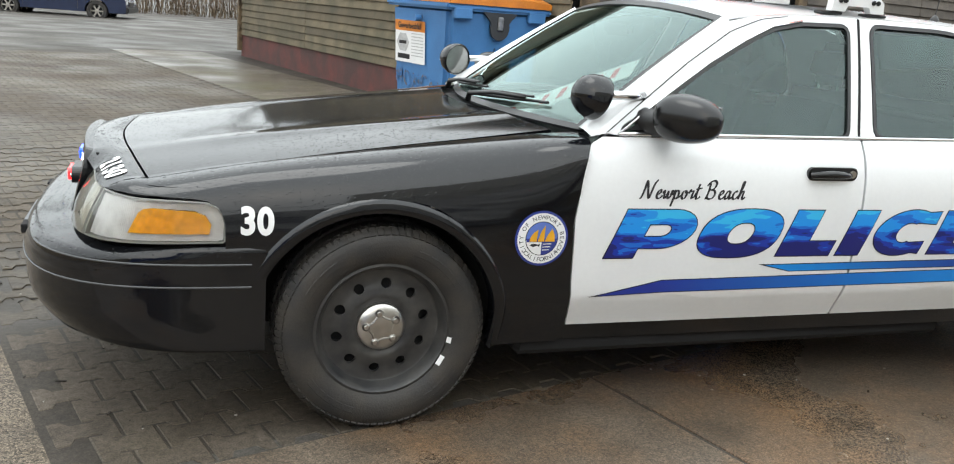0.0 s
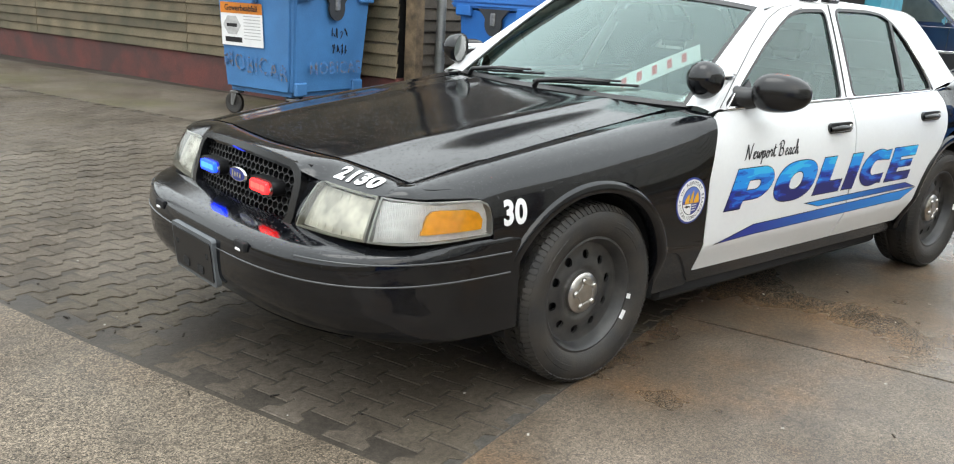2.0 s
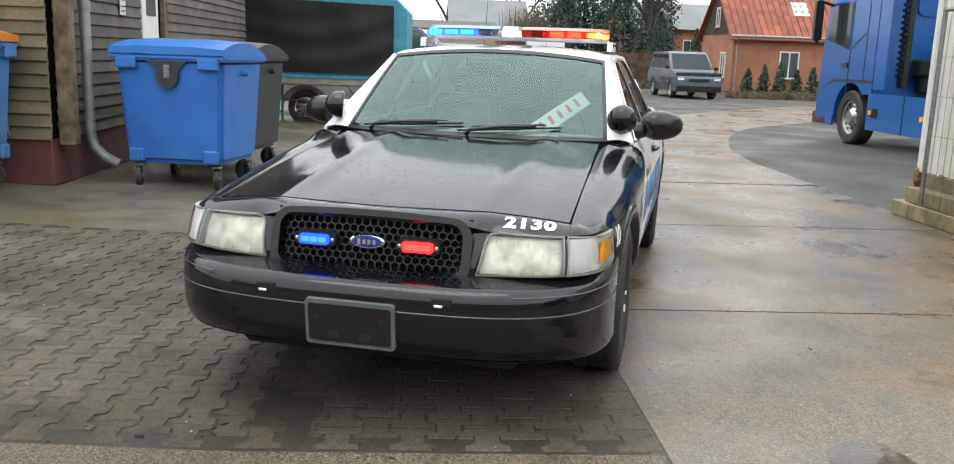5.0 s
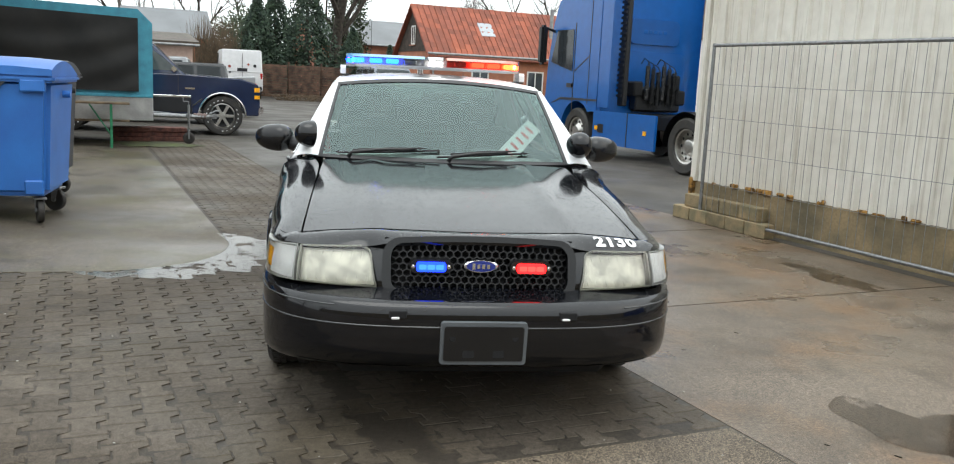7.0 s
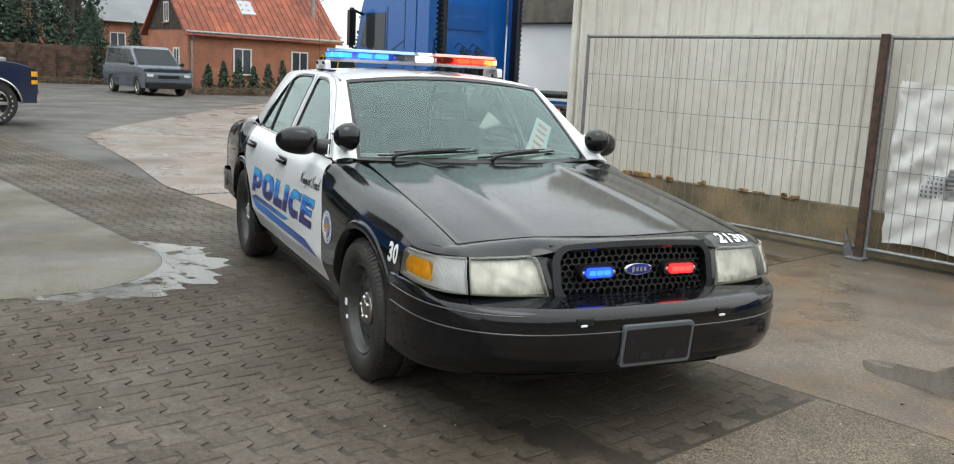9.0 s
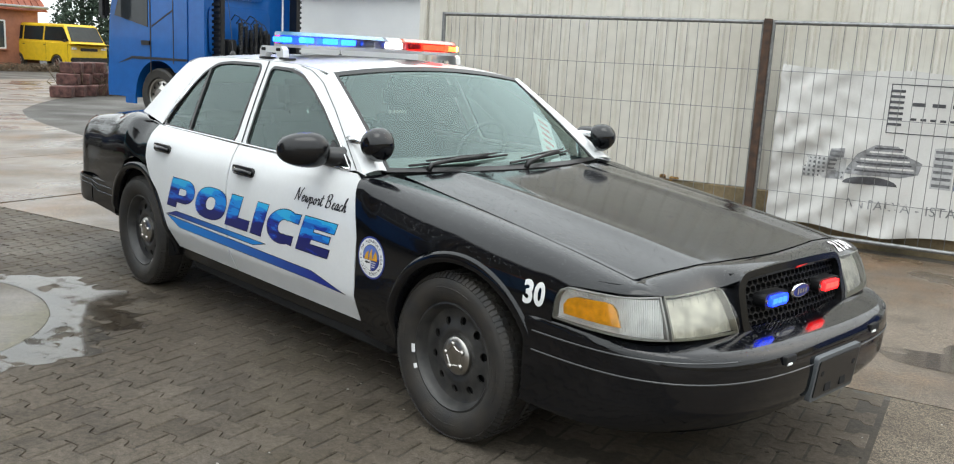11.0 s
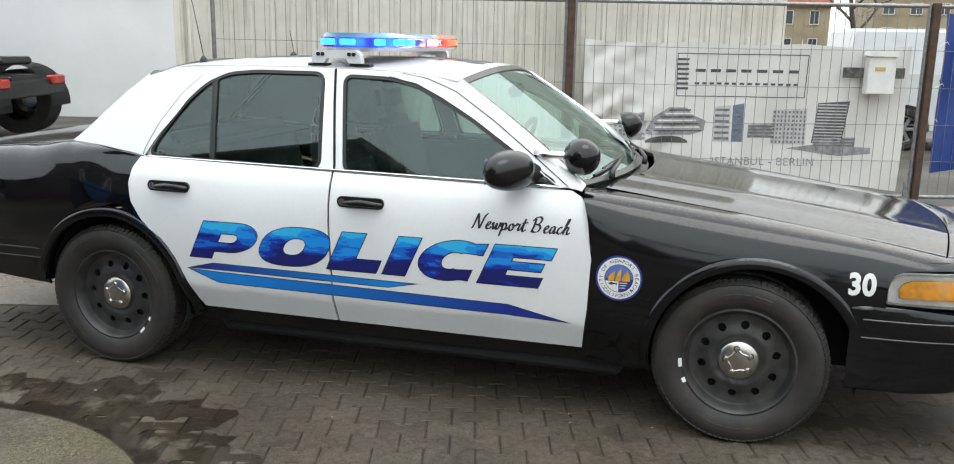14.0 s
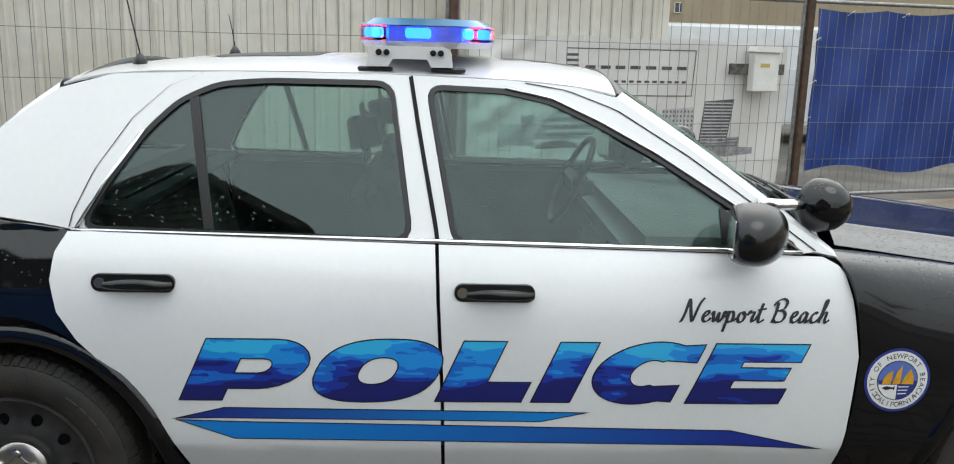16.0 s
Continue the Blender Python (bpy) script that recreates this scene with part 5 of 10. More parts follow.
for sign in (1, -1):
    lamp = new("headlight")
    lamp.parent = car
    o = lambda *shapes: filled([[(sign * u, z) for u, z in pts] for pts in shapes])
    # the inner edge and the seam between the lenses lean outwards to the top
    beam = [(U_IN + 0.002, 0.616), (U_MID - 0.014, 0.628), (U_MID + 0.006, 0.766), (U_IN + 0.075, 0.772), (U_IN + 0.056, 0.768), (U_IN + 0.042, 0.757), (U_IN + 0.032, 0.735)]
    corner = [(U_MID - 0.006, 0.628), (U_TIP - 0.006, 0.634), (U_TIP, 0.64), (U_TIP, 0.69), (U_TIP - 0.006, 0.716), (U_TIP - 0.02, 0.74), (U_TIP - 0.046, 0.755), (U_MID + 0.014, 0.766)]
    kw = dict(step=(0.03, 0.03), flip=True)
    for name, shape, mt, words in (("beam_lens", beam, YELLOWED, "yellowed plastic headlamp lens"), ("corner_lens", corner, LENS, "clear corner lens")):
        lens = drape(name, o(shape), front_wall, mt, lamp, words, lift=0.006, **kw)
        rim = drape("rim", o(shape, shrink(shape, 0.005)), front_wall, LAMP_SEAM, lens, lift=0.0045, lip=0.03, **kw)
        drape("reflector", o(shape), front_wall, REFLECTOR if name == "beam_lens" else CORNER_WHITE, lens, lift=-0.022, **kw)
    span = U_TIP - U_MID
    am = [(U_MID + 0.36 * span, 0.66), (U_TIP - 0.11 * span, 0.66), (U_TIP - 0.1 * span, 0.69), (U_TIP - 0.14 * span, 0.714), (U_TIP - 0.22 * span, 0.727), (U_MID + 0.5 * span, 0.735), (U_MID + 0.44 * span, 0.73), (U_MID + 0.41 * span, 0.718)]
    drape("amber_marker", o(am), front_wall, AMBER, lamp, "amber marker lens", lift=0.0005, lip=0.02, **kw)
    bm = bmesh.new()
    for i in range(60):
        u = U_MID + 0.012 + 0.0048 * i
        top, low = (0.758, 0.642) if u < U_MID + 0.38 * span else (0.75, 0.735)
        if u > U_TIP - 0.02:
            break
        p, q = Vector(front_wall(sign * u, low)), Vector(front_wall(sign * u, top))
        tube(bm, [p * 0.997, q * 0.997], 0.0022, 4, cap=False)
    for zz in (0.643, 0.65):
        tube(bm, [Vector(front_wall(sign * (U_MID + (0.4 + 0.55 * i / 12) * span), zz)) * 0.998 for i in range(13)], 0.0016, 4, cap=False)
    part("flute", bm, CORNER_WHITE, lamp, "moulded lens flutes")["kind"] = "stuff"
    # upright facets of the main reflector
    bm = bmesh.new()
    for i in range(7):
        u = U_IN + (U_MID - U_IN) * (0.16 + 0.12 * i)
        tube(bm, [Vector(front_wall(sign * u, 0.64)) * 0.982, Vector(front_wall(sign * u, 0.76)) * 0.982], 0.003, 6, cap=False)
    part("facet_ridge", bm, REFLECTOR, lamp, smooth=True)["kind"] = "stuff"

# grille surround, honeycomb, oval badge and the two grille lamps
GR = rounded(-0.40, 0.575, 0.40, 0.812, 0.07, 6)
GI = rounded(-0.365, 0.606, 0.365, 0.79, 0.05, 6)


def grille_face(y, z):
    return (-0.912 + 0.176 * y * y + 0.26 * (z - 0.7), y, z + 0.02 * (1 - (y / 0.4) ** 2) * (z - 0.58) / 0.23)


drape("grille_surround", filled([GR, GI]), lambda y, z: (lambda p: (p[0] - 0.028, p[1], p[2]))(grille_face(y, z)), BLACK_SATIN, car, "black grille surround", step=(0.05, 0.03), lip=0.07, flip=True)
bm = bmesh.new()
hw, hh = 0.0315, 0.0272
for j in range(10):
    for i in range(-13, 14):
        y, z = i * hw + (hw / 2 if j % 2 else 0), 0.60 + j * hh * 0.86
        ring_pts = [(y + 0.0179 * math.cos(radians(30 + 60 * k)), z + 0.0157 * math.sin(radians(30 + 60 * k))) for k in range(6)]
        if any(abs(a) > 0.375 or b < 0.6 or b > 0.795 for a, b in ring_pts):
            continue
        outer = [Vector(grille_face(a, b)) for a, b in ring_pts]
        mid = Vector(grille_face(y, z))
        inner = [mid + (p - mid) * 0.86 for p in outer]
        deep = [p + Vector((0.022, 0, 0)) for p in inner]
        vo, vi, vd = [[bm.verts.new(p) for p in q] for q in (outer, inner, deep)]
        for k in range(6):
            n = (k + 1) % 6
            bm.faces.new((vo[k], vo[n], vi[n], vi[k])), bm.faces.new((vi[k], vi[n], vd[n], vd[k]))
bmesh.ops.recalc_face_normals(bm, faces=bm.faces)
part("honeycomb", bm, BLACK_TRIM, car, "black honeycomb grille")["kind"] = "stuff"
bm = bmesh.new()
box(bm, (0.01, 0.78, 0.24), (-0.85, 0, 0.69))
part("grille_backing", bm, DARK, car)
badge = part("badge", lathe(bmesh.new(), [(0.07, 0), (0.07, 0.008), (0.062, 0.013), (0, 0.013)], 40, Matrix.Translation((-0.92, 0, 0.712)) @ Matrix.Rotation(radians(-90), 4, "Y") @ Matrix.Diagonal((0.4, 1, 1, 1))), CHROME, car, "oval badge with a bright rim", smooth=True, angle=40)
part("badge_field", lathe(bmesh.new(), [(0.06, 0.0135), (0.0, 0.0145)], 40, Matrix.Translation((-0.92, 0, 0.712)) @ Matrix.Rotation(radians(-90), 4, "Y") @ Matrix.Diagonal((0.37, 1, 1, 1))), PLAIN_BLUE, badge, "dark blue oval field")
bm = bmesh.new()
for i in range(4):
    box(bm, (0.002, 0.012, 0.018 + 0.008 * (i == 0)), (-0.9355, 0.03 - 0.02 * i, 0.712), 0.0)
part("badge_mark", bm, CHROME, badge)
BLUE_LED = glow("blue_led", (0.004, 0.03, 1.0), 5.0, (0.02, 0.06, 0.6))
BLUE_CORE = glow("blue_led_core", (0.015, 0.08, 1.0), 6.0)
RED_LED = glow("red_led", (1.0, 0.012, 0.014), 4.0, (0.5, 0.02, 0.02))
RED_CORE = glow("red_led_core", (1.0, 0.025, 0.02), 6.0)
for y, mt, core, words in ((0.205, BLUE_LED, BLUE_CORE, "lit blue grille lamp"), (-0.205, RED_LED, RED_CORE, "lit red grille lamp")):
    face = Matrix.Translation((0, y, 0.71)) @ Matrix.Rotation(radians(-90), 4, "Z") @ Matrix.Rotation(radians(90), 4, "X")
    bm = bmesh.new()
    prism(bm, rounded(-0.085, -0.028, 0.085, 0.028, 0.026), 0.05, Matrix.Translation((-0.893, 0, 0)) @ face)
    bmesh.ops.recalc_face_normals(bm, faces=bm.faces)
    body = part("grille_lamp", bm, BLACK_TRIM, car, words)
    bm = bmesh.new()
    prism(bm, rounded(-0.06, -0.0195, 0.06, 0.0195, 0.012), 0.016, Matrix.Translation((-0.94, 0, 0)) @ face)
    bmesh.ops.recalc_face_normals(bm, faces=bm.faces)
    part("lens", bm, mt, body)
    for k in range(3):
        bm = bmesh.new()
        prism(bm, rounded(-0.05 + 0.0345 * k, -0.01, -0.019 + 0.0345 * k, 0.01, 0.004), 0.0025, Matrix.Translation((-0.955, 0, 0)) @ face)
        bmesh.ops.recalc_face_normals(bm, faces=bm.faces)
        part("led", bm, core, body)
    bm = bmesh.new()
    for s in (-1, 1):
        lathe(bm, [(0.008, 0), (0.008, 0.006), (0, 0.008)], 10, Matrix.Translation((-0.941, y + s * 0.072, 0.71)) @ Matrix.Rotation(radians(-90), 4, "Y"))
    part("screw", bm, CHROME, body)["kind"] = "stuff"


# bumper
def bumper(u, t):
    """The front bumper's skin: u as on the nose, t from the lower lip (0) up over the face and back along the ledge (1)."""
    prof = [(0.0, 0.44, 0.305), (0.1, 0.56, 0.288), (0.25, 0.665, 0.312), (0.45, 0.73, 0.378), (0.6, 0.744, 0.44), (0.7, 0.747, 0.5), (0.8, 0.742, 0.548), (0.86, 0.728, 0.577), (0.91, 0.7, 0.594), (0.95, 0.655, 0.603), (1.0, 0.572, 0.622)]
    a = key(t, [(p[0], p[1]) for p in prof])
    z = key(t, [(p[0], p[2]) for p in prof])
    half = 0.905 - 0.24 * max(0.0, 0.62 - a)
    x, y = nose_at(a, 1 - abs(u), half, 3.3)
    z += 0.03 * max(0.0, 1 - abs(u) * 1.2) * max(0.0, 0.35 - t)
    return (x, math.copysign(y, u), z)


drape("bumper", filled([[(-1, 0), (1, 0), (1, 1), (-1, 1)]]), bumper, BLACK_PAINT, car, "black front bumper with a ledge", step=(0.02, 0.04), flip=True)
# the light along the bumper's grooves is drawn as raised grey lines
for t in (0.7, 0.845):
    spans = [(-0.97, 0.97)] if t < 0.8 else [(-0.97, -0.42), (0.42, 0.97)]
    for u0, u1 in spans:
        bm = bmesh.new()
        tube(bm, [bumper(u0 + (u1 - u0) * i / 60, t) for i in range(61)], 0.0035, 6)
        part("bumper_groove", bm, mat("groove_highlight", (0.05, 0.052, 0.055), 0.25, var=0.1), car)
for sign in (1, -1):
    # bumper end that closes against the arch
    bm = bmesh.new()
    ring0 = [Vector(bumper(sign * 1.0, i / 24)) for i in range(25)]
    pts = []
    for p in ring0:
        if p.z < 0.575:
            pts.append(p)
    top = [bm.verts.new((p.x, p.y, p.z)) for p in pts]
    bot = [bm.verts.new((min(p.x + 0.06, -math.sqrt(max(0.0, ARCH_R**2 - (p.z - TYRE_R) ** 2)) - 0.004), sign * (0.895 - tuck(p.z)), p.z)) for p in pts]
    for i in range(len(pts) - 1):
        bm.faces.new((top[i], top[i + 1], bot[i + 1], bot[i]))
    bmesh.ops.recalc_face_normals(bm, faces=bm.faces)
    part("bumper_end", bm, BLACK_PAINT, car, smooth=True)
    bm = bmesh.new()
    box(bm, (0.02, 0.07, 0.03), (*Vector(bumper(sign * 0.24, 0.8)).to_2d(), 0.548), 0.003)
    part("bumper_slot", bm, DARK, car, "open slot in the bumper")
    bm = bmesh.new()
    box(bm, (0.01, 0.032, 0.01), (bumper(sign * 0.24, 0.8)[0] - 0.008, bumper(sign * 0.24, 0.8)[1] + 0.01, 0.535), 0.003)
    part("torn_clip", bm, WHITE_VINYL, car, "torn pale plastic clip")
for u0, u1 in ((-0.56, -0.22), (0.22, 0.56)):
    bm = bmesh.new()
    n = 16
    for i in range(n):
        a, b = u0 + (u1 - u0) * i / n, u0 + (u1 - u0) * (i + 1) / n
        q = [Vector(bumper(a, 0.17)), Vector(bumper(b, 0.17)), Vector(bumper(b, 0.27)), Vector(bumper(a, 0.27))]
        q = [p + Vector((-0.004, 0, 0)) for p in q]
        bm.faces.new([bm.verts.new(p) for p in q])
    part("lower_intake", bm, DARK, car)
bm = bmesh.new()
tube(bm, [bumper(-0.62 + 1.24 * i / 40, 0.1) for i in range(41)], 0.01, 6)
part("lower_lip", bm, BLACK_TRIM, car)
plate = bmesh.new()
prism(plate, rounded(-0.172, -0.088, 0.172, 0.088, 0.015), 0.02, Matrix.Translation((-1.085, 0, 0.44)) @ Matrix.Rotation(radians(-90), 4, "Z") @ Matrix.Rotation(radians(90 + 6), 4, "X"))
plate = part("plate_holder", plate, mat("grey_holder", (0.1, 0.11, 0.12), 0.5, var=0.1), car, "empty black number plate holder with a grey rim")
bm = bmesh.new()
prism(bm, rounded(-0.158, -0.072, 0.158, 0.072, 0.01), 0.024, Matrix.Translation((-1.085, 0, 0.44)) @ Matrix.Rotation(radians(-90), 4, "Z") @ Matrix.Rotation(radians(90 + 6), 4, "X"))
part("holder_face", bm, BLACK_TRIM, plate)
bm = bmesh.new()
for y in (-0.09, 0.09):
    lathe(bm, [(0.008, 0), (0.008, 0.004), (0, 0.005)], 10, Matrix.Translation((-1.108, y, 0.495)) @ Matrix.Rotation(radians(-90), 4, "Y"))
part("screw", bm, HUBCAP, plate)["kind"] = "stuff"
for y in (-0.06, 0.06):
    bm = bmesh.new()
    box(bm, (0.006, 0.045, 0.03), (-1.104, y, 0.395))
    part("recess", bm, DARK, plate)
for y in (-0.125, 0.125):
    bm = bmesh.new()
    lathe(bm, [(0.015, 0), (0.012, 0.004), (0, 0.004)], 12, Matrix.Translation((-1.108, y, 0.46)) @ Matrix.Rotation(radians(-90), 4, "Y"))
    part("recess", bm, DARK, plate)

# boot lid, rear face, rear bumper, tail lamps
boot = [(3.1, -0.66), (3.3, -0.71), (3.7, -0.71), (4.05, -0.7), (4.16, -0.6)] + [(4.16 + 0.03 * (1 - (y / 0.6) ** 2), y) for y in (-0.4, -0.2, 0, 0.2, 0.4)] + [(4.16, 0.6), (4.05, 0.7), (3.7, 0.71), (3.3, 0.71), (3.1, 0.66)]
drape("boot_lid", filled([boot]), deck, BLACK_PAINT, car, "gloss black boot lid", step=(0.06, 0.06), lip=0.02)
bm = bmesh.new()
box(bm, (0.14, 1.62, 0.5), (4.09, 0, 0.72), 0.05, seg=3)
part("rear_panel", bm, BLACK_PAINT, car, smooth=True, angle=40)
for sign in (1, -1):
    bm = bmesh.new()
    box(bm, (0.14, 0.34, 0.2), (4.105, sign * 0.66, 0.8), 0.03, seg=2)
    part("tail_lamp", bm, mat("tail_red", (0.3, 0.01, 0.01), 0.2, var=0.1, coat=0.5), car, "red tail lamp")


def rear_bumper(u, t):
    prof = [(0.0, 0.45, 0.42), (0.15, 0.54, 0.405), (0.35, 0.588, 0.435), (0.6, 0.604, 0.49), (0.8, 0.6, 0.545), (0.92, 0.585, 0.572), (1.0, 0.49, 0.585)]
    a = key(t, [(p[0], p[1]) for p in prof])
    x, y = nose_at(a, 1 - abs(u), 0.95, 3.3)
    return (3.36 - x, math.copysign(y, u), key(t, [(p[0], p[2]) for p in prof]))


drape("rear_bumper", filled([[(-1, 0), (1, 0), (1, 1), (-1, 1)]]), rear_bumper, BLACK_PAINT, car, "black rear bumper", step=(0.03, 0.06))
for sign in (1, -1):
    bm = bmesh.new()
    prism(bm, [(3.325, 0.39), (3.5, 0.398), (3.72, 0.412), (3.72, 0.576), (3.27, 0.576), (3.315, 0.47)], 0.02, Matrix.Translation((0, sign * 0.946 + (0 if sign > 0 else 0.02), 0)) @ Matrix.Rotation(radians(90), 4, "X"))
    part("bumper_end", bm, BLACK_PAINT, car)
    for z in (0.545, 0.5):
        bm = bmesh.new()
        tube(bm, [(3.32, sign * 0.948, z), (3.6, sign * 0.95, z)] + [rear_bumper(sign * (1 - 0.03 * i), 0.75 + (0.12 if z > 0.52 else 0)) for i in range(14)], 0.0045, 6)
        part("bumper_strip", bm, mat("strip_grey", (0.05, 0.052, 0.055), 0.25, var=0.1), car)

# wheel arches: rolled lip and dark liner
for cx, yw in ((AX_F, 0.928), (AX_R, 0.966)):
    for sign in (1, -1):
        bm = bmesh.new()
        rows = []
        for i in range(41):
            a = radians(-8 + 196 * i / 40) if cx == AX_F else radians(7 + 181 * i / 40)
            c, s = math.cos(a), math.sin(a)
            sec = [(ARCH_R + 0.044, -0.004), (ARCH_R + 0.034, 0.008), (ARCH_R + 0.029, 0.0105), (ARCH_R + 0.003, 0.0085), (ARCH_R - 0.002, 0.005), (ARCH_R - 0.005, -0.05)]
            row = []
            for r, o in sec:
                x, z = cx + r * c, TYRE_R + r * s
                base = (fender(x, fender_s(x, z))[1] if cx == AX_F else quarter(x, z)[1]) if z > 0.24 else yw - tuck(z)
                row.append(bm.verts.new((x, sign * (base + o), z)))
            rows.append(row)
        for p, q in zip(rows, rows[1:]):
            for k in range(5):
                bm.faces.new((p[k], p[k + 1], q[k + 1], q[k]))
        bmesh.ops.recalc_face_normals(bm, faces=bm.faces)
        part("arch_lip", bm, BLACK_PAINT, car, smooth=True)
        bm = bmesh.new()
        start = radians(-12 if cx == AX_F else 5)
        rows = [[bm.verts.new((cx + (ARCH_R + 0.005) * math.cos(start + radians((192 - math.degrees(start)) * i / 24)), sign * y, TYRE_R + (ARCH_R + 0.005) * math.sin(start + radians((192 - math.degrees(start)) * i / 24)))) for y in (yw - 0.03, 0.55)] for i in range(25)]
        for p, q in zip(rows, rows[1:]):
            bm.faces.new((p[0], p[1], q[1], q[0]))
        bm.faces.new([r[1] for r in rows])
        part("arch_liner", bm, DARK, car)
bm = bmesh.new()
box(bm, (1.9, 1.68, 0.1), (1.46, 0, 0.25), 0.02)
box(bm, (0.5, 1.2, 0.3), (-0.62, 0, 0.38), 0.05)
box(bm, (4.2, 1.0, 0.08), (1.6, 0, 0.29), 0.02)
part("floor_pan", bm, DARK, car)

# wheels
WHEEL_Z, WHEEL_SIZE = TYRE_R, TYRE_R / 0.345


def wheel_parts(parent):
    tyre = bmesh.new()
    w = 0.118
    prof = [(0.222, 0.088), (0.232, 0.102), (0.262, 0.117), (0.295, 0.119), (0.318, 0.113), (0.334, 0.1), (0.3425, 0.085)]
    for y in (0.06, 0.056, 0.03, 0.026, 0.004):
        prof += [(0.345 if y in (0.06, 0.03) else (0.338 if y in (0.056, 0.026) else 0.345), y)]
    full = prof + [(r, -y) for r, y in prof[::-1]]
    lathe(tyre, full, 72)
    t = part("tyre", tyre, RUBBER, parent, "worn black tyre with white marks", smooth=True, angle=35)
    tread = bmesh.new()
    for i in range(72):
        a = 2 * math.pi * i / 72
        for y, tilt in ((0.072, 18), (-0.072, -18), (0.043, 25), (-0.043, -25)):
            box(tread, (0.016, 0.024, 0.006), (0, y, 0.3445), 0.0, Matrix.Rotation(a + (0.02 if abs(y) < 0.05 else 0), 4, "Y") @ Matrix.Rotation(0, 4, "Z"))
    bmesh.ops.transform(tread, matrix=Matrix.Rotation(radians(-90), 4, "X"), verts=tread.verts)
    part("tread", tread, RUBBER, t)["kind"] = "stuff"
    shoulder = bmesh.new()
    for i in range(90):
        a = 2 * math.pi * i / 90
        for s in (1, -1):
            box(shoulder, (0.0165, 0.03, 0.007), (0, 0, 0), 0.0, Matrix.Rotation(a, 4, "Y") @ Matrix.Translation((0, s * 0.098, 0.334)) @ Matrix.Rotation(radians(-38 * s), 4, "X"))
    bmesh.ops.transform(shoulder, matrix=Matrix.Rotation(radians(-90), 4, "X"), verts=shoulder.verts)
    part("shoulder_lug", shoulder, RUBBER, t)["kind"] = "stuff"
    raised = bmesh.new()
    for a0, a1 in ((20, 26), (28, 33), (35, 41), (43, 48), (50, 57), (112, 117), (119, 125), (127, 131), (133, 139), (200, 207), (209, 214), (216, 222), (224, 229), (231, 238), (290, 296), (298, 303), (305, 311), (313, 318)):
        rows = [[raised.verts.new((q * math.cos(radians(a)), q * math.sin(radians(a)), h)) for q, h in ((0.27, 0.1188), (0.272, 0.1202), (0.29, 0.1212), (0.2925, 0.1188))] for a in np.linspace(a0, a1, 4)]
        for p, q in zip(rows, rows[1:]):
            for k in range(3):
                raised.faces.new((p[k], q[k], q[k + 1], p[k + 1]))
    bmesh.ops.recalc_face_normals(raised, faces=raised.faces)
    part("raised_mark", raised, RUBBER, t, "raised sidewall marking")["kind"] = "stuff"
    rim = bmesh.new()
    lathe(rim, [(0.224, 0.086), (0.228, 0.094), (0.218, 0.097), (0.21, 0.088), (0.203, 0.07), (0.196, 0.052), (0.19, 0.05)], 64)
    part("rim", rim, STEEL_BLACK, parent, "dark painted steel rim", smooth=True, angle=35)
    # the disc: ten round holes
    n = 10
    outer = [(0.192 * math.cos(2 * math.pi * i / 80), 0.192 * math.sin(2 * math.pi * i / 80)) for i in range(80)]
    holes = [[(0.148 * math.cos(2 * math.pi * k / n) + 0.0175 * math.cos(-2 * math.pi * i / 14), 0.148 * math.sin(2 * math.pi * k / n) + 0.0175 * math.sin(-2 * math.pi * i / 14)) for i in range(14)] for k in range(n)]
    flat = filled([outer] + holes)
    dish = lambda x, y: (x, y, key(math.hypot(x, y), [(0.0, 0.052), (0.085, 0.052), (0.105, 0.06), (0.128, 0.056), (0.148, 0.05), (0.17, 0.048), (0.192, 0.05)]))
    drape("disc", flat, dish, STEEL_BLACK, parent, "steel wheel disc with ten round holes", step=(0.02, 0.02), lip=0.012)
    part("drum", lathe(bmesh.new(), [(0.19, 0.02), (0.0, 0.02)], 32), DARK, parent)
    cap = bmesh.new()
    lathe(cap, [(0.081, 0.05), (0.079, 0.066), (0.07, 0.074), (0.05, 0.079), (0, 0.081)], 48)
    hub = part("hub_cap", cap, HUBCAP, parent, "domed bright steel hub cap", smooth=True, angle=40)
    nuts = bmesh.new()
    for k in range(5):
        a = 2 * math.pi * k / 5 + 0.3
        lathe(nuts, [(0.014, 0.07), (0.0135, 0.08), (0.008, 0.086), (0, 0.087)], 16, Matrix.Translation((0.052 * math.cos(a), 0.052 * math.sin(a), 0)))
        b = a + 2 * math.pi / 5
        tube(nuts, [(0.05 * math.cos(a), 0.05 * math.sin(a), 0.077), (0.036 * math.cos((a + b) / 2), 0.036 * math.sin((a + b) / 2), 0.08), (0.05 * math.cos(b), 0.05 * math.sin(b), 0.077)], 0.004, 6)
    part("nut_boss", nuts, HUBCAP, hub, smooth=True, angle=40)["kind"] = "stuff"
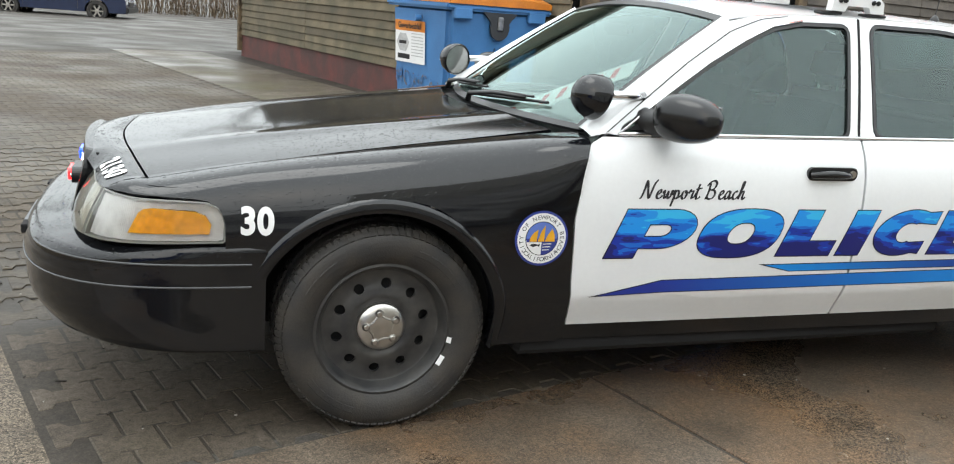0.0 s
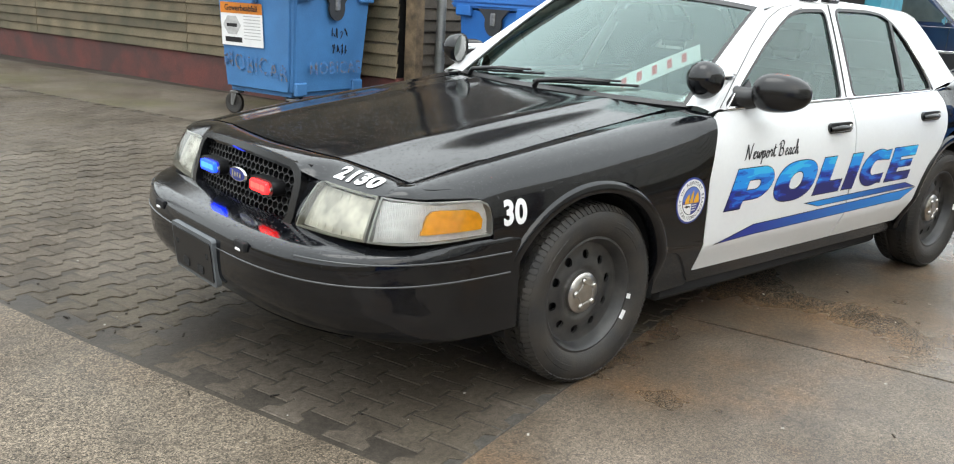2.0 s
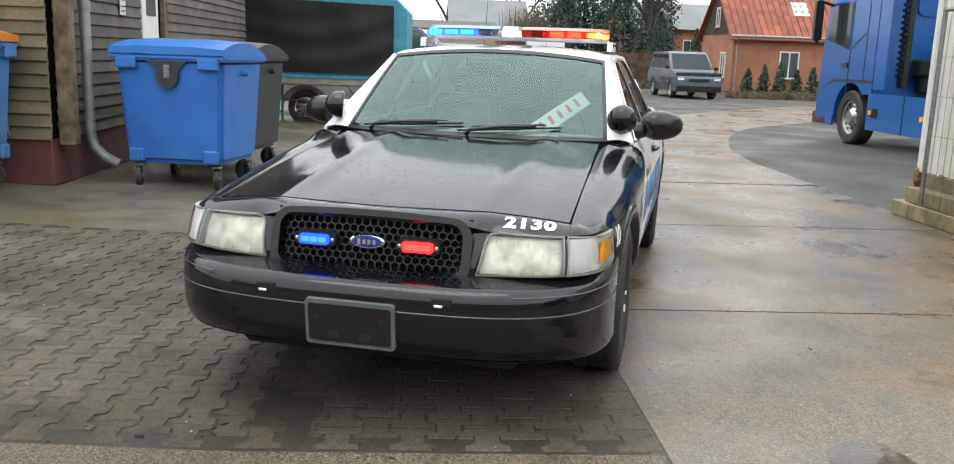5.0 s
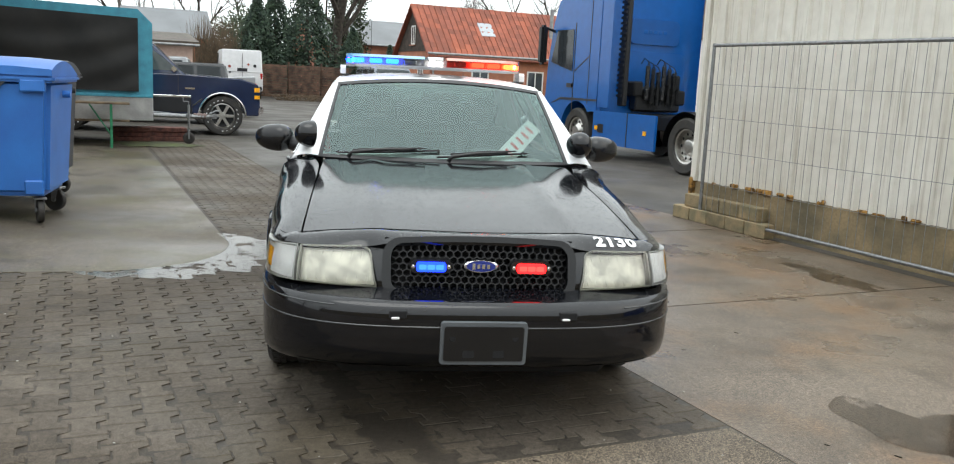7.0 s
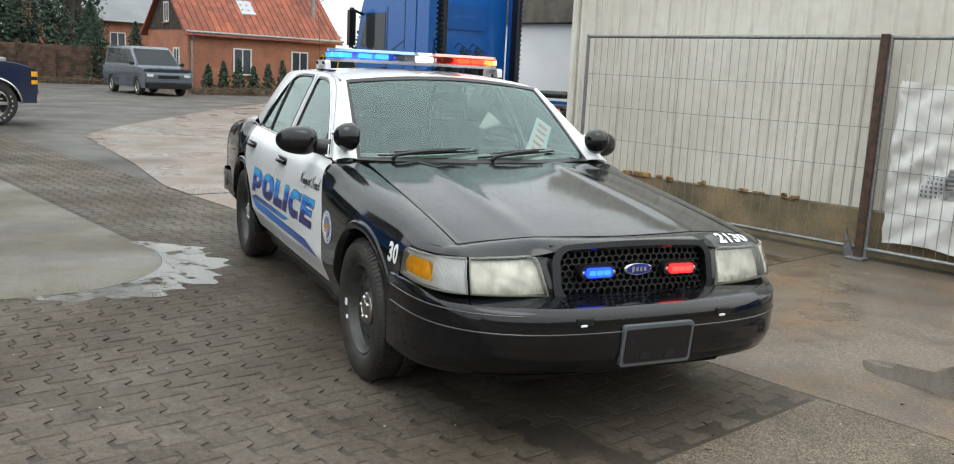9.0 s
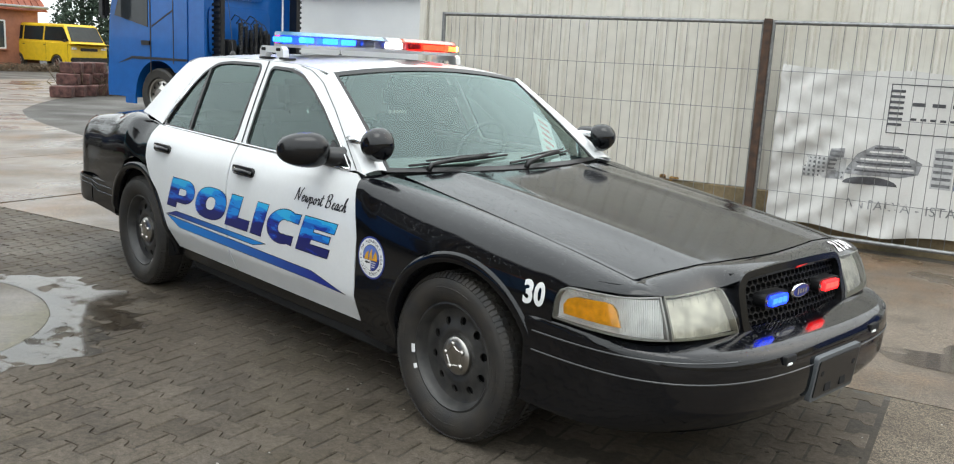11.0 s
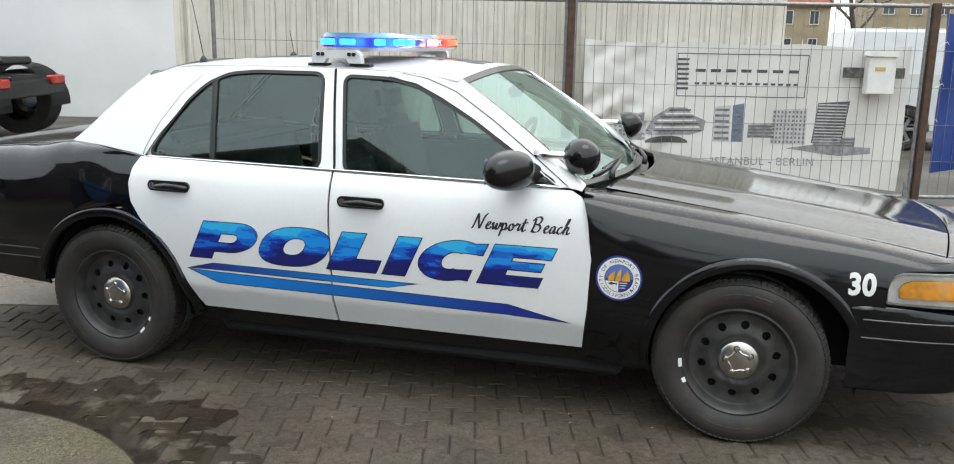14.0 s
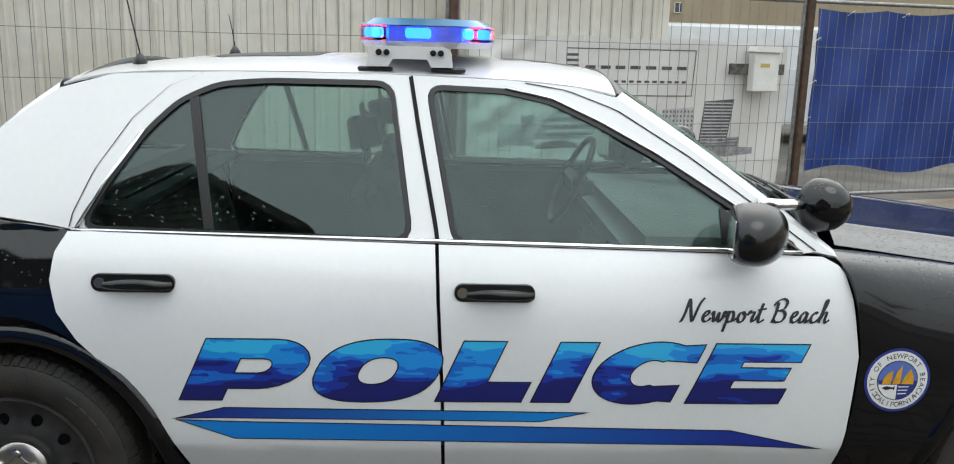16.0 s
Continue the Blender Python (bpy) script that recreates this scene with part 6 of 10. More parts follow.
    for a0, a1 in ((-26, -21), (-47, -38)):
        mark = bmesh.new()
        rows = [[mark.verts.new((r * math.cos(radians(a)), r * math.sin(radians(a)), 0.1)) for r in (0.222, 0.236)] for a in np.linspace(a0, a1, 5)]
        for p, q in zip(rows, rows[1:]):
            mark.faces.new((p[0], p[1], q[1], q[0]))
        for v in mark.verts:
            v.co.z = 0.099 if v.co.to_2d().length < 0.23 else 0.1065
        part("balance_weight", mark, WHITE_VINYL, parent, "white dab on the tyre bead")


def wheel(x, y, spin, side):
    m = Matrix.Translation((x, side * y, WHEEL_Z)) @ Matrix.Rotation(radians(-90 if side > 0 else 90), 4, "X") @ Matrix.Rotation(radians(spin), 4, "Z") @ Matrix.Diagonal((WHEEL_SIZE, WHEEL_SIZE, 1, 1))
    w = new("wheel")
    w.parent = car
    w.matrix_basis = m
    wheel_parts(w)
    w["label"] = "black steel wheel with a bright hub cap"
    return w


wheel(0.042, 0.803, 48, 1)
wheel(0.022, 0.803, 12.8, -1)
wheel(2.955, 0.828, 178, 1)
wheel(2.945, 0.828, 40, -1)

# door handles, mirrors, spotlights
# door white in a darker copy, for the shade in the finger dish
DISH_SHADE = mat("white_paint_shaded", (0.66, 0.67, 0.68), 0.3, var=0.03)
for sign, doors in ((1, (FRONT_DOORS[0], REAR_DOORS[0])), (-1, (FRONT_DOORS[1], REAR_DOORS[1]))):
    for d, x, z in zip(doors, (1.645, 2.595), (0.884, 0.898)):
        y = half_width(x) - tuck(z)
        f = flank if sign > 0 else (lambda a, b: (lambda p: (p[0], -p[1], p[2]))(flank(a, b)))
        # a bowed bar on a flat base, over a shallow dish pressed into the door
        drape("finger_dish", filled([rounded(x - 0.075, z - 0.058, x + 0.06, z - 0.01, 0.03)]), lambda a, b, g=f: Vector(g(a, b)) - Vector((0, sign * 0.006 * math.sin(math.pi * min(1, max(0, (b - z + 0.058) / 0.048))), 0)), DISH_SHADE, d, step=(0.02, 0.012), lift=0.0015, flip=sign < 0)
        bm = bmesh.new()
        prism(bm, rounded(x - 0.108, z - 0.024, x + 0.108, z + 0.024, 0.022), 0.012, Matrix(((1, 0, 0, 0), (0, 0, sign, sign * (y - 0.003)), (0, 1, 0, 0), (0, 0, 0, 1))))
        bmesh.ops.recalc_face_normals(bm, faces=bm.faces)
        h = part("door_handle", bm, BLACK_TRIM, d, "black pull handle")
        bm = bmesh.new()
        n = 14
        bar_way = [(x - 0.1 + 0.17 * i / n, sign * (y + 0.012 + 0.02 * math.sin(math.pi * min(1, i / n * 1.02)) ** 0.6), z - 0.004 + 0.006 * math.sin(math.pi * i / n)) for i in range(n + 1)]
        tube(bm, bar_way, [0.012 + 0.003 * math.sin(math.pi * i / n) for i in range(n + 1)], 8)
        part("grip", bm, BLACK_SATIN, h, smooth=True, angle=60)
        bm = bmesh.new()
        lathe(bm, [(0.0145, 0), (0.0135, 0.004), (0, 0.004)], 16, Matrix.Translation((x + 0.086, sign * (y + 0.009), z)) @ Matrix.Rotation(radians(-90 * sign), 4, "X"))
        part("lock", bm, HUBCAP, h)
    # mirror: rounded shell on a stalk
    bm = bmesh.new()
    bmesh.ops.create_uvsphere(bm, u_segments=28, v_segments=18, radius=1.0)
    for v in bm.verts:
        p = [math.copysign(abs(c) ** 0.84, c) for c in v.co]
        o = p[1] * sign
        v.co = Vector((p[0] * (0.085 - 0.022 * o) + 0.012 * o, p[1] * 0.116, p[2] * (0.079 - 0.012 * o)))
        if v.co.x > 0.055:
            v.co.x = 0.055
    bmesh.ops.transform(bm, matrix=Matrix.Translation((0.985, sign * 1.0, 1.068)) @ Matrix.Rotation(radians(-12 * sign), 4, "Z"), verts=bm.verts)
    mr = part("door_mirror", bm, BLACK_SATIN, car, "black door mirror beaded with rain", smooth=True, angle=50)
    bm = bmesh.new()
    tube(bm, [(0.92, sign * 0.82, 1.03), (0.94, sign * 0.87, 1.035), (0.965, sign * 0.92, 1.045)], [0.055, 0.046, 0.04], 12)
    part("stalk", bm, BLACK_TRIM, mr, smooth=True, angle=50)
    bm = bmesh.new()
    box(bm, (0.004, 0.16, 0.1), (0.0545, 0, 0), 0.0015, m=Matrix.Translation((0.985, sign * 1.0, 1.068)) @ Matrix.Rotation(radians(-12 * sign), 4, "Z"))
    part("mirror_glass", bm, CHROME, mr, "mirror glass")
    # spotlight at the foot of the pillar
    c = Vector((0.712, sign * 0.80, 1.115))
    aim = (0.35, -0.93, -0.1) if sign > 0 else (0.93, 0.1, -0.35)
    turn = Matrix.Translation(c) @ Vector(aim).to_track_quat("Z", "Y").to_matrix().to_4x4()
    bm = bmesh.new()
    lathe(bm, [(0, -0.062), (0.028, -0.058), (0.052, -0.042), (0.068, -0.016), (0.076, 0.016), (0.078, 0.034), (0.074, 0.042), (0.07, 0.04), (0.068, 0.034)], 32, turn)
    sp = part("spotlight", bm, BLACK_PAINT, car, "round black pillar spotlight", smooth=True, angle=50)
    bm = bmesh.new()
    lathe(bm, [(0.07, 0.035), (0.04, 0.043), (0, 0.046)], 32, turn)
    part("lens", bm, mat("spot_lens", (0.3, 0.3, 0.29), 0.12, metal=0.6, var=0.1), sp, "bright lamp glass", smooth=True)
    bm = bmesh.new()
    tube(bm, [c + Vector((0.03, 0, 0.0)), c + Vector((0.075, sign * 0.008, 0.003)), c + Vector((0.08, sign * 0.009, 0.003)), c + Vector((0.15, sign * 0.02, 0.004)), c + Vector((0.2, -sign * 0.0, 0.004))], [0.011, 0.011, 0.016, 0.016, 0.017], 12)
    part("arm", bm, CHROME, sp, "bright pivot arm", smooth=True)

# wipers
for y0, y1, x in ((0.55, -0.02, 0.605), (0.0, -0.54, 0.6)):
    w = new("wiper")
    w.parent = car
    base = SCREEN(y0 * 1.2, 0.0)
    p0 = Vector(SCREEN((y0 - 0.0) / 0.72, 0.02)) + Vector((-0.05, 0, 0.005))
    p1 = Vector(SCREEN((y0 * 0.35 + y1 * 0.65) / 0.72, 0.085)) + Vector((-0.012, 0, 0.02))
    bm = bmesh.new()
    tube(bm, [p0 + Vector((0, 0, -0.01)), p0 + Vector((0, -0.02, 0.02)), (p0 + p1) / 2 + Vector((-0.01, 0, 0.018)), p1], [0.014, 0.011, 0.008, 0.006], 8)
    part("arm", bm, BLACK_TRIM, w, smooth=True)
    bm = bmesh.new()
    b0 = [Vector(SCREEN((y0 + 0.06 + (y1 - y0) * i / 14) / 0.72, 0.03 + 0.07 * i / 14)) + Vector((-0.006, 0, 0.01)) for i in range(15)]
    tube(bm, b0, 0.006, 6)
    tube(bm, [b0[2] + Vector((-0.005, 0, 0.016)), b0[7] + Vector((-0.008, 0, 0.022)), b0[12] + Vector((-0.005, 0, 0.016))], 0.005, 6)
    part("blade", bm, BLACK_TRIM, w)
    w["label"] = "black windscreen wiper lying at the foot of the glass"

# light bar: end-rounded tray, lamps under coloured lids
LB_X = 1.86
bar = new("light_bar")
bar.parent = car
bar["label"] = "lit blue, white and red light bar on the roof"


def lb_outline(grow=0.0, y0=-0.6, y1=0.6):
    out = []
    for i in range(49):
        y = 0.6 - 1.2 * i / 48
        half = 0.212 * (1 - (abs(y) / 0.605) ** 6) ** 0.5
        out.append((half + grow, y))
    front = [(-h, y) for h, y in out]
    back = [(h, y) for h, y in out[::-1]]
    return [(LB_X + x - 0.03 * (1 - abs(y) / 0.6), y) for x, y in front + back if y0 - 1e-6 <= y <= y1 + 1e-6]


def bar_slice(bm, y0, y1, z0, z1, k0=1.0, k1=1.0):
    pts = lb_outline(0, y0, y1)
    cx = sum(p[0] for p in pts) / len(pts)
    cy = (y0 + y1) / 2
    lo = [bm.verts.new((cx + (x - cx) * k0, y, z0)) for x, y in pts]
    hi = [bm.verts.new((cx + (x - cx) * k1, cy + (y - cy) * (1 if k1 == 1 else 1), z1)) for x, y in pts]
    n = len(pts)
    bm.faces.new(lo[::-1]), bm.faces.new(hi)
    for i in range(n):
        bm.faces.new((lo[i], lo[(i + 1) % n], hi[(i + 1) % n], hi[i]))
    bmesh.ops.recalc_face_normals(bm, faces=bm.faces)
    return bm


part("tray", bar_slice(bmesh.new(), -0.6, 0.6, 1.515, 1.533, 0.92, 1.0), mat("bar_tray", (0.5, 0.5, 0.52), 0.35, metal=0.6, var=0.1), bar, "pale metal tray")
BAR_BLUE = glass("bar_blue", (0.25, 0.5, 1.0), 1.45)
BAR_RED = glass("bar_red", (1.0, 0.25, 0.22), 1.45)
BAR_CLEAR = glass("bar_clear", (0.8, 0.82, 0.84), 1.45)
for y0, y1, lid, words in ((0.06, 0.6, BAR_BLUE, "blue lens"), (-0.06, 0.06, BAR_CLEAR, "clear lens"), (-0.6, -0.06, BAR_RED, "red lens")):
    part("lens", bar_slice(bmesh.new(), y0, y1, 1.5335, 1.578, 1.0, 1.0), BAR_CLEAR if lid is not BAR_RED else BAR_RED, bar, words, smooth=True, angle=40)
    part("lid", bar_slice(bmesh.new(), y0, y1, 1.579, 1.598, 1.0, 0.86), mat(words.replace(" ", "_") + "_lid", {"blue lens": (0.14, 0.34, 0.55), "red lens": (0.6, 0.2, 0.14), "clear lens": (0.6, 0.62, 0.63)}[words], 0.12, var=0.05, coat=0.5), bar, words.split()[0] + " top", smooth=True, angle=40)
bm = bar_slice(bmesh.new(), -0.5, 0.5, 1.5335, 1.577, 0.62, 0.62)
part("inner_tray", bm, mat("bar_reflector", (0.62, 0.63, 0.66), 0.25, metal=0.7, var=0.1, scale=30), bar)
LED_B = glow("bar_led_blue", (0.01, 0.075, 1.0), 15.0)
LED_W = glow("bar_led_white", (1.0, 0.93, 0.85), 12.0)
LED_R = glow("bar_led_red", (1.0, 0.07, 0.03), 13.0)
LED_A = glow("bar_led_amber", (1.0, 0.5, 0.12), 7.0)
LED_OFF = mat("bar_led_dark", (0.25, 0.27, 0.3), 0.3, metal=0.4, var=0.2, scale=40)
lamps = [(0.52, LED_B), (0.40, LED_B), (0.29, LED_B), (0.17, LED_OFF), (0.0, LED_W), (-0.17, LED_OFF), (-0.29, LED_R), (-0.40, LED_R), (-0.52, LED_A)]
for y, mt in lamps:
    for s in (-1, 1):
        half = 0.212 * (1 - (abs(y) / 0.605) ** 6) ** 0.5 - 0.03
        bm = bmesh.new()
        box(bm, (0.03, 0.085, 0.03), (LB_X + s * half - 0.03 * (1 - abs(y) / 0.6), y, 1.557), 0.006)
        part("lamp_module", bm, mt if (s < 0 or abs(y) > 0.25) else LED_OFF, bar)
for s, mt in ((1, LED_B), (-1, LED_A)):
    bm = bmesh.new()
    box(bm, (0.075, 0.028, 0.03), (LB_X + 0.01, s * 0.552, 1.557), 0.006)
    part("end_lamp", bm, mt, bar)
for s in (1, -1):
    bm = bmesh.new()
    foot = [(0.82 * a, b) for a, b in [(-0.15, 0.0), (-0.145, 0.04), (-0.12, 0.058), (0.12, 0.058), (0.145, 0.04), (0.15, 0.0), (0.075, 0.0), (0.06, 0.022), (-0.06, 0.022), (-0.075, 0.0)]]
    prism(bm, foot, 0.035, Matrix.Translation((LB_X + 0.03, s * 0.60 + (0.0 if s < 0 else 0.035), 1.462)) @ Matrix.Rotation(radians(90), 4, "X"))
    ft = part("foot", bm, WHITE_PAINT, bar, "white mounting foot")
    bm = bmesh.new()
    for dx in (-0.088, -0.066, 0.066, 0.088):
        lathe(bm, [(0.009, 0), (0.009, 0.006), (0, 0.008)], 10, Matrix.Translation((LB_X + 0.03 + dx, s * 0.635, 1.502)) @ Matrix.Rotation(radians(-90 * s), 4, "X"))
    part("bolt", bm, DARK, ft)["kind"] = "stuff"
    bm = bmesh.new()
    box(bm, (0.1, 0.05, 0.012), (LB_X - 0.08, s * 0.6, 1.455), 0.004)
    box(bm, (0.1, 0.05, 0.012), (LB_X + 0.13, s * 0.6, 1.455), 0.004)
    part("pad", bm, BLACK_TRIM, ft)["kind"] = "stuff"

# roof number as dark strokes, antennas
bm = lettering("30", 0.34, 0.012, 1.0)
bmesh.ops.transform(bm, matrix=Matrix.Translation((1.46, 0, 0)) @ Matrix.Rotation(radians(-90), 4, "Z"), verts=bm.verts)
drape("roof_number", bm, roof, INK, car, "black roof number", step=(0.08, 0.08), lift=0.002)
bm = filled([rounded(2.2, -0.28, 2.55, 0.28, 0.06)])
drape("roof_hatch_mark", bm, roof, INK, car, "black roof marking", step=(0.08, 0.08), lift=0.002)
for x, y, h, lean in ((2.72, 0.42, 0.5, 0.12), (2.6, -0.3, 0.12, 0.02)):
    z = roof(x, y)[2]
    bm = bmesh.new()
    lathe(bm, [(0.022, 0), (0.02, 0.012), (0.008, 0.03), (0, 0.032)], 16, Matrix.Translation((x, y, z)))
    a = part("antenna", bm, BLACK_TRIM, car, "thin whip antenna", smooth=True, angle=50)
    bm = bmesh.new()
    tube(bm, [(x, y, z + 0.03), (x + lean * 0.4, y, z + 0.03 + h * 0.5), (x + lean, y, z + 0.03 + h)], [0.0025, 0.002, 0.0012], 5)
    part("whip", bm, BLACK_TRIM, a)

# ---- lettering on the flanks ----
def camo():
    """Blue vinyl in flowing bands, from turquoise above to navy below."""
    m = mat("blue_vinyl", (0.01, 0.2, 0.6), 0.35, var=0.03)
    n, l = m.node_tree.nodes, m.node_tree.links
    geo, sep, no, add = n.new("ShaderNodeNewGeometry"), n.new("ShaderNodeSeparateXYZ"), n.new("ShaderNodeTexNoise"), n.new("ShaderNodeMath")
    mp = n.new("ShaderNodeMapping")
    mp.inputs["Scale"].default_value = (3.5, 3.5, 15.0)
    l.new(geo.outputs["Position"], mp.inputs["Vector"]), l.new(mp.outputs["Vector"], no.inputs["Vector"])
    no.inputs["Scale"].default_value, no.inputs["Detail"].default_value = 1.7, 2.5
    l.new(geo.outputs["Position"], sep.inputs["Vector"])
    mr = n.new("ShaderNodeMapRange")
    mr.inputs["From Min"].default_value, mr.inputs["From Max"].default_value = 0.57, 0.77
    mr.inputs["To Min"].default_value, mr.inputs["To Max"].default_value = -0.3, 0.3
    l.new(sep.outputs["Z"], mr.inputs["Value"])
    add.operation = "ADD"
    l.new(mr.outputs["Result"], add.inputs[0]), l.new(no.outputs["Fac"], add.inputs[1])
    cr = n.new("ShaderNodeValToRGB")
    cr.color_ramp.interpolation = "CONSTANT"
    e = cr.color_ramp.elements
    e[0].position, e[0].color = 0.0, (0.008, 0.012, 0.13, 1)
    e[1].position, e[1].color = 0.4, (0.008, 0.03, 0.3, 1)
    for p, c in ((0.49, (0.008, 0.12, 0.52, 1)), (0.58, (0.01, 0.24, 0.68, 1)), (0.72, (0.03, 0.4, 0.72, 1))):
        el = e.new(p)
        el.color = c
    l.new(add.outputs[0], cr.inputs["Fac"])
    l.new(cr.outputs["Color"], n["Principled BSDF"].inputs["Base Color"])
    return m


CAMO = camo()


def faded(name, stops):
    """Printed vinyl whose blue changes along the car."""
    m = mat(name, (0.01, 0.1, 0.5), 0.35, var=0.03)
    n, l = m.node_tree.nodes, m.node_tree.links
    geo, sep, mr, cr = n.new("ShaderNodeNewGeometry"), n.new("ShaderNodeSeparateXYZ"), n.new("ShaderNodeMapRange"), n.new("ShaderNodeValToRGB")
    mr.inputs["From Min"].default_value, mr.inputs["From Max"].default_value = 0.8, 2.48
    l.new(geo.outputs["Position"], sep.inputs["Vector"]), l.new(sep.outputs["X"], mr.inputs["Value"]), l.new(mr.outputs["Result"], cr.inputs["Fac"])
    e = cr.color_ramp.elements
    (e[0].position, e[0].color), (e[1].position, e[1].color) = stops
    l.new(cr.outputs["Color"], n["Principled BSDF"].inputs["Base Color"])
    return m


STRIPE = faded("stripe_blue", ((0.1, (0.012, 0.03, 0.26, 1)), (0.85, (0.004, 0.2, 0.62, 1))))
STRIPE2 = faded("stripe_navy", ((0.4, (0.004, 0.22, 0.64, 1)), (0.95, (0.012, 0.03, 0.24, 1))))


def blob(cx, cy, rx, ry, n=2.6, k=36):
    return [(cx + rx * math.copysign(abs(math.cos(2 * math.pi * i / k)) ** (2 / n), math.cos(2 * math.pi * i / k)), cy + ry * math.copysign(abs(math.sin(2 * math.pi * i / k)) ** (2 / n), math.sin(2 * math.pi * i / k))) for i in range(k)]


def police_letters():
    """Six wide slanted capitals, each a list of outlines one unit high, with the left edge at 0."""
    P = [[(0, 0), (0.62, 0), (0.62, 0.2), (1.05, 0.2)] + arc(1.05, 0.6, 0.62, -90, 90, 12, ry=0.4)[1:] + [(0, 1.0)], [(0.62, 0.44), (0.62, 0.70)] + arc(0.98, 0.57, 0.17, 90, -90, 8, ry=0.13)]
    O = [blob(0.92, 0.5, 0.92, 0.52, 2.5), blob(0.92, 0.5, 0.29, 0.235, 2.3)[::-1]]
    L = [[(0, 0), (1.27, 0), (1.27, 0.32), (0.62, 0.32), (0.62, 1.0), (0, 1.0)]]
    I = [[(0, 0), (0.62, 0), (0.62, 1.0), (0, 1.0)]]
    C = [[(1.66, 0.98)] + arc(0.9, 0.5, 0.9, 62, 298, 26, ry=0.52) + [(1.56, 0.02), (1.56, 0.29), (1.12, 0.27)] + arc(0.92, 0.5, 0.3, 298, 62, 16, ry=0.235) + [(1.12, 0.73), (1.66, 0.7)]]
    E = [[(0, 0), (1.62, 0), (1.62, 0.24), (0.62, 0.24), (0.62, 0.4), (1.5, 0.4), (1.5, 0.6), (0.62, 0.6), (0.62, 0.72), (1.62, 0.72), (1.62, 1.0), (0, 1.0)]]
    wide = lambda q, w0, w1: ([[(x * w1 / w0, y) for x, y in s] for s in q], w1)
    return [wide(P, 1.67, 1.78), wide(O, 1.84, 1.97), wide(L, 1.27, 1.39), (I, 0.62), wide(C, 1.66, 1.58), wide(E, 1.62, 1.55)]


# brush script: the pen's way for each letter, on a line 0 to 1 high, and how far the next one starts
PEN = {
    "N": (0.98, [[(0.0, -0.02), (0.1, 0.05), (0.2, 0.45), (0.27, 0.95), (0.33, 0.88), (0.45, 0.4), (0.58, 0.02), (0.66, 0.3), (0.78, 0.8), (0.95, 1.06)]]),
    "e": (0.42, [[(0.0, 0.16), (0.14, 0.22), (0.29, 0.36), (0.28, 0.47), (0.17, 0.46), (0.08, 0.28), (0.1, 0.07), (0.22, 0.0), (0.36, 0.08), (0.44, 0.18)]]),
    "w": (0.66, [[(0.02, 0.3), (0.1, 0.45), (0.13, 0.2), (0.17, 0.03), (0.27, 0.1), (0.36, 0.42), (0.36, 0.12), (0.43, 0.01), (0.54, 0.15), (0.6, 0.45), (0.7, 0.38)]]),
    "p": (0.55, [[(0.0, 0.2), (0.14, 0.48), (0.13, 0.2), (0.04, -0.45)], [(0.11, 0.25), (0.22, 0.46), (0.36, 0.4), (0.37, 0.15), (0.24, 0.0), (0.13, 0.06)], [(0.24, 0.0), (0.4, 0.05), (0.54, 0.18)]]),
    "o": (0.48, [[(0.26, 0.46), (0.12, 0.4), (0.05, 0.18), (0.14, 0.0), (0.29, 0.05), (0.36, 0.28), (0.27, 0.45), (0.3, 0.34), (0.5, 0.36)]]),
    "r": (0.4, [[(0.0, 0.3), (0.09, 0.5), (0.13, 0.42), (0.28, 0.44), (0.24, 0.2), (0.26, 0.03), (0.42, 0.14)]]),
    "t": (0.42, [[(0.0, 0.15), (0.12, 0.4), (0.22, 0.85)], [(0.22, 0.85), (0.13, 0.3), (0.15, 0.03), (0.25, 0.01), (0.4, 0.14)], [(0.02, 0.55), (0.2, 0.57), (0.42, 0.62)]]),
    "B": (0.86, [[(0.2, 0.9), (0.16, 0.4), (0.06, -0.02)], [(0.0, 0.75), (0.2, 0.98), (0.45, 1.04), (0.6, 0.88), (0.5, 0.62), (0.25, 0.52)], [(0.25, 0.52), (0.5, 0.5), (0.62, 0.3), (0.5, 0.06), (0.25, 0.0), (0.12, 0.1)]]),
    "a": (0.5, [[(0.34, 0.4), (0.22, 0.47), (0.08, 0.3), (0.06, 0.06), (0.18, 0.02), (0.3, 0.22), (0.36, 0.44), (0.33, 0.14), (0.37, 0.01), (0.5, 0.14)]]),
    "c": (0.42, [[(0.32, 0.4), (0.24, 0.47), (0.1, 0.32), (0.07, 0.1), (0.18, 0.0), (0.32, 0.06), (0.44, 0.2)]]),
    "h": (0.55, [[(0.0, 0.15), (0.16, 0.5), (0.28, 0.95), (0.2, 0.98), (0.13, 0.55), (0.05, 0.0)], [(0.06, 0.08), (0.2, 0.42), (0.33, 0.44), (0.3, 0.15), (0.36, 0.0), (0.52, 0.14)]]),
    " ": (0.3, []),
}


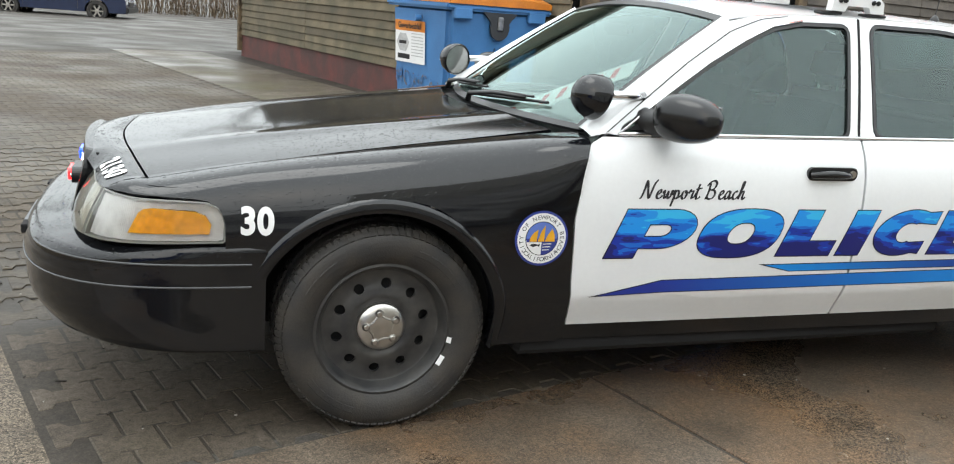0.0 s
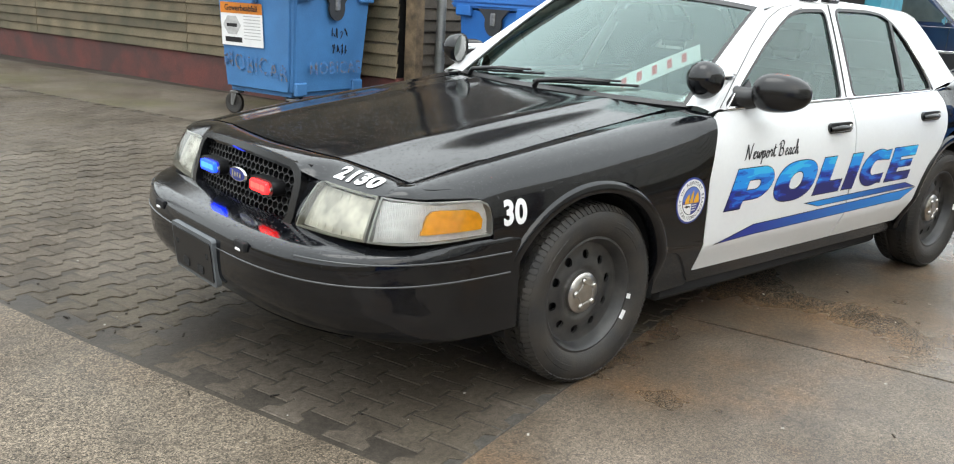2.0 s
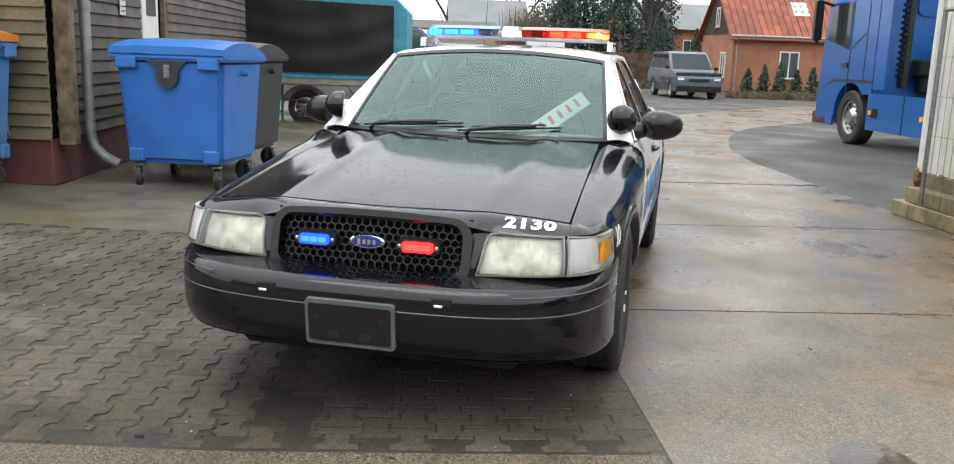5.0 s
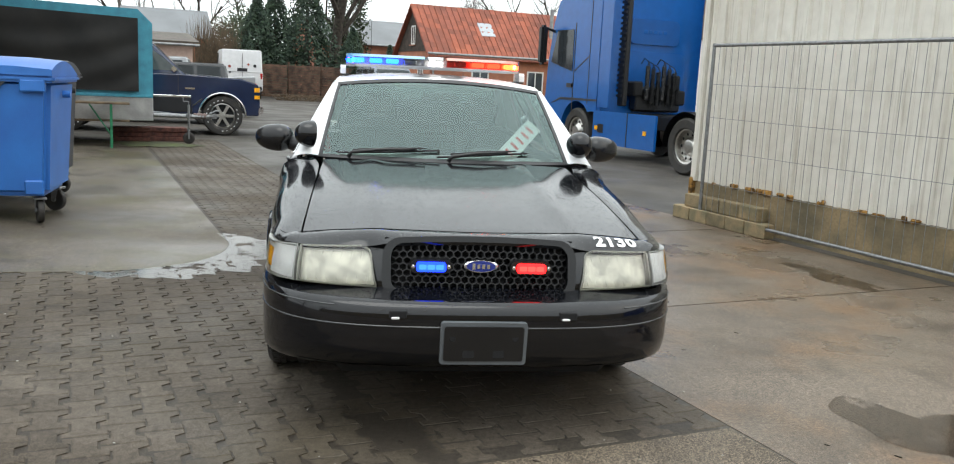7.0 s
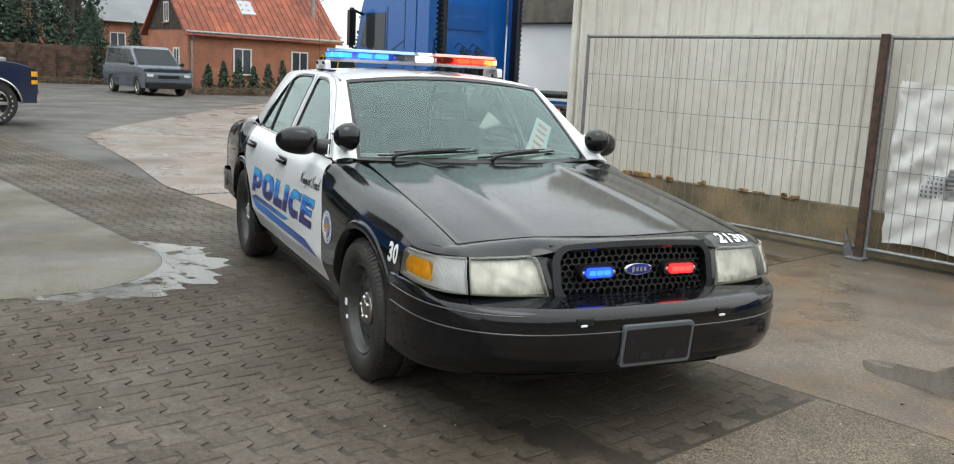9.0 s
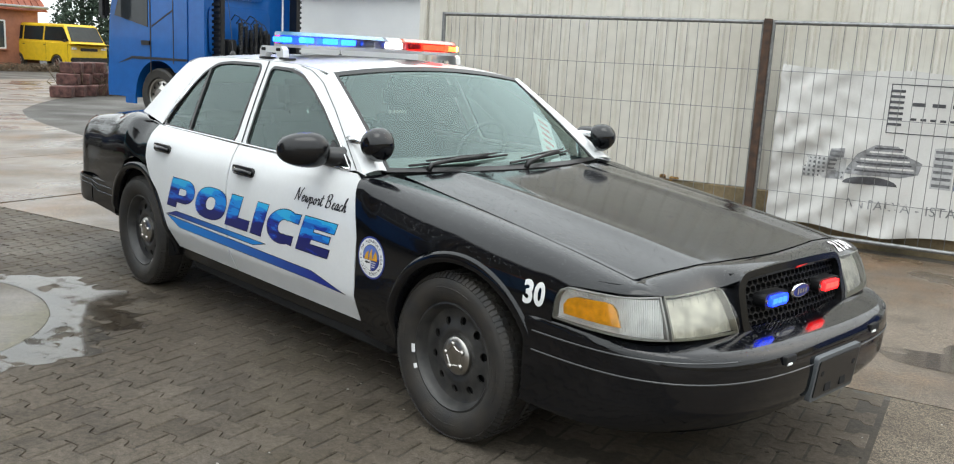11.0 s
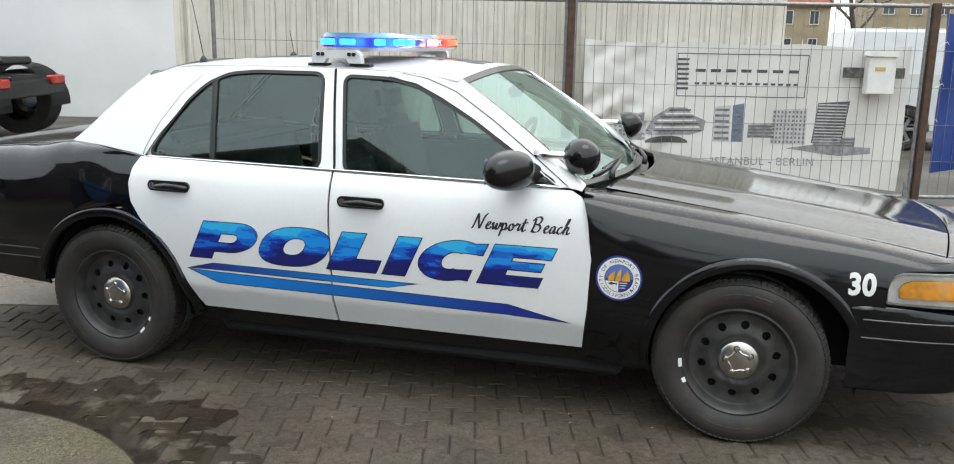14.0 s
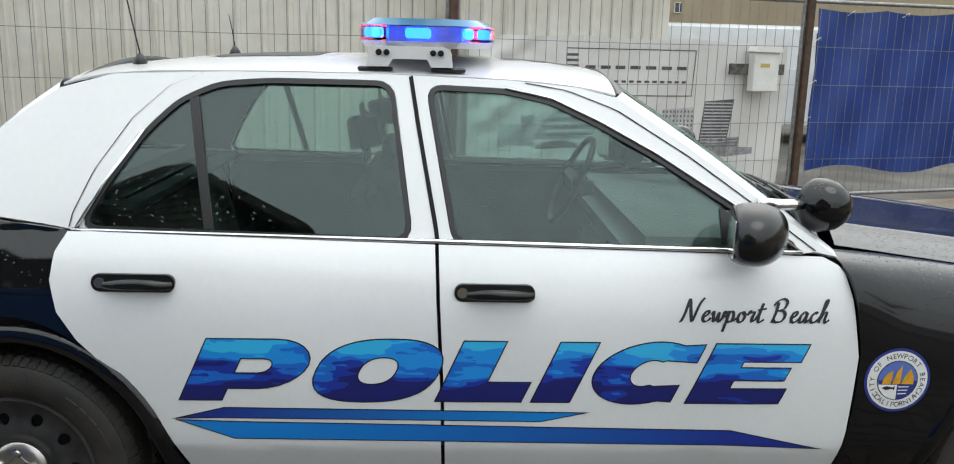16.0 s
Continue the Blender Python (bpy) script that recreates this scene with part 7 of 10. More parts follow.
def brush_words(text, size, slant=0.22, nib=0.11):
    """Handwriting with a flat brush: broad where the pen goes down, thin where it goes up and across."""
    bm, x0 = bmesh.new(), 0.0
    edge = Vector((math.cos(radians(25)), math.sin(radians(25))))
    for ch in text:
        step, strokes = PEN[ch]
        for way in strokes:
            if len(way) < 3:
                continue
            line, last = [], len(way) - 1
            for i in range(last):
                p0, p1, p2, p3 = (Vector(way[max(0, min(last, i + d))]) for d in (-1, 0, 1, 2))
                for k in range(6):
                    t = k / 6
                    line.append(0.5 * (2 * p1 + (p2 - p0) * t + (2 * p0 - 5 * p1 + 4 * p2 - p3) * t * t + (3 * p1 - p0 - 3 * p2 + p3) * t ** 3))
            line.append(Vector(way[-1]))
            rows = []
            for i, p in enumerate(line):
                d = (line[min(i + 1, len(line) - 1)] - line[max(i - 1, 0)]).normalized()
                side = Vector((-d.y, d.x))
                half = nib * (0.28 + 0.4 * abs(side.dot(edge)))
                rows.append([bm.verts.new(((x0 + q.x + slant * q.y) * size, q.y * size, 0)) for q in (p - side * half, p + side * half)])
            for a, b in zip(rows, rows[1:]):
                f = bm.faces.new((a[0], b[0], b[1], a[1]))
        x0 += step
    return bm


def flank_art(sign, make, name, mt, lift, label=""):
    """Flat art given along the car (a from tail to nose on the right flank, from nose to tail on the left) and in height."""
    bm = make()
    f = (lambda a, h: flank(2.48 - a, h)) if sign > 0 else (lambda a, h: (lambda p: (p[0], -p[1], p[2]))(flank(0.755 + a, h)))
    return drape(name, bm, f, mt, car, label, step=(0.1, 0.05), lift=lift, flip=False)


for sign in (1, -1):
    gaps, x = 0.18, 0.0
    letters = police_letters()
    total = sum(w for _, w in letters) + gaps * 5
    hgt = 0.168
    k = (2.48 - 0.80 - 0.055) / total
    base = 0.585
    for shapes, w in letters:
        put = [[(x * k + 0.0 + px * k + 0.075 * py, base + hgt * py) for px, py in s] for s in shapes]
        flank_art(sign, lambda p=put: filled(p, 0.0035), "letter_outline", INK, 0.0012)
        flank_art(sign, lambda p=put: filled(p), "letter", CAMO, 0.002)
        x += w + gaps
    up = [(0.0, 0.531), (0.115, 0.56), (1.08, 0.551), (0.97, 0.527), (0.1, 0.533)]
    lo = [(0.0, 0.523), (0.14, 0.472), (1.5, 0.458), (1.74, 0.448), (1.5, 0.5), (0.14, 0.519)]
    if sign < 0:
        up = [(1.725 - a, b) for a, b in up]
        lo = [(1.735 - a, b) for a, b in lo]
    for pts, mt in ((up, STRIPE2), (lo, STRIPE)):
        flank_art(sign, lambda p=pts: filled([p], 0.003), "stripe_outline", INK, 0.0012)
        flank_art(sign, lambda p=pts: filled([p]), "stripe", mt, 0.002, "blue vinyl stripe")

    def script():
        bm = brush_words("Newport Beach", 0.0595)
        a0, z0 = (2.48 - 1.145, 0.815) if sign > 0 else (0.112, 0.791)
        bmesh.ops.transform(bm, matrix=Matrix.Translation((a0, z0, 0)), verts=bm.verts)
        return bm

    flank_art(sign, script, "script", INK, 0.0015, "black slanted script")

    # round seal and fleet numbers on the fender
    cx, cz = 0.525, 0.655
    side = lambda a, h, s=sign: (lambda p: (p[0], s * p[1], p[2]))(fender(cx - s * a, fender_s(cx - s * a, cz + h)))
    seal = drape("seal", filled([arc(0, 0, 0.093, 0, 354, 59)]), side, PLAIN_BLUE, car, "round blue and white seal with gold sails", step=(0.05, 0.05), lift=0.0012)
    drape("seal_ring", filled([arc(0, 0, 0.085, 0, 354, 59)]), side, WHITE_VINYL, seal, step=(0.05, 0.05), lift=0.002)
    drape("seal_line", filled([arc(0, 0, 0.0575, 0, 354, 59)]), side, INK, seal, step=(0.05, 0.05), lift=0.0026)
    drape("seal_field", filled([arc(0, 0, 0.055, 0, 354, 59)]), side, mat("seal_sky", (0.1, 0.17, 0.5), 0.4, var=0.05), seal, step=(0.05, 0.05), lift=0.0032)
    low = [p for p in arc(0, 0, 0.055, 180, 360, 30)]
    drape("seal_sea", filled([low]), side, PLAIN_BLUE, seal, step=(0.05, 0.05), lift=0.0038)
    drape("seal_panel", filled([[p for p in arc(0, 0, 0.055, 180, 270, 16)] + [(0, -0.012), (-0.053, -0.012)]]), side, WHITE_VINYL, seal, step=(0.05, 0.05), lift=0.0043)
    drape("seal_fish", filled([[(-0.043, -0.022), (-0.03, -0.016), (-0.012, -0.02), (-0.006, -0.016), (-0.007, -0.028), (-0.014, -0.024), (-0.03, -0.028)]]), side, INK, seal, step=(0.05, 0.05), lift=0.0048)
    for hh in (-0.02, -0.03, -0.04):
        drape("seal_wave", filled([[(0.004, hh), (0.04 + hh * 0.3, hh + 0.001), (0.04 + hh * 0.3, hh + 0.004), (0.004, hh + 0.003)]]), side, WHITE_VINYL, seal, step=(0.05, 0.05), lift=0.0043)
    for pts in ([(-0.044, -0.01), (-0.018, -0.01), (-0.015, 0.03), (-0.03, 0.02), (-0.04, 0.006)], [(-0.015, -0.01), (0.008, -0.01), (0.009, 0.045), (-0.004, 0.025)], [(0.01, -0.01), (0.045, -0.01), (0.044, 0.012), (0.034, 0.034), (0.02, 0.014)]):
        drape("seal_sail", filled([pts]), side, GOLD, seal, step=(0.05, 0.05), lift=0.0048)
    for text, a_mid, r, spread, flip_t in (("CITY OF NEWPORT BEACH", 90, 0.0705, 250, 1), ("CALIFORNIA", 270, 0.0715, 95, -1)):
        n = len(text)
        for i, ch in enumerate(text):
            if ch == " ":
                continue
            a = a_mid + flip_t * (spread / 2 - spread * i / (n - 1))
            bm = lettering(ch, 0.0205, 0.0001)
            bmesh.ops.transform(bm, matrix=Matrix.Translation((r * math.cos(radians(a)), r * math.sin(radians(a)), 0)) @ Matrix.Rotation(radians(a - 90 * flip_t), 4, "Z"), verts=bm.verts)
            drape("seal_letter", bm, side, INK, seal, step=None, lift=0.0026)
    nx, nz = -0.378, 0.698
    num = lambda a, h, s=sign: (lambda p: (p[0], s * p[1], p[2]))(fender(nx - s * a, fender_s(nx - s * a, nz + h)))
    bm = lettering("30", 0.112, 0.0045, 1.05)
    bmesh.ops.transform(bm, matrix=Matrix.Diagonal((0.86, 1, 1, 1)), verts=bm.verts)
    drape("fender_number", bm, num, WHITE_VINYL, car, "white fleet number", step=(0.03, 0.03), lift=0.0015)
bm = lettering("2130", 0.088, 0.0038, 1.1)
bmesh.ops.transform(bm, matrix=Matrix.Diagonal((1.0, 1, 1, 1)), verts=bm.verts)
drape("nose_number", bm, lambda a, h: nose_top((-0.59 - a) / 0.735, 0.61 - h / 0.135), WHITE_VINYL, car, "white fleet number", step=(0.02, 0.015), lift=0.003)

# paper plate lying behind the windscreen, its figures as plain bars
sticker = drape("windscreen_paper", filled([[(-0.27, -0.055), (0.27, -0.055), (0.27, 0.055), (-0.27, 0.055)]]), lambda a, h: SCREEN(-0.6 - (a * 0.62 - h * 0.55) / 0.72, 0.24 + (a * 0.62 + h * 0.8) / 0.62), PAPER, car, "white paper plate behind the windscreen", step=(0.05, 0.05), lift=-0.02)
for i, w in enumerate((0.04, 0.0, 0.04, 0.04, 0.04, 0.04, 0.04)):
    if w:
        a0 = -0.24 + 0.07 * i
        drape("paper_bar", filled([[(a0, -0.03), (a0 + 0.6 * w, -0.03), (a0 + 0.6 * w, 0.03), (a0, 0.03)]]), lambda a, h: SCREEN(-0.6 - (a * 0.62 - h * 0.55) / 0.72, 0.24 + (a * 0.62 + h * 0.8) / 0.62), RED_DECAL, sticker, step=None, lift=-0.017)

# ---- inside: dashboard, wheel, seats, shelf ----
bm = bmesh.new()
box(bm, (0.5, 1.36, 0.14), (0.98, 0, 0.91), 0.05, seg=3)
box(bm, (0.3, 0.4, 0.4), (1.1, 0, 0.68), 0.04, seg=2)
part("dashboard", bm, DASH, car, "grey dashboard", smooth=True, angle=50)
sw = part("steering_wheel", lathe(bmesh.new(), [(0.185 + 0.013 * math.cos(radians(30 * i)), 0.013 * math.sin(radians(30 * i))) for i in range(13)], 36, Matrix.Translation((1.27, -0.37, 0.99)) @ Matrix.Rotation(radians(65), 4, "Y")), BLACK_TRIM, car, smooth=True)
bm = bmesh.new()
box(bm, (0.05, 0.3, 0.09), (1.26, -0.37, 0.98), 0.02)
tube(bm, [(1.26, -0.37, 0.98), (1.0, -0.37, 0.88)], 0.035, 10)
part("steering_column", bm, BLACK_TRIM, sw)


def seat(x, y, w, name, back=0.62):
    s = new(name)
    s.parent = car
    bm = bmesh.new()
    box(bm, (0.52, w, 0.18), (x, y, 0.52), 0.06, seg=3)
    part("cushion", bm, INTERIOR, s, smooth=True, angle=50)
    bm = bmesh.new()
    box(bm, (0.15, w * 0.94, back), (0, 0, back / 2), 0.06, seg=3, m=Matrix.Translation((x + 0.25, y, 0.56)) @ Matrix.Rotation(radians(14), 4, "Y"))
    part("backrest", bm, INTERIOR, s, smooth=True, angle=50)
    return s


for y in (-0.37, 0.37):
    s = seat(1.62, y, 0.52, "front_seat", 0.6)
    bm = bmesh.new()
    box(bm, (0.09, 0.26, 0.18), (0, 0, 0), 0.045, seg=3, m=Matrix.Translation((2.04, y, 1.25)) @ Matrix.Rotation(radians(8), 4, "Y"))
    part("headrest", bm, INTERIOR, s, smooth=True, angle=50)
    bm = bmesh.new()
    for d in (-0.06, 0.06):
        tube(bm, [(2.02, y + d, 1.1), (2.04, y + d, 1.2)], 0.006, 6)
    part("headrest_post", bm, CHROME, s)["kind"] = "stuff"
seat(2.45, 0, 1.3, "rear_bench", 0.55)
bm = bmesh.new()
box(bm, (0.55, 1.3, 0.03), (2.95, 0, 1.03), 0.01)
part("parcel_shelf", bm, INTERIOR, car)
bm = bmesh.new()
box(bm, (1.3, 1.14, 0.02), (2.07, 0, 1.405), 0.008)
part("headlining", bm, mat("headlining", (0.55, 0.55, 0.53), 0.9, var=0.1), car)
bm = bmesh.new()
box(bm, (0.03, 0.24, 0.065), (1.2, 0.0, 1.33), 0.015, seg=2)
part("inner_mirror", bm, BLACK_TRIM, car)
for sign in (1, -1):
    bm = bmesh.new()
    box(bm, (2.0, 0.05, 0.6), (1.75, sign * 0.80, 0.68), 0.02)
    part("door_card", bm, INTERIOR, car)

# ---- rain drops standing on paint and glass ----
WATER_DARK = mat("drop_on_paint", (0.012, 0.013, 0.015), 0.05, var=0.02, spec=0.6)
WATER_GLASS = glass("drop_on_glass", (0.5, 0.55, 0.55), 1.4)


def rain(surf, spots, mt, small=0.0014, big=0.0032, seed=1):
    """Low domes of water at the given spots of a surface; they count as one scatter."""
    r = random.Random(seed)
    verts, faces = [], []
    e = 1e-3
    for a, b in spots:
        p = Vector(surf(a, b))
        n = (Vector(surf(a + e, b)) - Vector(surf(a - e, b))).cross(Vector(surf(a, b + e)) - Vector(surf(a, b - e)))
        if n.length < 1e-12:
            continue
        n.normalize()
        if n.dot(p - Vector((1.4, 0.0, 0.5))) < 0:
            n = -n
        q = r.uniform(0, 1) ** 2.2 * (big - small) + small
        t = n.orthogonal().normalized()
        w = n.cross(t)
        k = len(verts)
        for rad, h in ((q, 0.0004), (q * 0.72, q * 0.28)):
            for i in range(6):
                c = math.pi * i / 3
                verts.append(p + n * h + (t * math.cos(c) + w * math.sin(c)) * rad)
        verts.append(p + n * q * 0.4)
        for i in range(6):
            j = (i + 1) % 6
            faces += [(k + i, k + j, k + 6 + j, k + 6 + i), (k + 6 + i, k + 6 + j, k + 12)]
    me = bpy.data.meshes.new("rain_drop")
    me.from_pydata([tuple(v) for v in verts], [], faces)
    me.materials.append(mt)
    me.polygons.foreach_set("use_smooth", [True] * len(me.polygons))
    ob = new("rain_drop", me)
    ob.parent = car
    ob["kind"], ob["label"] = "stuff", "scattered rain drops"
    return ob


rr = random.Random(21)
for sign in (1, -1):
    flipped = lambda f, s=sign: (lambda a, b: (lambda p: (p[0], s * p[1], p[2]))(f(a, b)))
    rain(flipped(fender), [(rr.uniform(-0.66, 0.64), 1.065 - 0.24 * rr.random() ** 1.3) for _ in range(800)], WATER_DARK, 0.0012, 0.0028, seed=2)
    rain(flipped(quarter), [(rr.uniform(2.95, 3.95), rr.uniform(0.86, 1.14)) for _ in range(350)], WATER_DARK, seed=3)
    spots = []
    while len(spots) < 330:
        x, z = rr.uniform(0.95, 2.7), rr.uniform(1.03, 1.39)
        if (1.0 + (z - 1.03) * 1.15 < x < 1.73) or (1.93 < x < 2.68 - (z - 1.03) * 0.62):
            spots.append((x, z))
    rain(flipped(side_glass), spots, WATER_GLASS, 0.0008, 0.0018, seed=4)
rain(bonnet, [(rr.uniform(-0.66, 0.5), math.copysign(0.7 - 0.42 * rr.random() ** 1.8, rr.random() - 0.5)) for _ in range(500)], WATER_DARK, 0.0012, 0.0028, seed=5)
rain(nose_top, [(rr.uniform(-0.97, 0.97), rr.uniform(0.08, 0.95)) for _ in range(420)], WATER_DARK, seed=6)
rain(bumper, [(rr.uniform(-0.95, 0.95), rr.uniform(0.87, 0.97)) for _ in range(600)], WATER_DARK, seed=7)

# ---- waste bins ----
BIN_BLUE = mat("blue_plastic", (0.03, 0.16, 0.5), 0.4, var=0.08, scale=2.5, fine=120, bump=0.15, color2=(0.025, 0.12, 0.4))
BIN_FADED = mat("faded_blue_plastic", (0.055, 0.19, 0.43), 0.5, var=0.12, scale=3, fine=90, bump=0.2, color2=(0.045, 0.15, 0.34))
BIN_GREY = mat("dark_grey_plastic", (0.03, 0.032, 0.035), 0.5, var=0.12, scale=4, bump=0.15)
ORANGE = mat("orange_plastic", (0.62, 0.2, 0.02), 0.45, var=0.1)


def castor(parent, x, y, turn):
    c = new("castor")
    c.parent = parent
    c.matrix_basis = pose(x, y, 0, 0, 0, turn)
    bm = bmesh.new()
    lathe(bm, [(0.0, -0.022), (0.05, -0.022), (0.055, -0.026), (0.092, -0.026), (0.1, -0.018), (0.1, 0.018), (0.092, 0.026), (0.055, 0.026), (0.05, 0.022), (0, 0.022)], 28, Matrix.Translation((0.03, 0, 0.1)) @ Matrix.Rotation(radians(90), 4, "X"))
    part("tyre", bm, RUBBER, c, smooth=True, angle=40)
    bm = bmesh.new()
    for s in (-1, 1):
        prism(bm, [(-0.02, 0.2), (0.045, 0.2), (0.05, 0.1), (0.035, 0.08), (0.015, 0.09)], 0.006, Matrix.Translation((0, s * 0.036 + 0.003, 0)) @ Matrix.Rotation(radians(90), 4, "X"))
    box(bm, (0.1, 0.1, 0.02), (0, 0, 0.205), 0.004)
    lathe(bm, [(0.0, -0.04), (0.02, -0.04), (0.02, 0.04), (0, 0.04)], 12, Matrix.Translation((0.03, 0, 0.1)) @ Matrix.Rotation(radians(90), 4, "X"))
    part("fork", bm, GALV, c)


def waste_bin(at, body_mt, lid_mt, label, depth=1.0, width=1.3, label_side=False, lid_open=False):
    """A four-wheeled container: tapered tub with a rolled rim, domed lid, lifting pockets and a lock plate on its front (-x)."""
    b = thing("waste_container", label, "bin", group="waste containers", at=at)
    bm = bmesh.new()
    box(bm, (depth, width, 0.95), (0, 0, 0.7), 0.05, taper=(0.86, 0.9), seg=3)
    part("tub", bm, body_mt, b, smooth=True, angle=40)
    bm = bmesh.new()
    box(bm, (depth + 0.09, width + 0.09, 0.06), (0, 0, 1.175), 0.02, seg=2)
    part("rim", bm, body_mt, b, smooth=True, angle=40)
    bm = bmesh.new()
    n = 14
    rows = []
    for i in range(n + 1):
        x = -depth / 2 - 0.05 + (depth + 0.12) * i / n
        z = 1.21 + 0.13 * math.sin(math.pi * min(1, 0.12 + i / n * 0.9)) ** 0.8
        rows.append([bm.verts.new((x, y * (width / 2 + 0.03), z - 0.02 * abs(y) ** 6)) for y in (-1, -0.96, -0.5, 0, 0.5, 0.96, 1)])
    edge = []
    for p, q in zip(rows, rows[1:]):
        for k in range(6):
            bm.faces.new((p[k], q[k], q[k + 1], p[k + 1]))
    out = bmesh.ops.extrude_face_region(bm, geom=bm.faces[:])
    for v in [g for g in out["geom"] if isinstance(g, bmesh.types.BMVert)]:
        v.co.z = 1.2
    bmesh.ops.recalc_face_normals(bm, faces=bm.faces)
    part("lid", bm, lid_mt, b, smooth=True, angle=40)
    for s in (-1, 1):
        bm = bmesh.new()
        box(bm, (0.06, 0.2, 0.1), (-depth / 2 - 0.02, s * (width / 2 - 0.13), 1.12), 0.012)
        part("pocket", bm, body_mt, b)
        bm = bmesh.new()
        box(bm, (0.05, 0.15, 0.12), (-depth / 2 * 0.88, s * (width / 2 - 0.16), 0.3), 0.012)
        part("corner_rib", bm, body_mt, b)
        bm = bmesh.new()
        tube(bm, [(-0.05, s * (width / 2 + 0.01), 1.05), (-0.05, s * (width / 2 + 0.075), 1.05)], 0.03, 14)
        part("trunnion", bm, body_mt, b, smooth=True, angle=50)
        bm = bmesh.new()
        tube(bm, [(depth / 2 + 0.02, s * width * 0.35, 1.15), (depth / 2 + 0.06, s * width * 0.35, 1.26)], 0.022, 10)
        part("hinge", bm, body_mt, b)
    bm = bmesh.new()
    sh = [(-0.2, 0.1), (0.2, 0.1), (0.13, 0.04)] + arc(0, -0.03, 0.11, 20, -200, 14) + [(-0.13, 0.04)]
    prism(bm, sh, 0.02, Matrix.Translation((-depth / 2 - 0.012, 0, 1.045)) @ Matrix.Rotation(radians(-90), 4, "Z") @ Matrix.Rotation(radians(90), 4, "X"))
    lk = part("lock_plate", bm, BIN_GREY, b, "black lock plate")
    bm = bmesh.new()
    box(bm, (0.03, 0.06, 0.12), (-depth / 2 - 0.035, 0, 1.05), 0.01)
    part("latch", bm, GALV, lk)
    b.scale = (1, 1, 1.06)
    for x, y, t in ((-depth * 0.36, -width * 0.37, 20), (-depth * 0.36, width * 0.37, -160), (depth * 0.36, -width * 0.37, 70), (depth * 0.36, width * 0.37, 10)):
        castor(b, x, y, t)
    return b


waste_bin(Matrix.Translation((3.98, 3.66, rise(5, 2.4) - 0.01)) @ Matrix.Rotation(radians(6), 4, "Z"), BIN_BLUE, BIN_BLUE, "clean blue plastic waste container on castors beside the shed", 1.0, 1.06)
waste_bin(Matrix.Translation((5.2, 4.0, rise(6, 2.4) - 0.01)) @ Matrix.Rotation(radians(6), 4, "Z"), BIN_GREY, BIN_GREY, "dark grey waste container behind the blue one", 0.95, 1.1)
BIN_A = Matrix.Translation((2.13, 5.06, rise(3.5, 4.2))) @ Matrix.Rotation(radians(16.5), 4, "Z")
bin_a = waste_bin(BIN_A @ Matrix.Rotation(radians(90), 4, "Z"), BIN_FADED, ORANGE, "faded blue waste container with an orange lid, scrawled on", 1.05, 1.12)


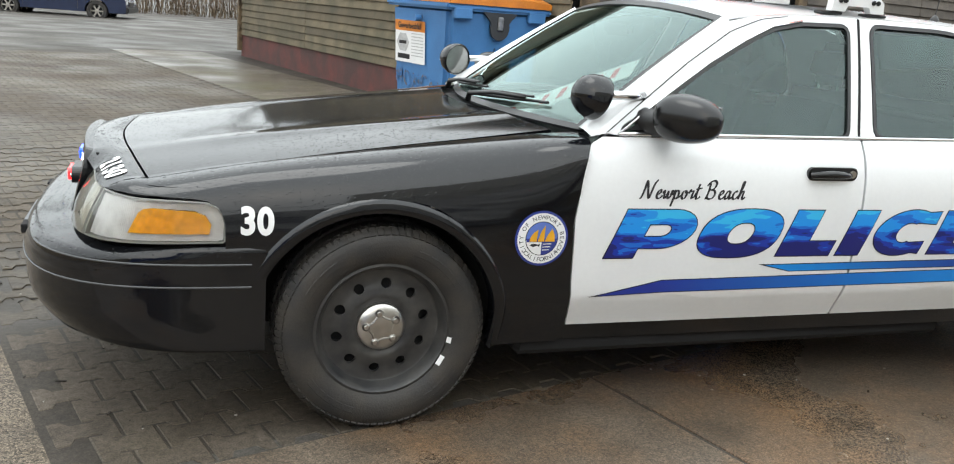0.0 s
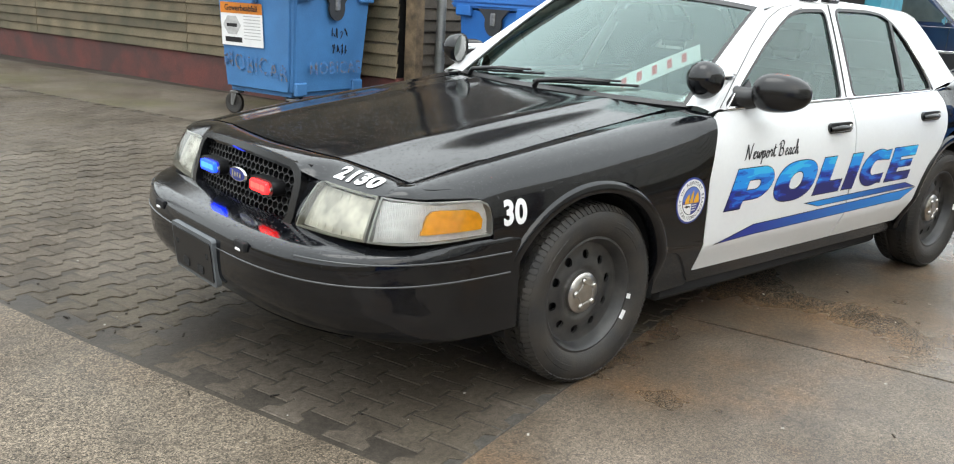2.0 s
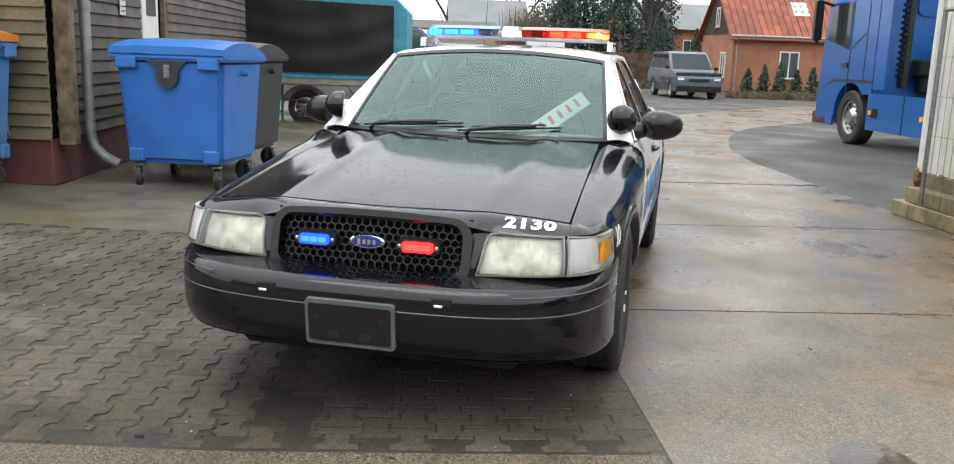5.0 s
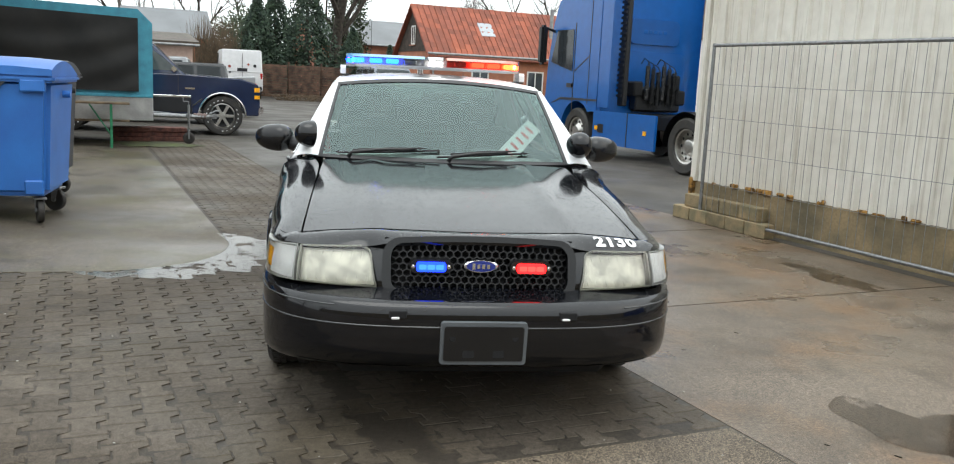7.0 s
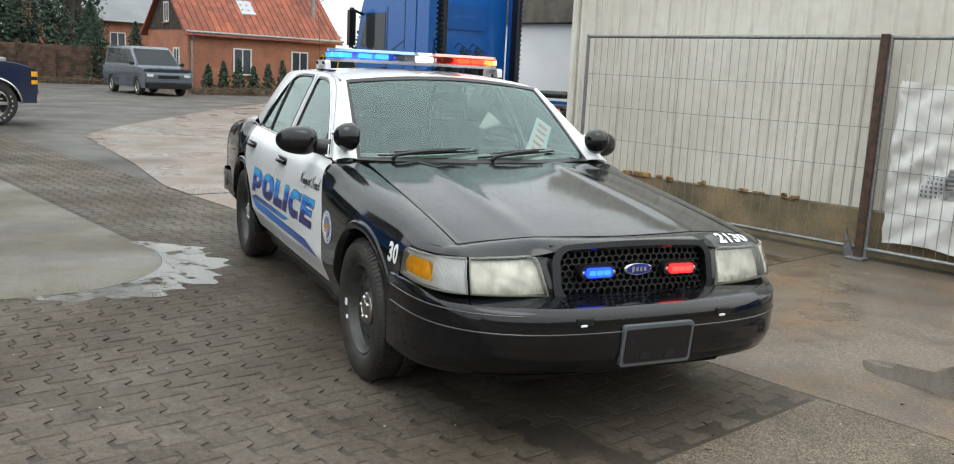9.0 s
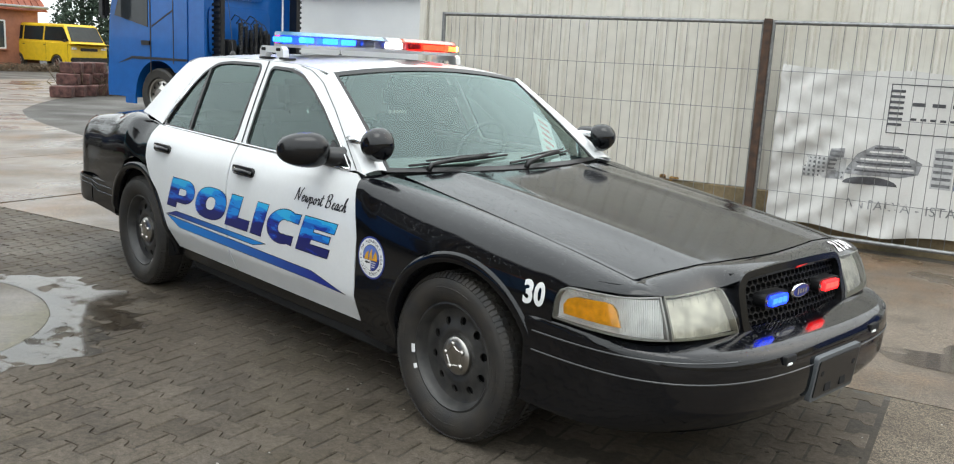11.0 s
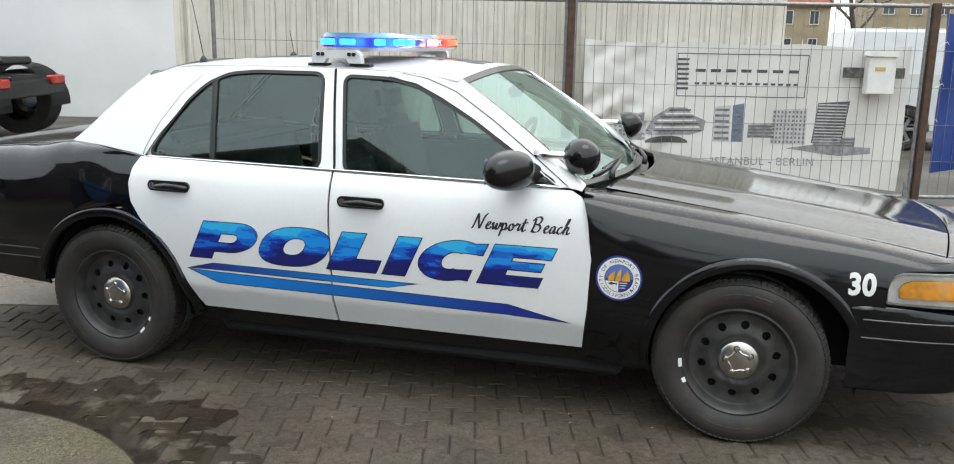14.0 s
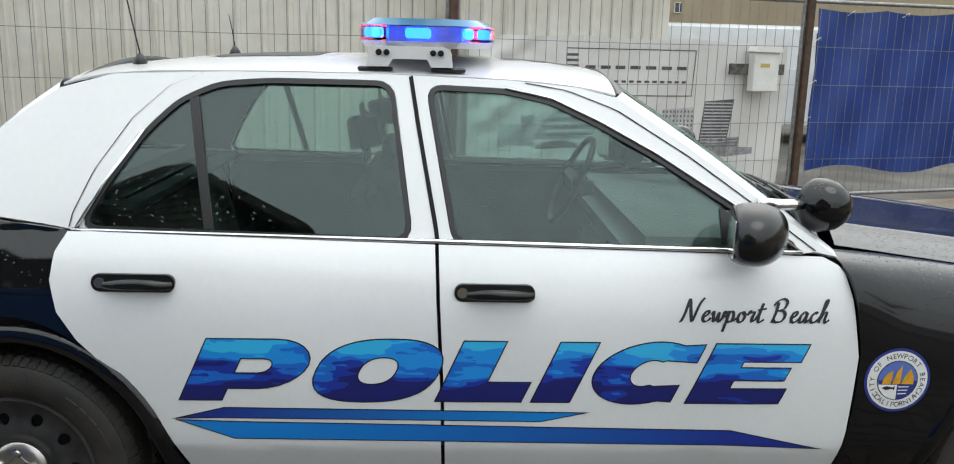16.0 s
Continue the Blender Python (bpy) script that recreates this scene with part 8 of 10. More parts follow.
def bin_sign():
    """Label and scrawls on the container's end (towards -x of BIN_A)."""
    lean = radians(3.4)
    # in the container's own axes its end faces +y
    end = Matrix.Translation((0, 0.534, 0.7)) @ Matrix.Rotation(-lean, 4, "X") @ Matrix.Rotation(radians(180), 4, "Z") @ Matrix.Rotation(radians(90), 4, "X")

    def flat(name, pts, mt, z, label="", parent=None):
        bm = filled([pts])
        bmesh.ops.transform(bm, matrix=end @ Matrix.Translation((0, 0, z)), verts=bm.verts)
        return part(name, bm, mt, parent or bin_a, label)

    # the label's lower edge
    low = -0.06
    box_pts = lambda a, b, c, d: [(a, low + b), (c, low + b), (c, low + d), (a, low + d)]
    lab = flat("label", box_pts(-0.43, 0.0, 0.13, 0.38), WHITE_VINYL, 0.012, "white and orange company label")
    flat("label_head", box_pts(-0.43, 0.285, 0.13, 0.38), ORANGE, 0.014, parent=lab)
    bm = lettering("Gewerbeabfall", 0.072, 0.0016)
    bmesh.ops.transform(bm, matrix=end @ Matrix.Translation((-0.15, low + 0.332, 0.016)) @ Matrix.Diagonal((1.05, 1, 1, 1)), verts=bm.verts)
    part("label_words", bm, INK, lab)
    flat("label_mark", [(x, low + y) for x, y in ((-0.4, 0.18), (-0.34, 0.26), (-0.22, 0.26), (-0.16, 0.18), (-0.22, 0.1), (-0.34, 0.1))], PRINT_LIGHT, 0.014, parent=lab)
    flat("label_bar", box_pts(-0.35, 0.165, -0.21, 0.195), INK, 0.016, parent=lab)
    flat("label_bar", box_pts(-0.38, 0.03, -0.15, 0.075), INK, 0.014, parent=lab)
    for i in range(8):
        flat("label_line", box_pts(-0.12, 0.26 - 0.028 * i, 0.1, 0.268 - 0.028 * i), PRINT_LIGHT, 0.014, parent=lab)
    scrawl = mat("brown_scrawl", (0.12, 0.115, 0.12), 0.85, var=0.4, scale=30, color2=(0.055, 0.17, 0.4), patch=(0.4, 0.56))
    bm = lettering("MOBICAR", 0.18, 0.001, 1.15)
    for v in bm.verts:
        v.co = Vector((v.co.x * 0.98, v.co.y * 1.15 - 0.09 * v.co.x + 0.012 * math.sin(14 * v.co.x), 0))
    bmesh.ops.transform(bm, matrix=end @ Matrix.Translation((0.0, -0.225, 0.0125)), verts=bm.verts)
    part("scrawl", bm, scrawl, bin_a, "smeared brown hand-painted word")["kind"] = "stuff"
    side = Matrix.Translation((-0.507, 0, 0.7)) @ Matrix.Rotation(lean, 4, "Y") @ Matrix(((0, 0, -1, 0), (-1, 0, 0, 0), (0, 1, 0, 0), (0, 0, 0, 1)))
    bm = lettering("MOBICAR", 0.16, 0.001, 1.1)
    bmesh.ops.transform(bm, matrix=side @ Matrix.Translation((0.03, -0.22, 0.004)), verts=bm.verts)
    part("scrawl", bm, scrawl, bin_a, "smeared brown hand-painted word")["kind"] = "stuff"
    r = random.Random(8)
    bm = bmesh.new()
    for row in range(2):
        for i in range(4):
            x, y = 0.0 + 0.06 * i, 0.09 - 0.14 * row
            for _ in range(2):
                p = [(x + r.uniform(-0.02, 0.025), y + r.uniform(-0.05, 0.05), 0.005) for _ in range(3)]
                tube(bm, [side @ Vector(q) for q in p], 0.0045, 4)
    part("scrawl", bm, INK, bin_a, "black marker scrawl")["kind"] = "stuff"


bin_sign()


# ---- parked vehicles ----
def vehicle(name, label, category, at, body_mt, length, width, low, waist, high, bonnet_x, screen_x, rear_x, wheel_r, axles, glass_mt=None, trim=BLACK_TRIM, nose_h=None, rear_open=None, lamp_front=True, box_back=False):
    """A parked car or van, nose to -x from the middle: lower body, cabin with tumblehome, panes, lamps and wheels.
    bonnet_x: where the bonnet meets the screen; screen_x: where the screen meets the roof; rear_x: the roof's end."""
    g = glass_mt or mat("parked_glass", (0.03, 0.04, 0.045), 0.06, var=0.05, spec=0.6)
    c = thing(name, label, category, at=at)
    h0 = nose_h or waist * 0.86
    L, W = length / 2, width / 2
    prof = [(-L + 0.03, low), (-L, low + 0.15), (-L + 0.01, h0 - 0.13), (-L + 0.04, h0 - 0.05), (-L + 0.12, h0 - 0.005), ((bonnet_x - L) * 0.62, h0 + (waist - h0) * 0.42 + 0.02), (bonnet_x, waist), (rear_x + (0.12 if not rear_open else 0), waist), (L - 0.03, waist - 0.03 if not rear_open else rear_open), (L, waist - 0.25), (L - 0.02, low + 0.12), (L - 0.06, low)]
    # lower body with arches
    out = prof[:]
    for ax in sorted(axles, reverse=True):
        r = wheel_r * 1.14
        dz = low - wheel_r
        a0 = math.degrees(math.asin(max(-1, min(1, dz / r))))
        out += arc(ax, wheel_r, r, a0, 180 - a0, 14)
    bm = bmesh.new()
    prism(bm, out, width, Matrix.Translation((0, W, 0)) @ Matrix.Rotation(radians(90), 4, "X"))
    bmesh.ops.recalc_face_normals(bm, faces=bm.faces)
    bmesh.ops.bevel(bm, geom=[e for e in bm.edges if abs(e.verts[0].co.y - e.verts[1].co.y) < 1e-4 and e.calc_length() > 0.1], offset=0.05, segments=3, affect="EDGES", clamp_overlap=True)
    part("body", bm, body_mt, c, smooth=True, angle=35)
    # cabin
    bm = bmesh.new()
    inset = 0.14 if not box_back else 0.07
    lo = [(bonnet_x - 0.02, W - 0.02), (rear_x + 0.12, W - 0.02), (rear_x + 0.12, -W + 0.02), (bonnet_x - 0.02, -W + 0.02)]
    hi = [(screen_x, W - inset), (rear_x, W - inset), (rear_x, -W + inset), (screen_x, -W + inset)]
    vl = [bm.verts.new((x, y, waist - 0.01)) for x, y in lo]
    vh = [bm.verts.new((x, y, high)) for x, y in hi]
    bm.faces.new(vh)
    for i in range(4):
        bm.faces.new((vl[i], vl[(i + 1) % 4], vh[(i + 1) % 4], vh[i]))
    bmesh.ops.recalc_face_normals(bm, faces=bm.faces)
    bmesh.ops.bevel(bm, geom=[e for e in bm.edges if e.verts[0] in vh or e.verts[1] in vh], offset=0.05, segments=3, affect="EDGES")
    part("cabin", bm, body_mt, c, smooth=True, angle=50)
    H = high - waist

    def side_pt(x, t, s, lift=0.006):
        return (x, s * (W - 0.02 - (inset - 0.02) * t + lift), waist + H * t)

    def pane(nm, pts):
        bm = bmesh.new()
        bm.faces.new([bm.verts.new(p) for p in pts])
        bmesh.ops.extrude_face_region(bm, geom=bm.faces[:])
        part(nm, bm, g, c)

    n_win = 3 if rear_x - screen_x > 1.9 else 2
    for s in (-1, 1):
        xs = np.linspace(screen_x - (screen_x - bonnet_x) * 0.25, rear_x - 0.02, n_win + 1)
        for i in range(n_win):
            if box_back and i > 0:
                continue
            a, b = float(xs[i]) + 0.04, float(xs[i + 1]) - 0.04
            f = bonnet_x + (screen_x - bonnet_x) * 0.12 if i == 0 else a
            f2 = screen_x + 0.06 if i == 0 else a
            pane("side_pane", [side_pt(f, 0.1, s), side_pt(b, 0.1, s), side_pt(b - (0.08 if i == n_win - 1 else 0), 0.84, s), side_pt(f2, 0.84, s)])
    t0, t1 = 0.1, 0.88
    fx = lambda t: bonnet_x - 0.02 + (screen_x - bonnet_x + 0.02) * t - 0.012
    pane("front_pane", [(fx(t0), -W + 0.12, waist + H * t0), (fx(t0), W - 0.12, waist + H * t0), (fx(t1), W - 0.2, waist + H * t1), (fx(t1), -W + 0.2, waist + H * t1)])
    if not box_back:
        rx = lambda t: rear_x + 0.12 - 0.12 * t + 0.012
        pane("rear_pane", [(rx(0.2), -W + 0.16, waist + H * 0.2), (rx(0.2), W - 0.16, waist + H * 0.2), (rx(0.85), W - 0.22, waist + H * 0.85), (rx(0.85), -W + 0.22, waist + H * 0.85)])
    bm = bmesh.new()
    box(bm, (0.18, width * 0.985, 0.2), (-L + 0.01, 0, low + 0.12), 0.04, seg=2)
    part("front_bumper", bm, trim, c, smooth=True, angle=50)
    bm = bmesh.new()
    box(bm, (0.14, width * 0.96, 0.2), (L - 0.02, 0, low + 0.14), 0.03, seg=2)
    part("rear_bumper", bm, trim, c, smooth=True, angle=50)
    bm = bmesh.new()
    box(bm, (0.04, width * 0.45, 0.12), (-L - 0.002, 0, h0 - 0.2), 0.01)
    part("grille", bm, trim, c)
    for s in (-1, 1):
        bm = bmesh.new()
        box(bm, (0.12, 0.3, 0.15), (-L + 0.055, s * (W - 0.19), h0 - 0.16), 0.03, seg=2)
        part("headlamp", bm, REFLECTOR, c, smooth=True, angle=50)
        bm = bmesh.new()
        box(bm, (0.07, 0.12, 0.3), (L - 0.02, s * (W - 0.08), waist - 0.2), 0.02, seg=2)
        part("tail_lamp", bm, mat("parked_tail", (0.45, 0.02, 0.015), 0.25, var=0.1), c)
        bm = bmesh.new()
        box(bm, (0.1, 0.16, 0.13), (bonnet_x + 0.2, s * (W + 0.09), waist + 0.1), 0.03, seg=2)
        part("door_mirror", bm, trim, c, smooth=True, angle=50)
        for x in ([bonnet_x + 0.12] if box_back else [bonnet_x + 0.12, screen_x + 1.05]):
            bm = bmesh.new()
            box(bm, (0.012, 0.008, waist - low - 0.12), (x, s * W, (waist + low) / 2 + 0.03), 0.0)
            part("door_seam", bm, INK, c)
        for i in range(1, n_win):
            bm = bmesh.new()
            x = float(np.linspace(screen_x - (screen_x - bonnet_x) * 0.25, rear_x, n_win + 1)[i])
            box(bm, (0.12, 0.025, 0.03), (x - 0.1, s * (W + 0.01), waist - 0.12), 0.006)
            part("door_handle", bm, trim, c)
        for ax in axles:
            w = new("wheel")
            w.parent = c
            w.matrix_basis = Matrix.Translation((ax, s * (W - 0.1), wheel_r)) @ Matrix.Rotation(radians(-90 * s), 4, "X")
            R = wheel_r
            part("tyre", lathe(bmesh.new(), [(R * 0.62, 0.07), (R * 0.7, 0.1), (R * 0.93, 0.1), (R, 0.07), (R, -0.1), (R * 0.6, -0.1)], 32), RUBBER, w, smooth=True, angle=40)
            part("rim", lathe(bmesh.new(), [(R * 0.64, 0.075), (R * 0.6, 0.06), (R * 0.3, 0.03), (0, 0.03)], 32), DARK, w)
            bm = bmesh.new()
            for k in range(6):
                box(bm, (R * 0.44, R * 0.15, 0.03), (R * 0.36, 0, 0.055), 0.005, Matrix.Rotation(radians(60 * k), 4, "Z"))
            lathe(bm, [(R * 0.66, 0.07), (R * 0.6, 0.085), (R * 0.56, 0.06)], 32)
            lathe(bm, [(R * 0.18, 0.04), (R * 0.16, 0.08), (0, 0.085)], 20)
            part("wheel_face", bm, HUBCAP, w, smooth=True, angle=40)
    return c


NAVY = mat("navy_paint", (0.012, 0.022, 0.06), 0.15, var=0.05, coat=0.5)
GREY_CAR = mat("blue_grey_paint", (0.1, 0.12, 0.15), 0.25, metal=0.4, var=0.05, coat=0.5)
WHITE_VAN = mat("van_white", (0.62, 0.63, 0.64), 0.3, var=0.04)
YELLOW = mat("yellow_paint", (0.75, 0.5, 0.02), 0.35, var=0.06)
SILVER = mat("silver_paint", (0.34, 0.35, 0.36), 0.3, metal=0.5, var=0.05)
BLACKISH = mat("dark_grey_paint", (0.03, 0.032, 0.035), 0.2, var=0.05, coat=0.5)


def heading(x, y, deg, z=0.0):
    """A pose whose nose (-x) points along deg."""
    return pose(x, y, z, 0, 0, deg + 180)


suv = vehicle("pickup_truck", "dark blue off-road pickup with a bright side strip", "pickup", heading(16.5, 5.28, -80), NAVY, 4.96, 1.95, 0.45, 1.3, 1.97, -0.88, -0.2, 1.9, 0.43, (-1.68, 1.5), glass_mt=mat("clear_pane", (0.12, 0.15, 0.15), 0.06, var=0.1, spec=0.8), trim=CHROME, nose_h=1.17)
PEWTER = mat("pewter_paint", (0.03, 0.031, 0.034), 0.25, metal=0.3, var=0.05)
for s in (1, -1):
    bm = bmesh.new()
    box(bm, (2.15, 0.02, 0.05), (0.05, s * 0.985, 0.82), 0.006)
    part("side_strip", bm, CHROME, suv, "bright side strip")
    bm = bmesh.new()
    box(bm, (2.15, 0.02, 0.3), (0.05, s * 0.983, 0.64), 0.006)
    part("lower_panel", bm, PEWTER, suv, "dark lower body band")
    for z, h in ((1.02, 0.15), (0.86, 0.13)):
        bm = bmesh.new()
        box(bm, (0.14, 0.09, h), (-2.405, s * 0.945, z), 0.025, seg=2)
        part("indicator", bm, AMBER, suv, "amber corner lamp", smooth=True, angle=50)
    bm = bmesh.new()
    tube(bm, [(-1.68 + 0.5 * math.cos(radians(a)), s * 0.982, 0.43 + 0.5 * math.sin(radians(a))) for a in range(0, 181, 10)], 0.022, 6)
    part("arch_trim", bm, CHROME, suv, "bright arch trim")
    bm = bmesh.new()
    box(bm, (0.2, 0.006, 0.035), (-1.0, s * 0.977, 1.0), 0.0)
    part("badge", bm, CHROME, suv)
    # raised white tyre lettering as plain dashes
    for ax in (-1.68, 1.5):
        bm = bmesh.new()
        for k in range(22):
            if k % 11 < 8:
                box(bm, (0.03, 0.004, 0.018), (0, 0, 0.335), 0.0, Matrix.Translation((ax, s * 0.976, 0.43)) @ Matrix.Rotation(radians(k * 360 / 22), 4, "Y"))
        part("tyre_mark", bm, WHITE_VINYL, suv, "raised white tyre lettering")["kind"] = "stuff"
bm = bmesh.new()
box(bm, (0.06, 1.3, 0.26), (-2.46, 0, 0.96), 0.02, seg=2)
part("grille_frame", bm, CHROME, suv, "bright grille surround")
vehicle("minivan", "blue-grey family van parked by the fence", "van", heading(34.3, -0.75, 197), GREY_CAR, 4.5, 1.82, 0.28, 1.08, 1.84, -1.35, -0.45, 2.0, 0.33, (-1.4, 1.3))
STICKER_RED = mat("sticker_red", (0.3, 0.05, 0.03), 0.5, var=0.1)
van = vehicle("panel_van", "white panel van with small round stickers, seen from behind", "van", heading(45.0, 6.9, 12), WHITE_VAN, 5.4, 2.05, 0.4, 1.35, 2.45, -1.9, -1.2, 2.58, 0.35, (-1.7, 1.75), box_back=True, trim=BLACK_TRIM)
for y, z, r, mt in ((-0.62, 1.6, 0.075, STICKER_RED), (0.62, 1.66, 0.08, INK), (-0.6, 1.3, 0.05, INK), (0.3, 1.72, 0.06, STICKER_RED)):
    part("sticker", lathe(bmesh.new(), [(r, 0), (r, 0.004), (0, 0.004)], 20, Matrix.Translation((2.705, y, z)) @ Matrix.Rotation(radians(90), 4, "Y")), mt, van, "small round sticker")
bm = bmesh.new()
box(bm, (0.01, 0.5, 0.16), (2.705, 0.0, 1.45), 0.0)
part("plate_panel", bm, INK, van, "dark plain panel")
bm = bmesh.new()
box(bm, (0.012, 0.02, 1.75), (2.704, 0.0, 1.4), 0.0)
part("door_seam", bm, INK, van)
vehicle("yellow_van", "bright yellow older minibus with dark bumpers", "van", heading(39.2, -10.4, 199), YELLOW, 4.5, 1.85, 0.4, 1.2, 1.98, -2.2, -1.75, 2.15, 0.34, (-1.35, 1.15), trim=BLACK_TRIM, nose_h=1.15)
vehicle("estate_car", "dark grey estate car parked behind the pickup", "car", heading(20.3, 5.95, 98), BLACKISH, 4.6, 1.8, 0.3, 1.05, 1.58, -0.9, -0.1, 1.9, 0.33, (-1.35, 1.4))
vehicle("silver_pickup", "silver pickup with a dark hitch in the yard", "pickup", heading(24.2, 6.3, 98), SILVER, 5.2, 1.85, 0.45, 1.12, 1.75, -1.0, -0.4, 0.6, 0.38, (-1.6, 1.5), rear_open=1.25)
vehicle("dark_car", "dark blue saloon parked on the grass beyond the paving", "car", heading(-4.2, 29.3, -8), NAVY, 4.5, 1.75, 0.28, 0.92, 1.4, -0.9, -0.2, 1.3, 0.32, (-1.35, 1.3))

# ---- trailer with canvas cover ----
def build_trailer():
    at = heading(12.82, 5.98, -76)
    t = thing("trailer", "box trailer with a blue-edged black tarpaulin cover", "trailer", at=at)
    TEAL = mat("teal_canvas", (0.05, 0.28, 0.38), 0.6, var=0.15, scale=6, color2=(0.04, 0.2, 0.28))
    BLACK_CANVAS = mat("black_canvas", (0.011, 0.0115, 0.012), 0.55, spec=0.3, var=0.2, scale=2.5, bump=0.1, bump_scale=9, color2=(0.018, 0.018, 0.017))
    ALU = mat("aluminium_side", (0.42, 0.42, 0.41), 0.4, metal=0.4, var=0.15, scale=4)
    L, W = 3.3, 1.75
    bm = bmesh.new()
    box(bm, (L, W, 0.42), (0, 0, 0.67), 0.01)
    part("bed", bm, ALU, t, "aluminium drop sides")
    bm = bmesh.new()
    roof_line = [(-L / 2, 0.88), (L / 2, 0.88), (L / 2, 2.42), (L / 2 - 0.05, 2.48), (-L / 2 + 0.24, 2.42), (-L / 2, 2.18)]
    prism(bm, roof_line, W - 0.02, Matrix.Translation((0, W / 2 - 0.01, 0)) @ Matrix.Rotation(radians(90), 4, "X"))
    part("cover", bm, TEAL, t, "teal canvas cover")
    for s in (-1, 1):
        bm = filled([[(-L / 2 + 0.24, 0.98), (L / 2 - 0.2, 0.98), (L / 2 - 0.2, 2.34), (-L / 2 + 0.24, 2.26)]])
        drape("side_sheet", bm, lambda a, b, q=s: (a, q * (W / 2 + 0.045 + 0.011 * math.sin(12 * (b - 0.16 * a * a) + 0.8 * a) * min(1.0, (2.4 - b) * 1.6) + 0.006 * math.sin(5 * a - 4 * b)), b), BLACK_CANVAS, t, "sagging black side sheet", step=(0.06, 0.04), flip=s > 0)
        bm = bmesh.new()
        box(bm, (L, 0.02, 0.05), (0, s * (W / 2 + 0.012), 0.9), 0.005)
        part("rail", bm, TEAL, t)
        w = new("wheel")
        w.parent = t
        w.matrix_basis = Matrix.Translation((0.25, s * (W / 2 + 0.02), 0.33)) @ Matrix.Rotation(radians(-90 * s), 4, "X")
        part("tyre", lathe(bmesh.new(), [(0.2, 0.06), (0.23, 0.09), (0.31, 0.09), (0.33, 0.06), (0.33, -0.09), (0.2, -0.09)], 32), RUBBER, w, smooth=True, angle=40)
        bm = bmesh.new()
        lathe(bm, [(0.21, 0.065), (0.19, 0.05), (0.1, 0.06), (0.05, 0.085), (0, 0.085)], 28)
        part("rim", bm, CHROME, w, smooth=True, angle=40)
        bm = bmesh.new()
        for k in range(10):
            lathe(bm, [(0.02, 0.062), (0, 0.064)], 10, Matrix.Rotation(radians(36 * k), 4, "Z") @ Matrix.Translation((0.15, 0, 0)))
        part("rim_hole", bm, DARK, w)
        bm = bmesh.new()
        rows = [[bm.verts.new((0.25 + 0.44 * math.cos(radians(a)), s * y, 0.34 + 0.42 * math.sin(radians(a)))) for y in (W / 2 - 0.1, W / 2 + 0.14)] for a in range(0, 181, 15)]
        for p, q in zip(rows, rows[1:]):
            bm.faces.new((p[0], p[1], q[1], q[0]))
        bmesh.ops.solidify(bm, geom=bm.faces[:], thickness=0.01)
        part("mudguard", bm, GALV, t)
    bm = bmesh.new()
    tube(bm, [(-L / 2, 0.4, 0.55), (-L / 2 - 0.5, 0.05, 0.52), (-L / 2 - 1.1, 0, 0.52)], 0.04, 8)
    tube(bm, [(-L / 2, -0.4, 0.55), (-L / 2 - 0.5, -0.05, 0.52)], 0.04, 8)
    part("drawbar", bm, GALV, t)
    # overrun coupling: ribbed bellows, ball head and hand brake
    nx = -L / 2 - 0.75
    ribs = [(0.03, 0)] + [(0.06 if k % 2 else 0.045, 0.03 * k) for k in range(9)] + [(0.03, 0.27)]
    part("bellows", lathe(bmesh.new(), ribs, 16, Matrix.Translation((nx, 0, 0.53)) @ Matrix.Rotation(radians(-90), 4, "Y")), mat("dusty_bellows", (0.16, 0.11, 0.1), 0.8, var=0.2), t, "dusty ribbed rubber bellows", smooth=True)
    bm = bmesh.new()
    box(bm, (0.2, 0.1, 0.09), (nx - 0.36, 0, 0.53), 0.03, seg=2)
    tube(bm, [(nx - 0.3, 0, 0.58), (nx - 0.42, 0, 0.64), (nx - 0.5, 0, 0.63)], 0.014, 6)
    part("ball_coupling", bm, GALV, t, smooth=True, angle=50)
    bm = bmesh.new()
    tube(bm, [(nx + 0.05, 0.06, 0.55), (nx + 0.02, 0.07, 0.72), (nx - 0.16, 0.07, 0.86)], [0.016, 0.014, 0.017], 8)
    part("brake_lever", bm, BLACK_TRIM, t)
    jx = -L / 2 - 0.66
    bm = bmesh.new()
    tube(bm, [(jx, 0.1, 0.24), (jx, 0.1, 0.74)], 0.024, 10)
    tube(bm, [(jx, 0.1, 0.74), (jx, 0.1, 0.8), (jx + 0.1, 0.1, 0.81), (jx + 0.1, 0.1, 0.88)], 0.009, 6)
    box(bm, (0.09, 0.1, 0.1), (jx, 0.07, 0.53), 0.015)
    for y in (0.055, 0.145):
        box(bm, (0.035, 0.008, 0.16), (jx, y, 0.17), 0.003)
    jw = part("jockey_wheel", bm, GALV, t, "steel jockey stand", smooth=True, angle=40)
    part("jockey_tyre", lathe(bmesh.new(), [(0.05, -0.03), (0.09, -0.032), (0.11, -0.018), (0.11, 0.018), (0.09, 0.032), (0.05, 0.03), (0.03, 0.034), (0, 0.034)], 24, Matrix.Translation((jx, 0.1, 0.11)) @ Matrix.Rotation(radians(90), 4, "X")), RUBBER, jw, smooth=True, angle=40)
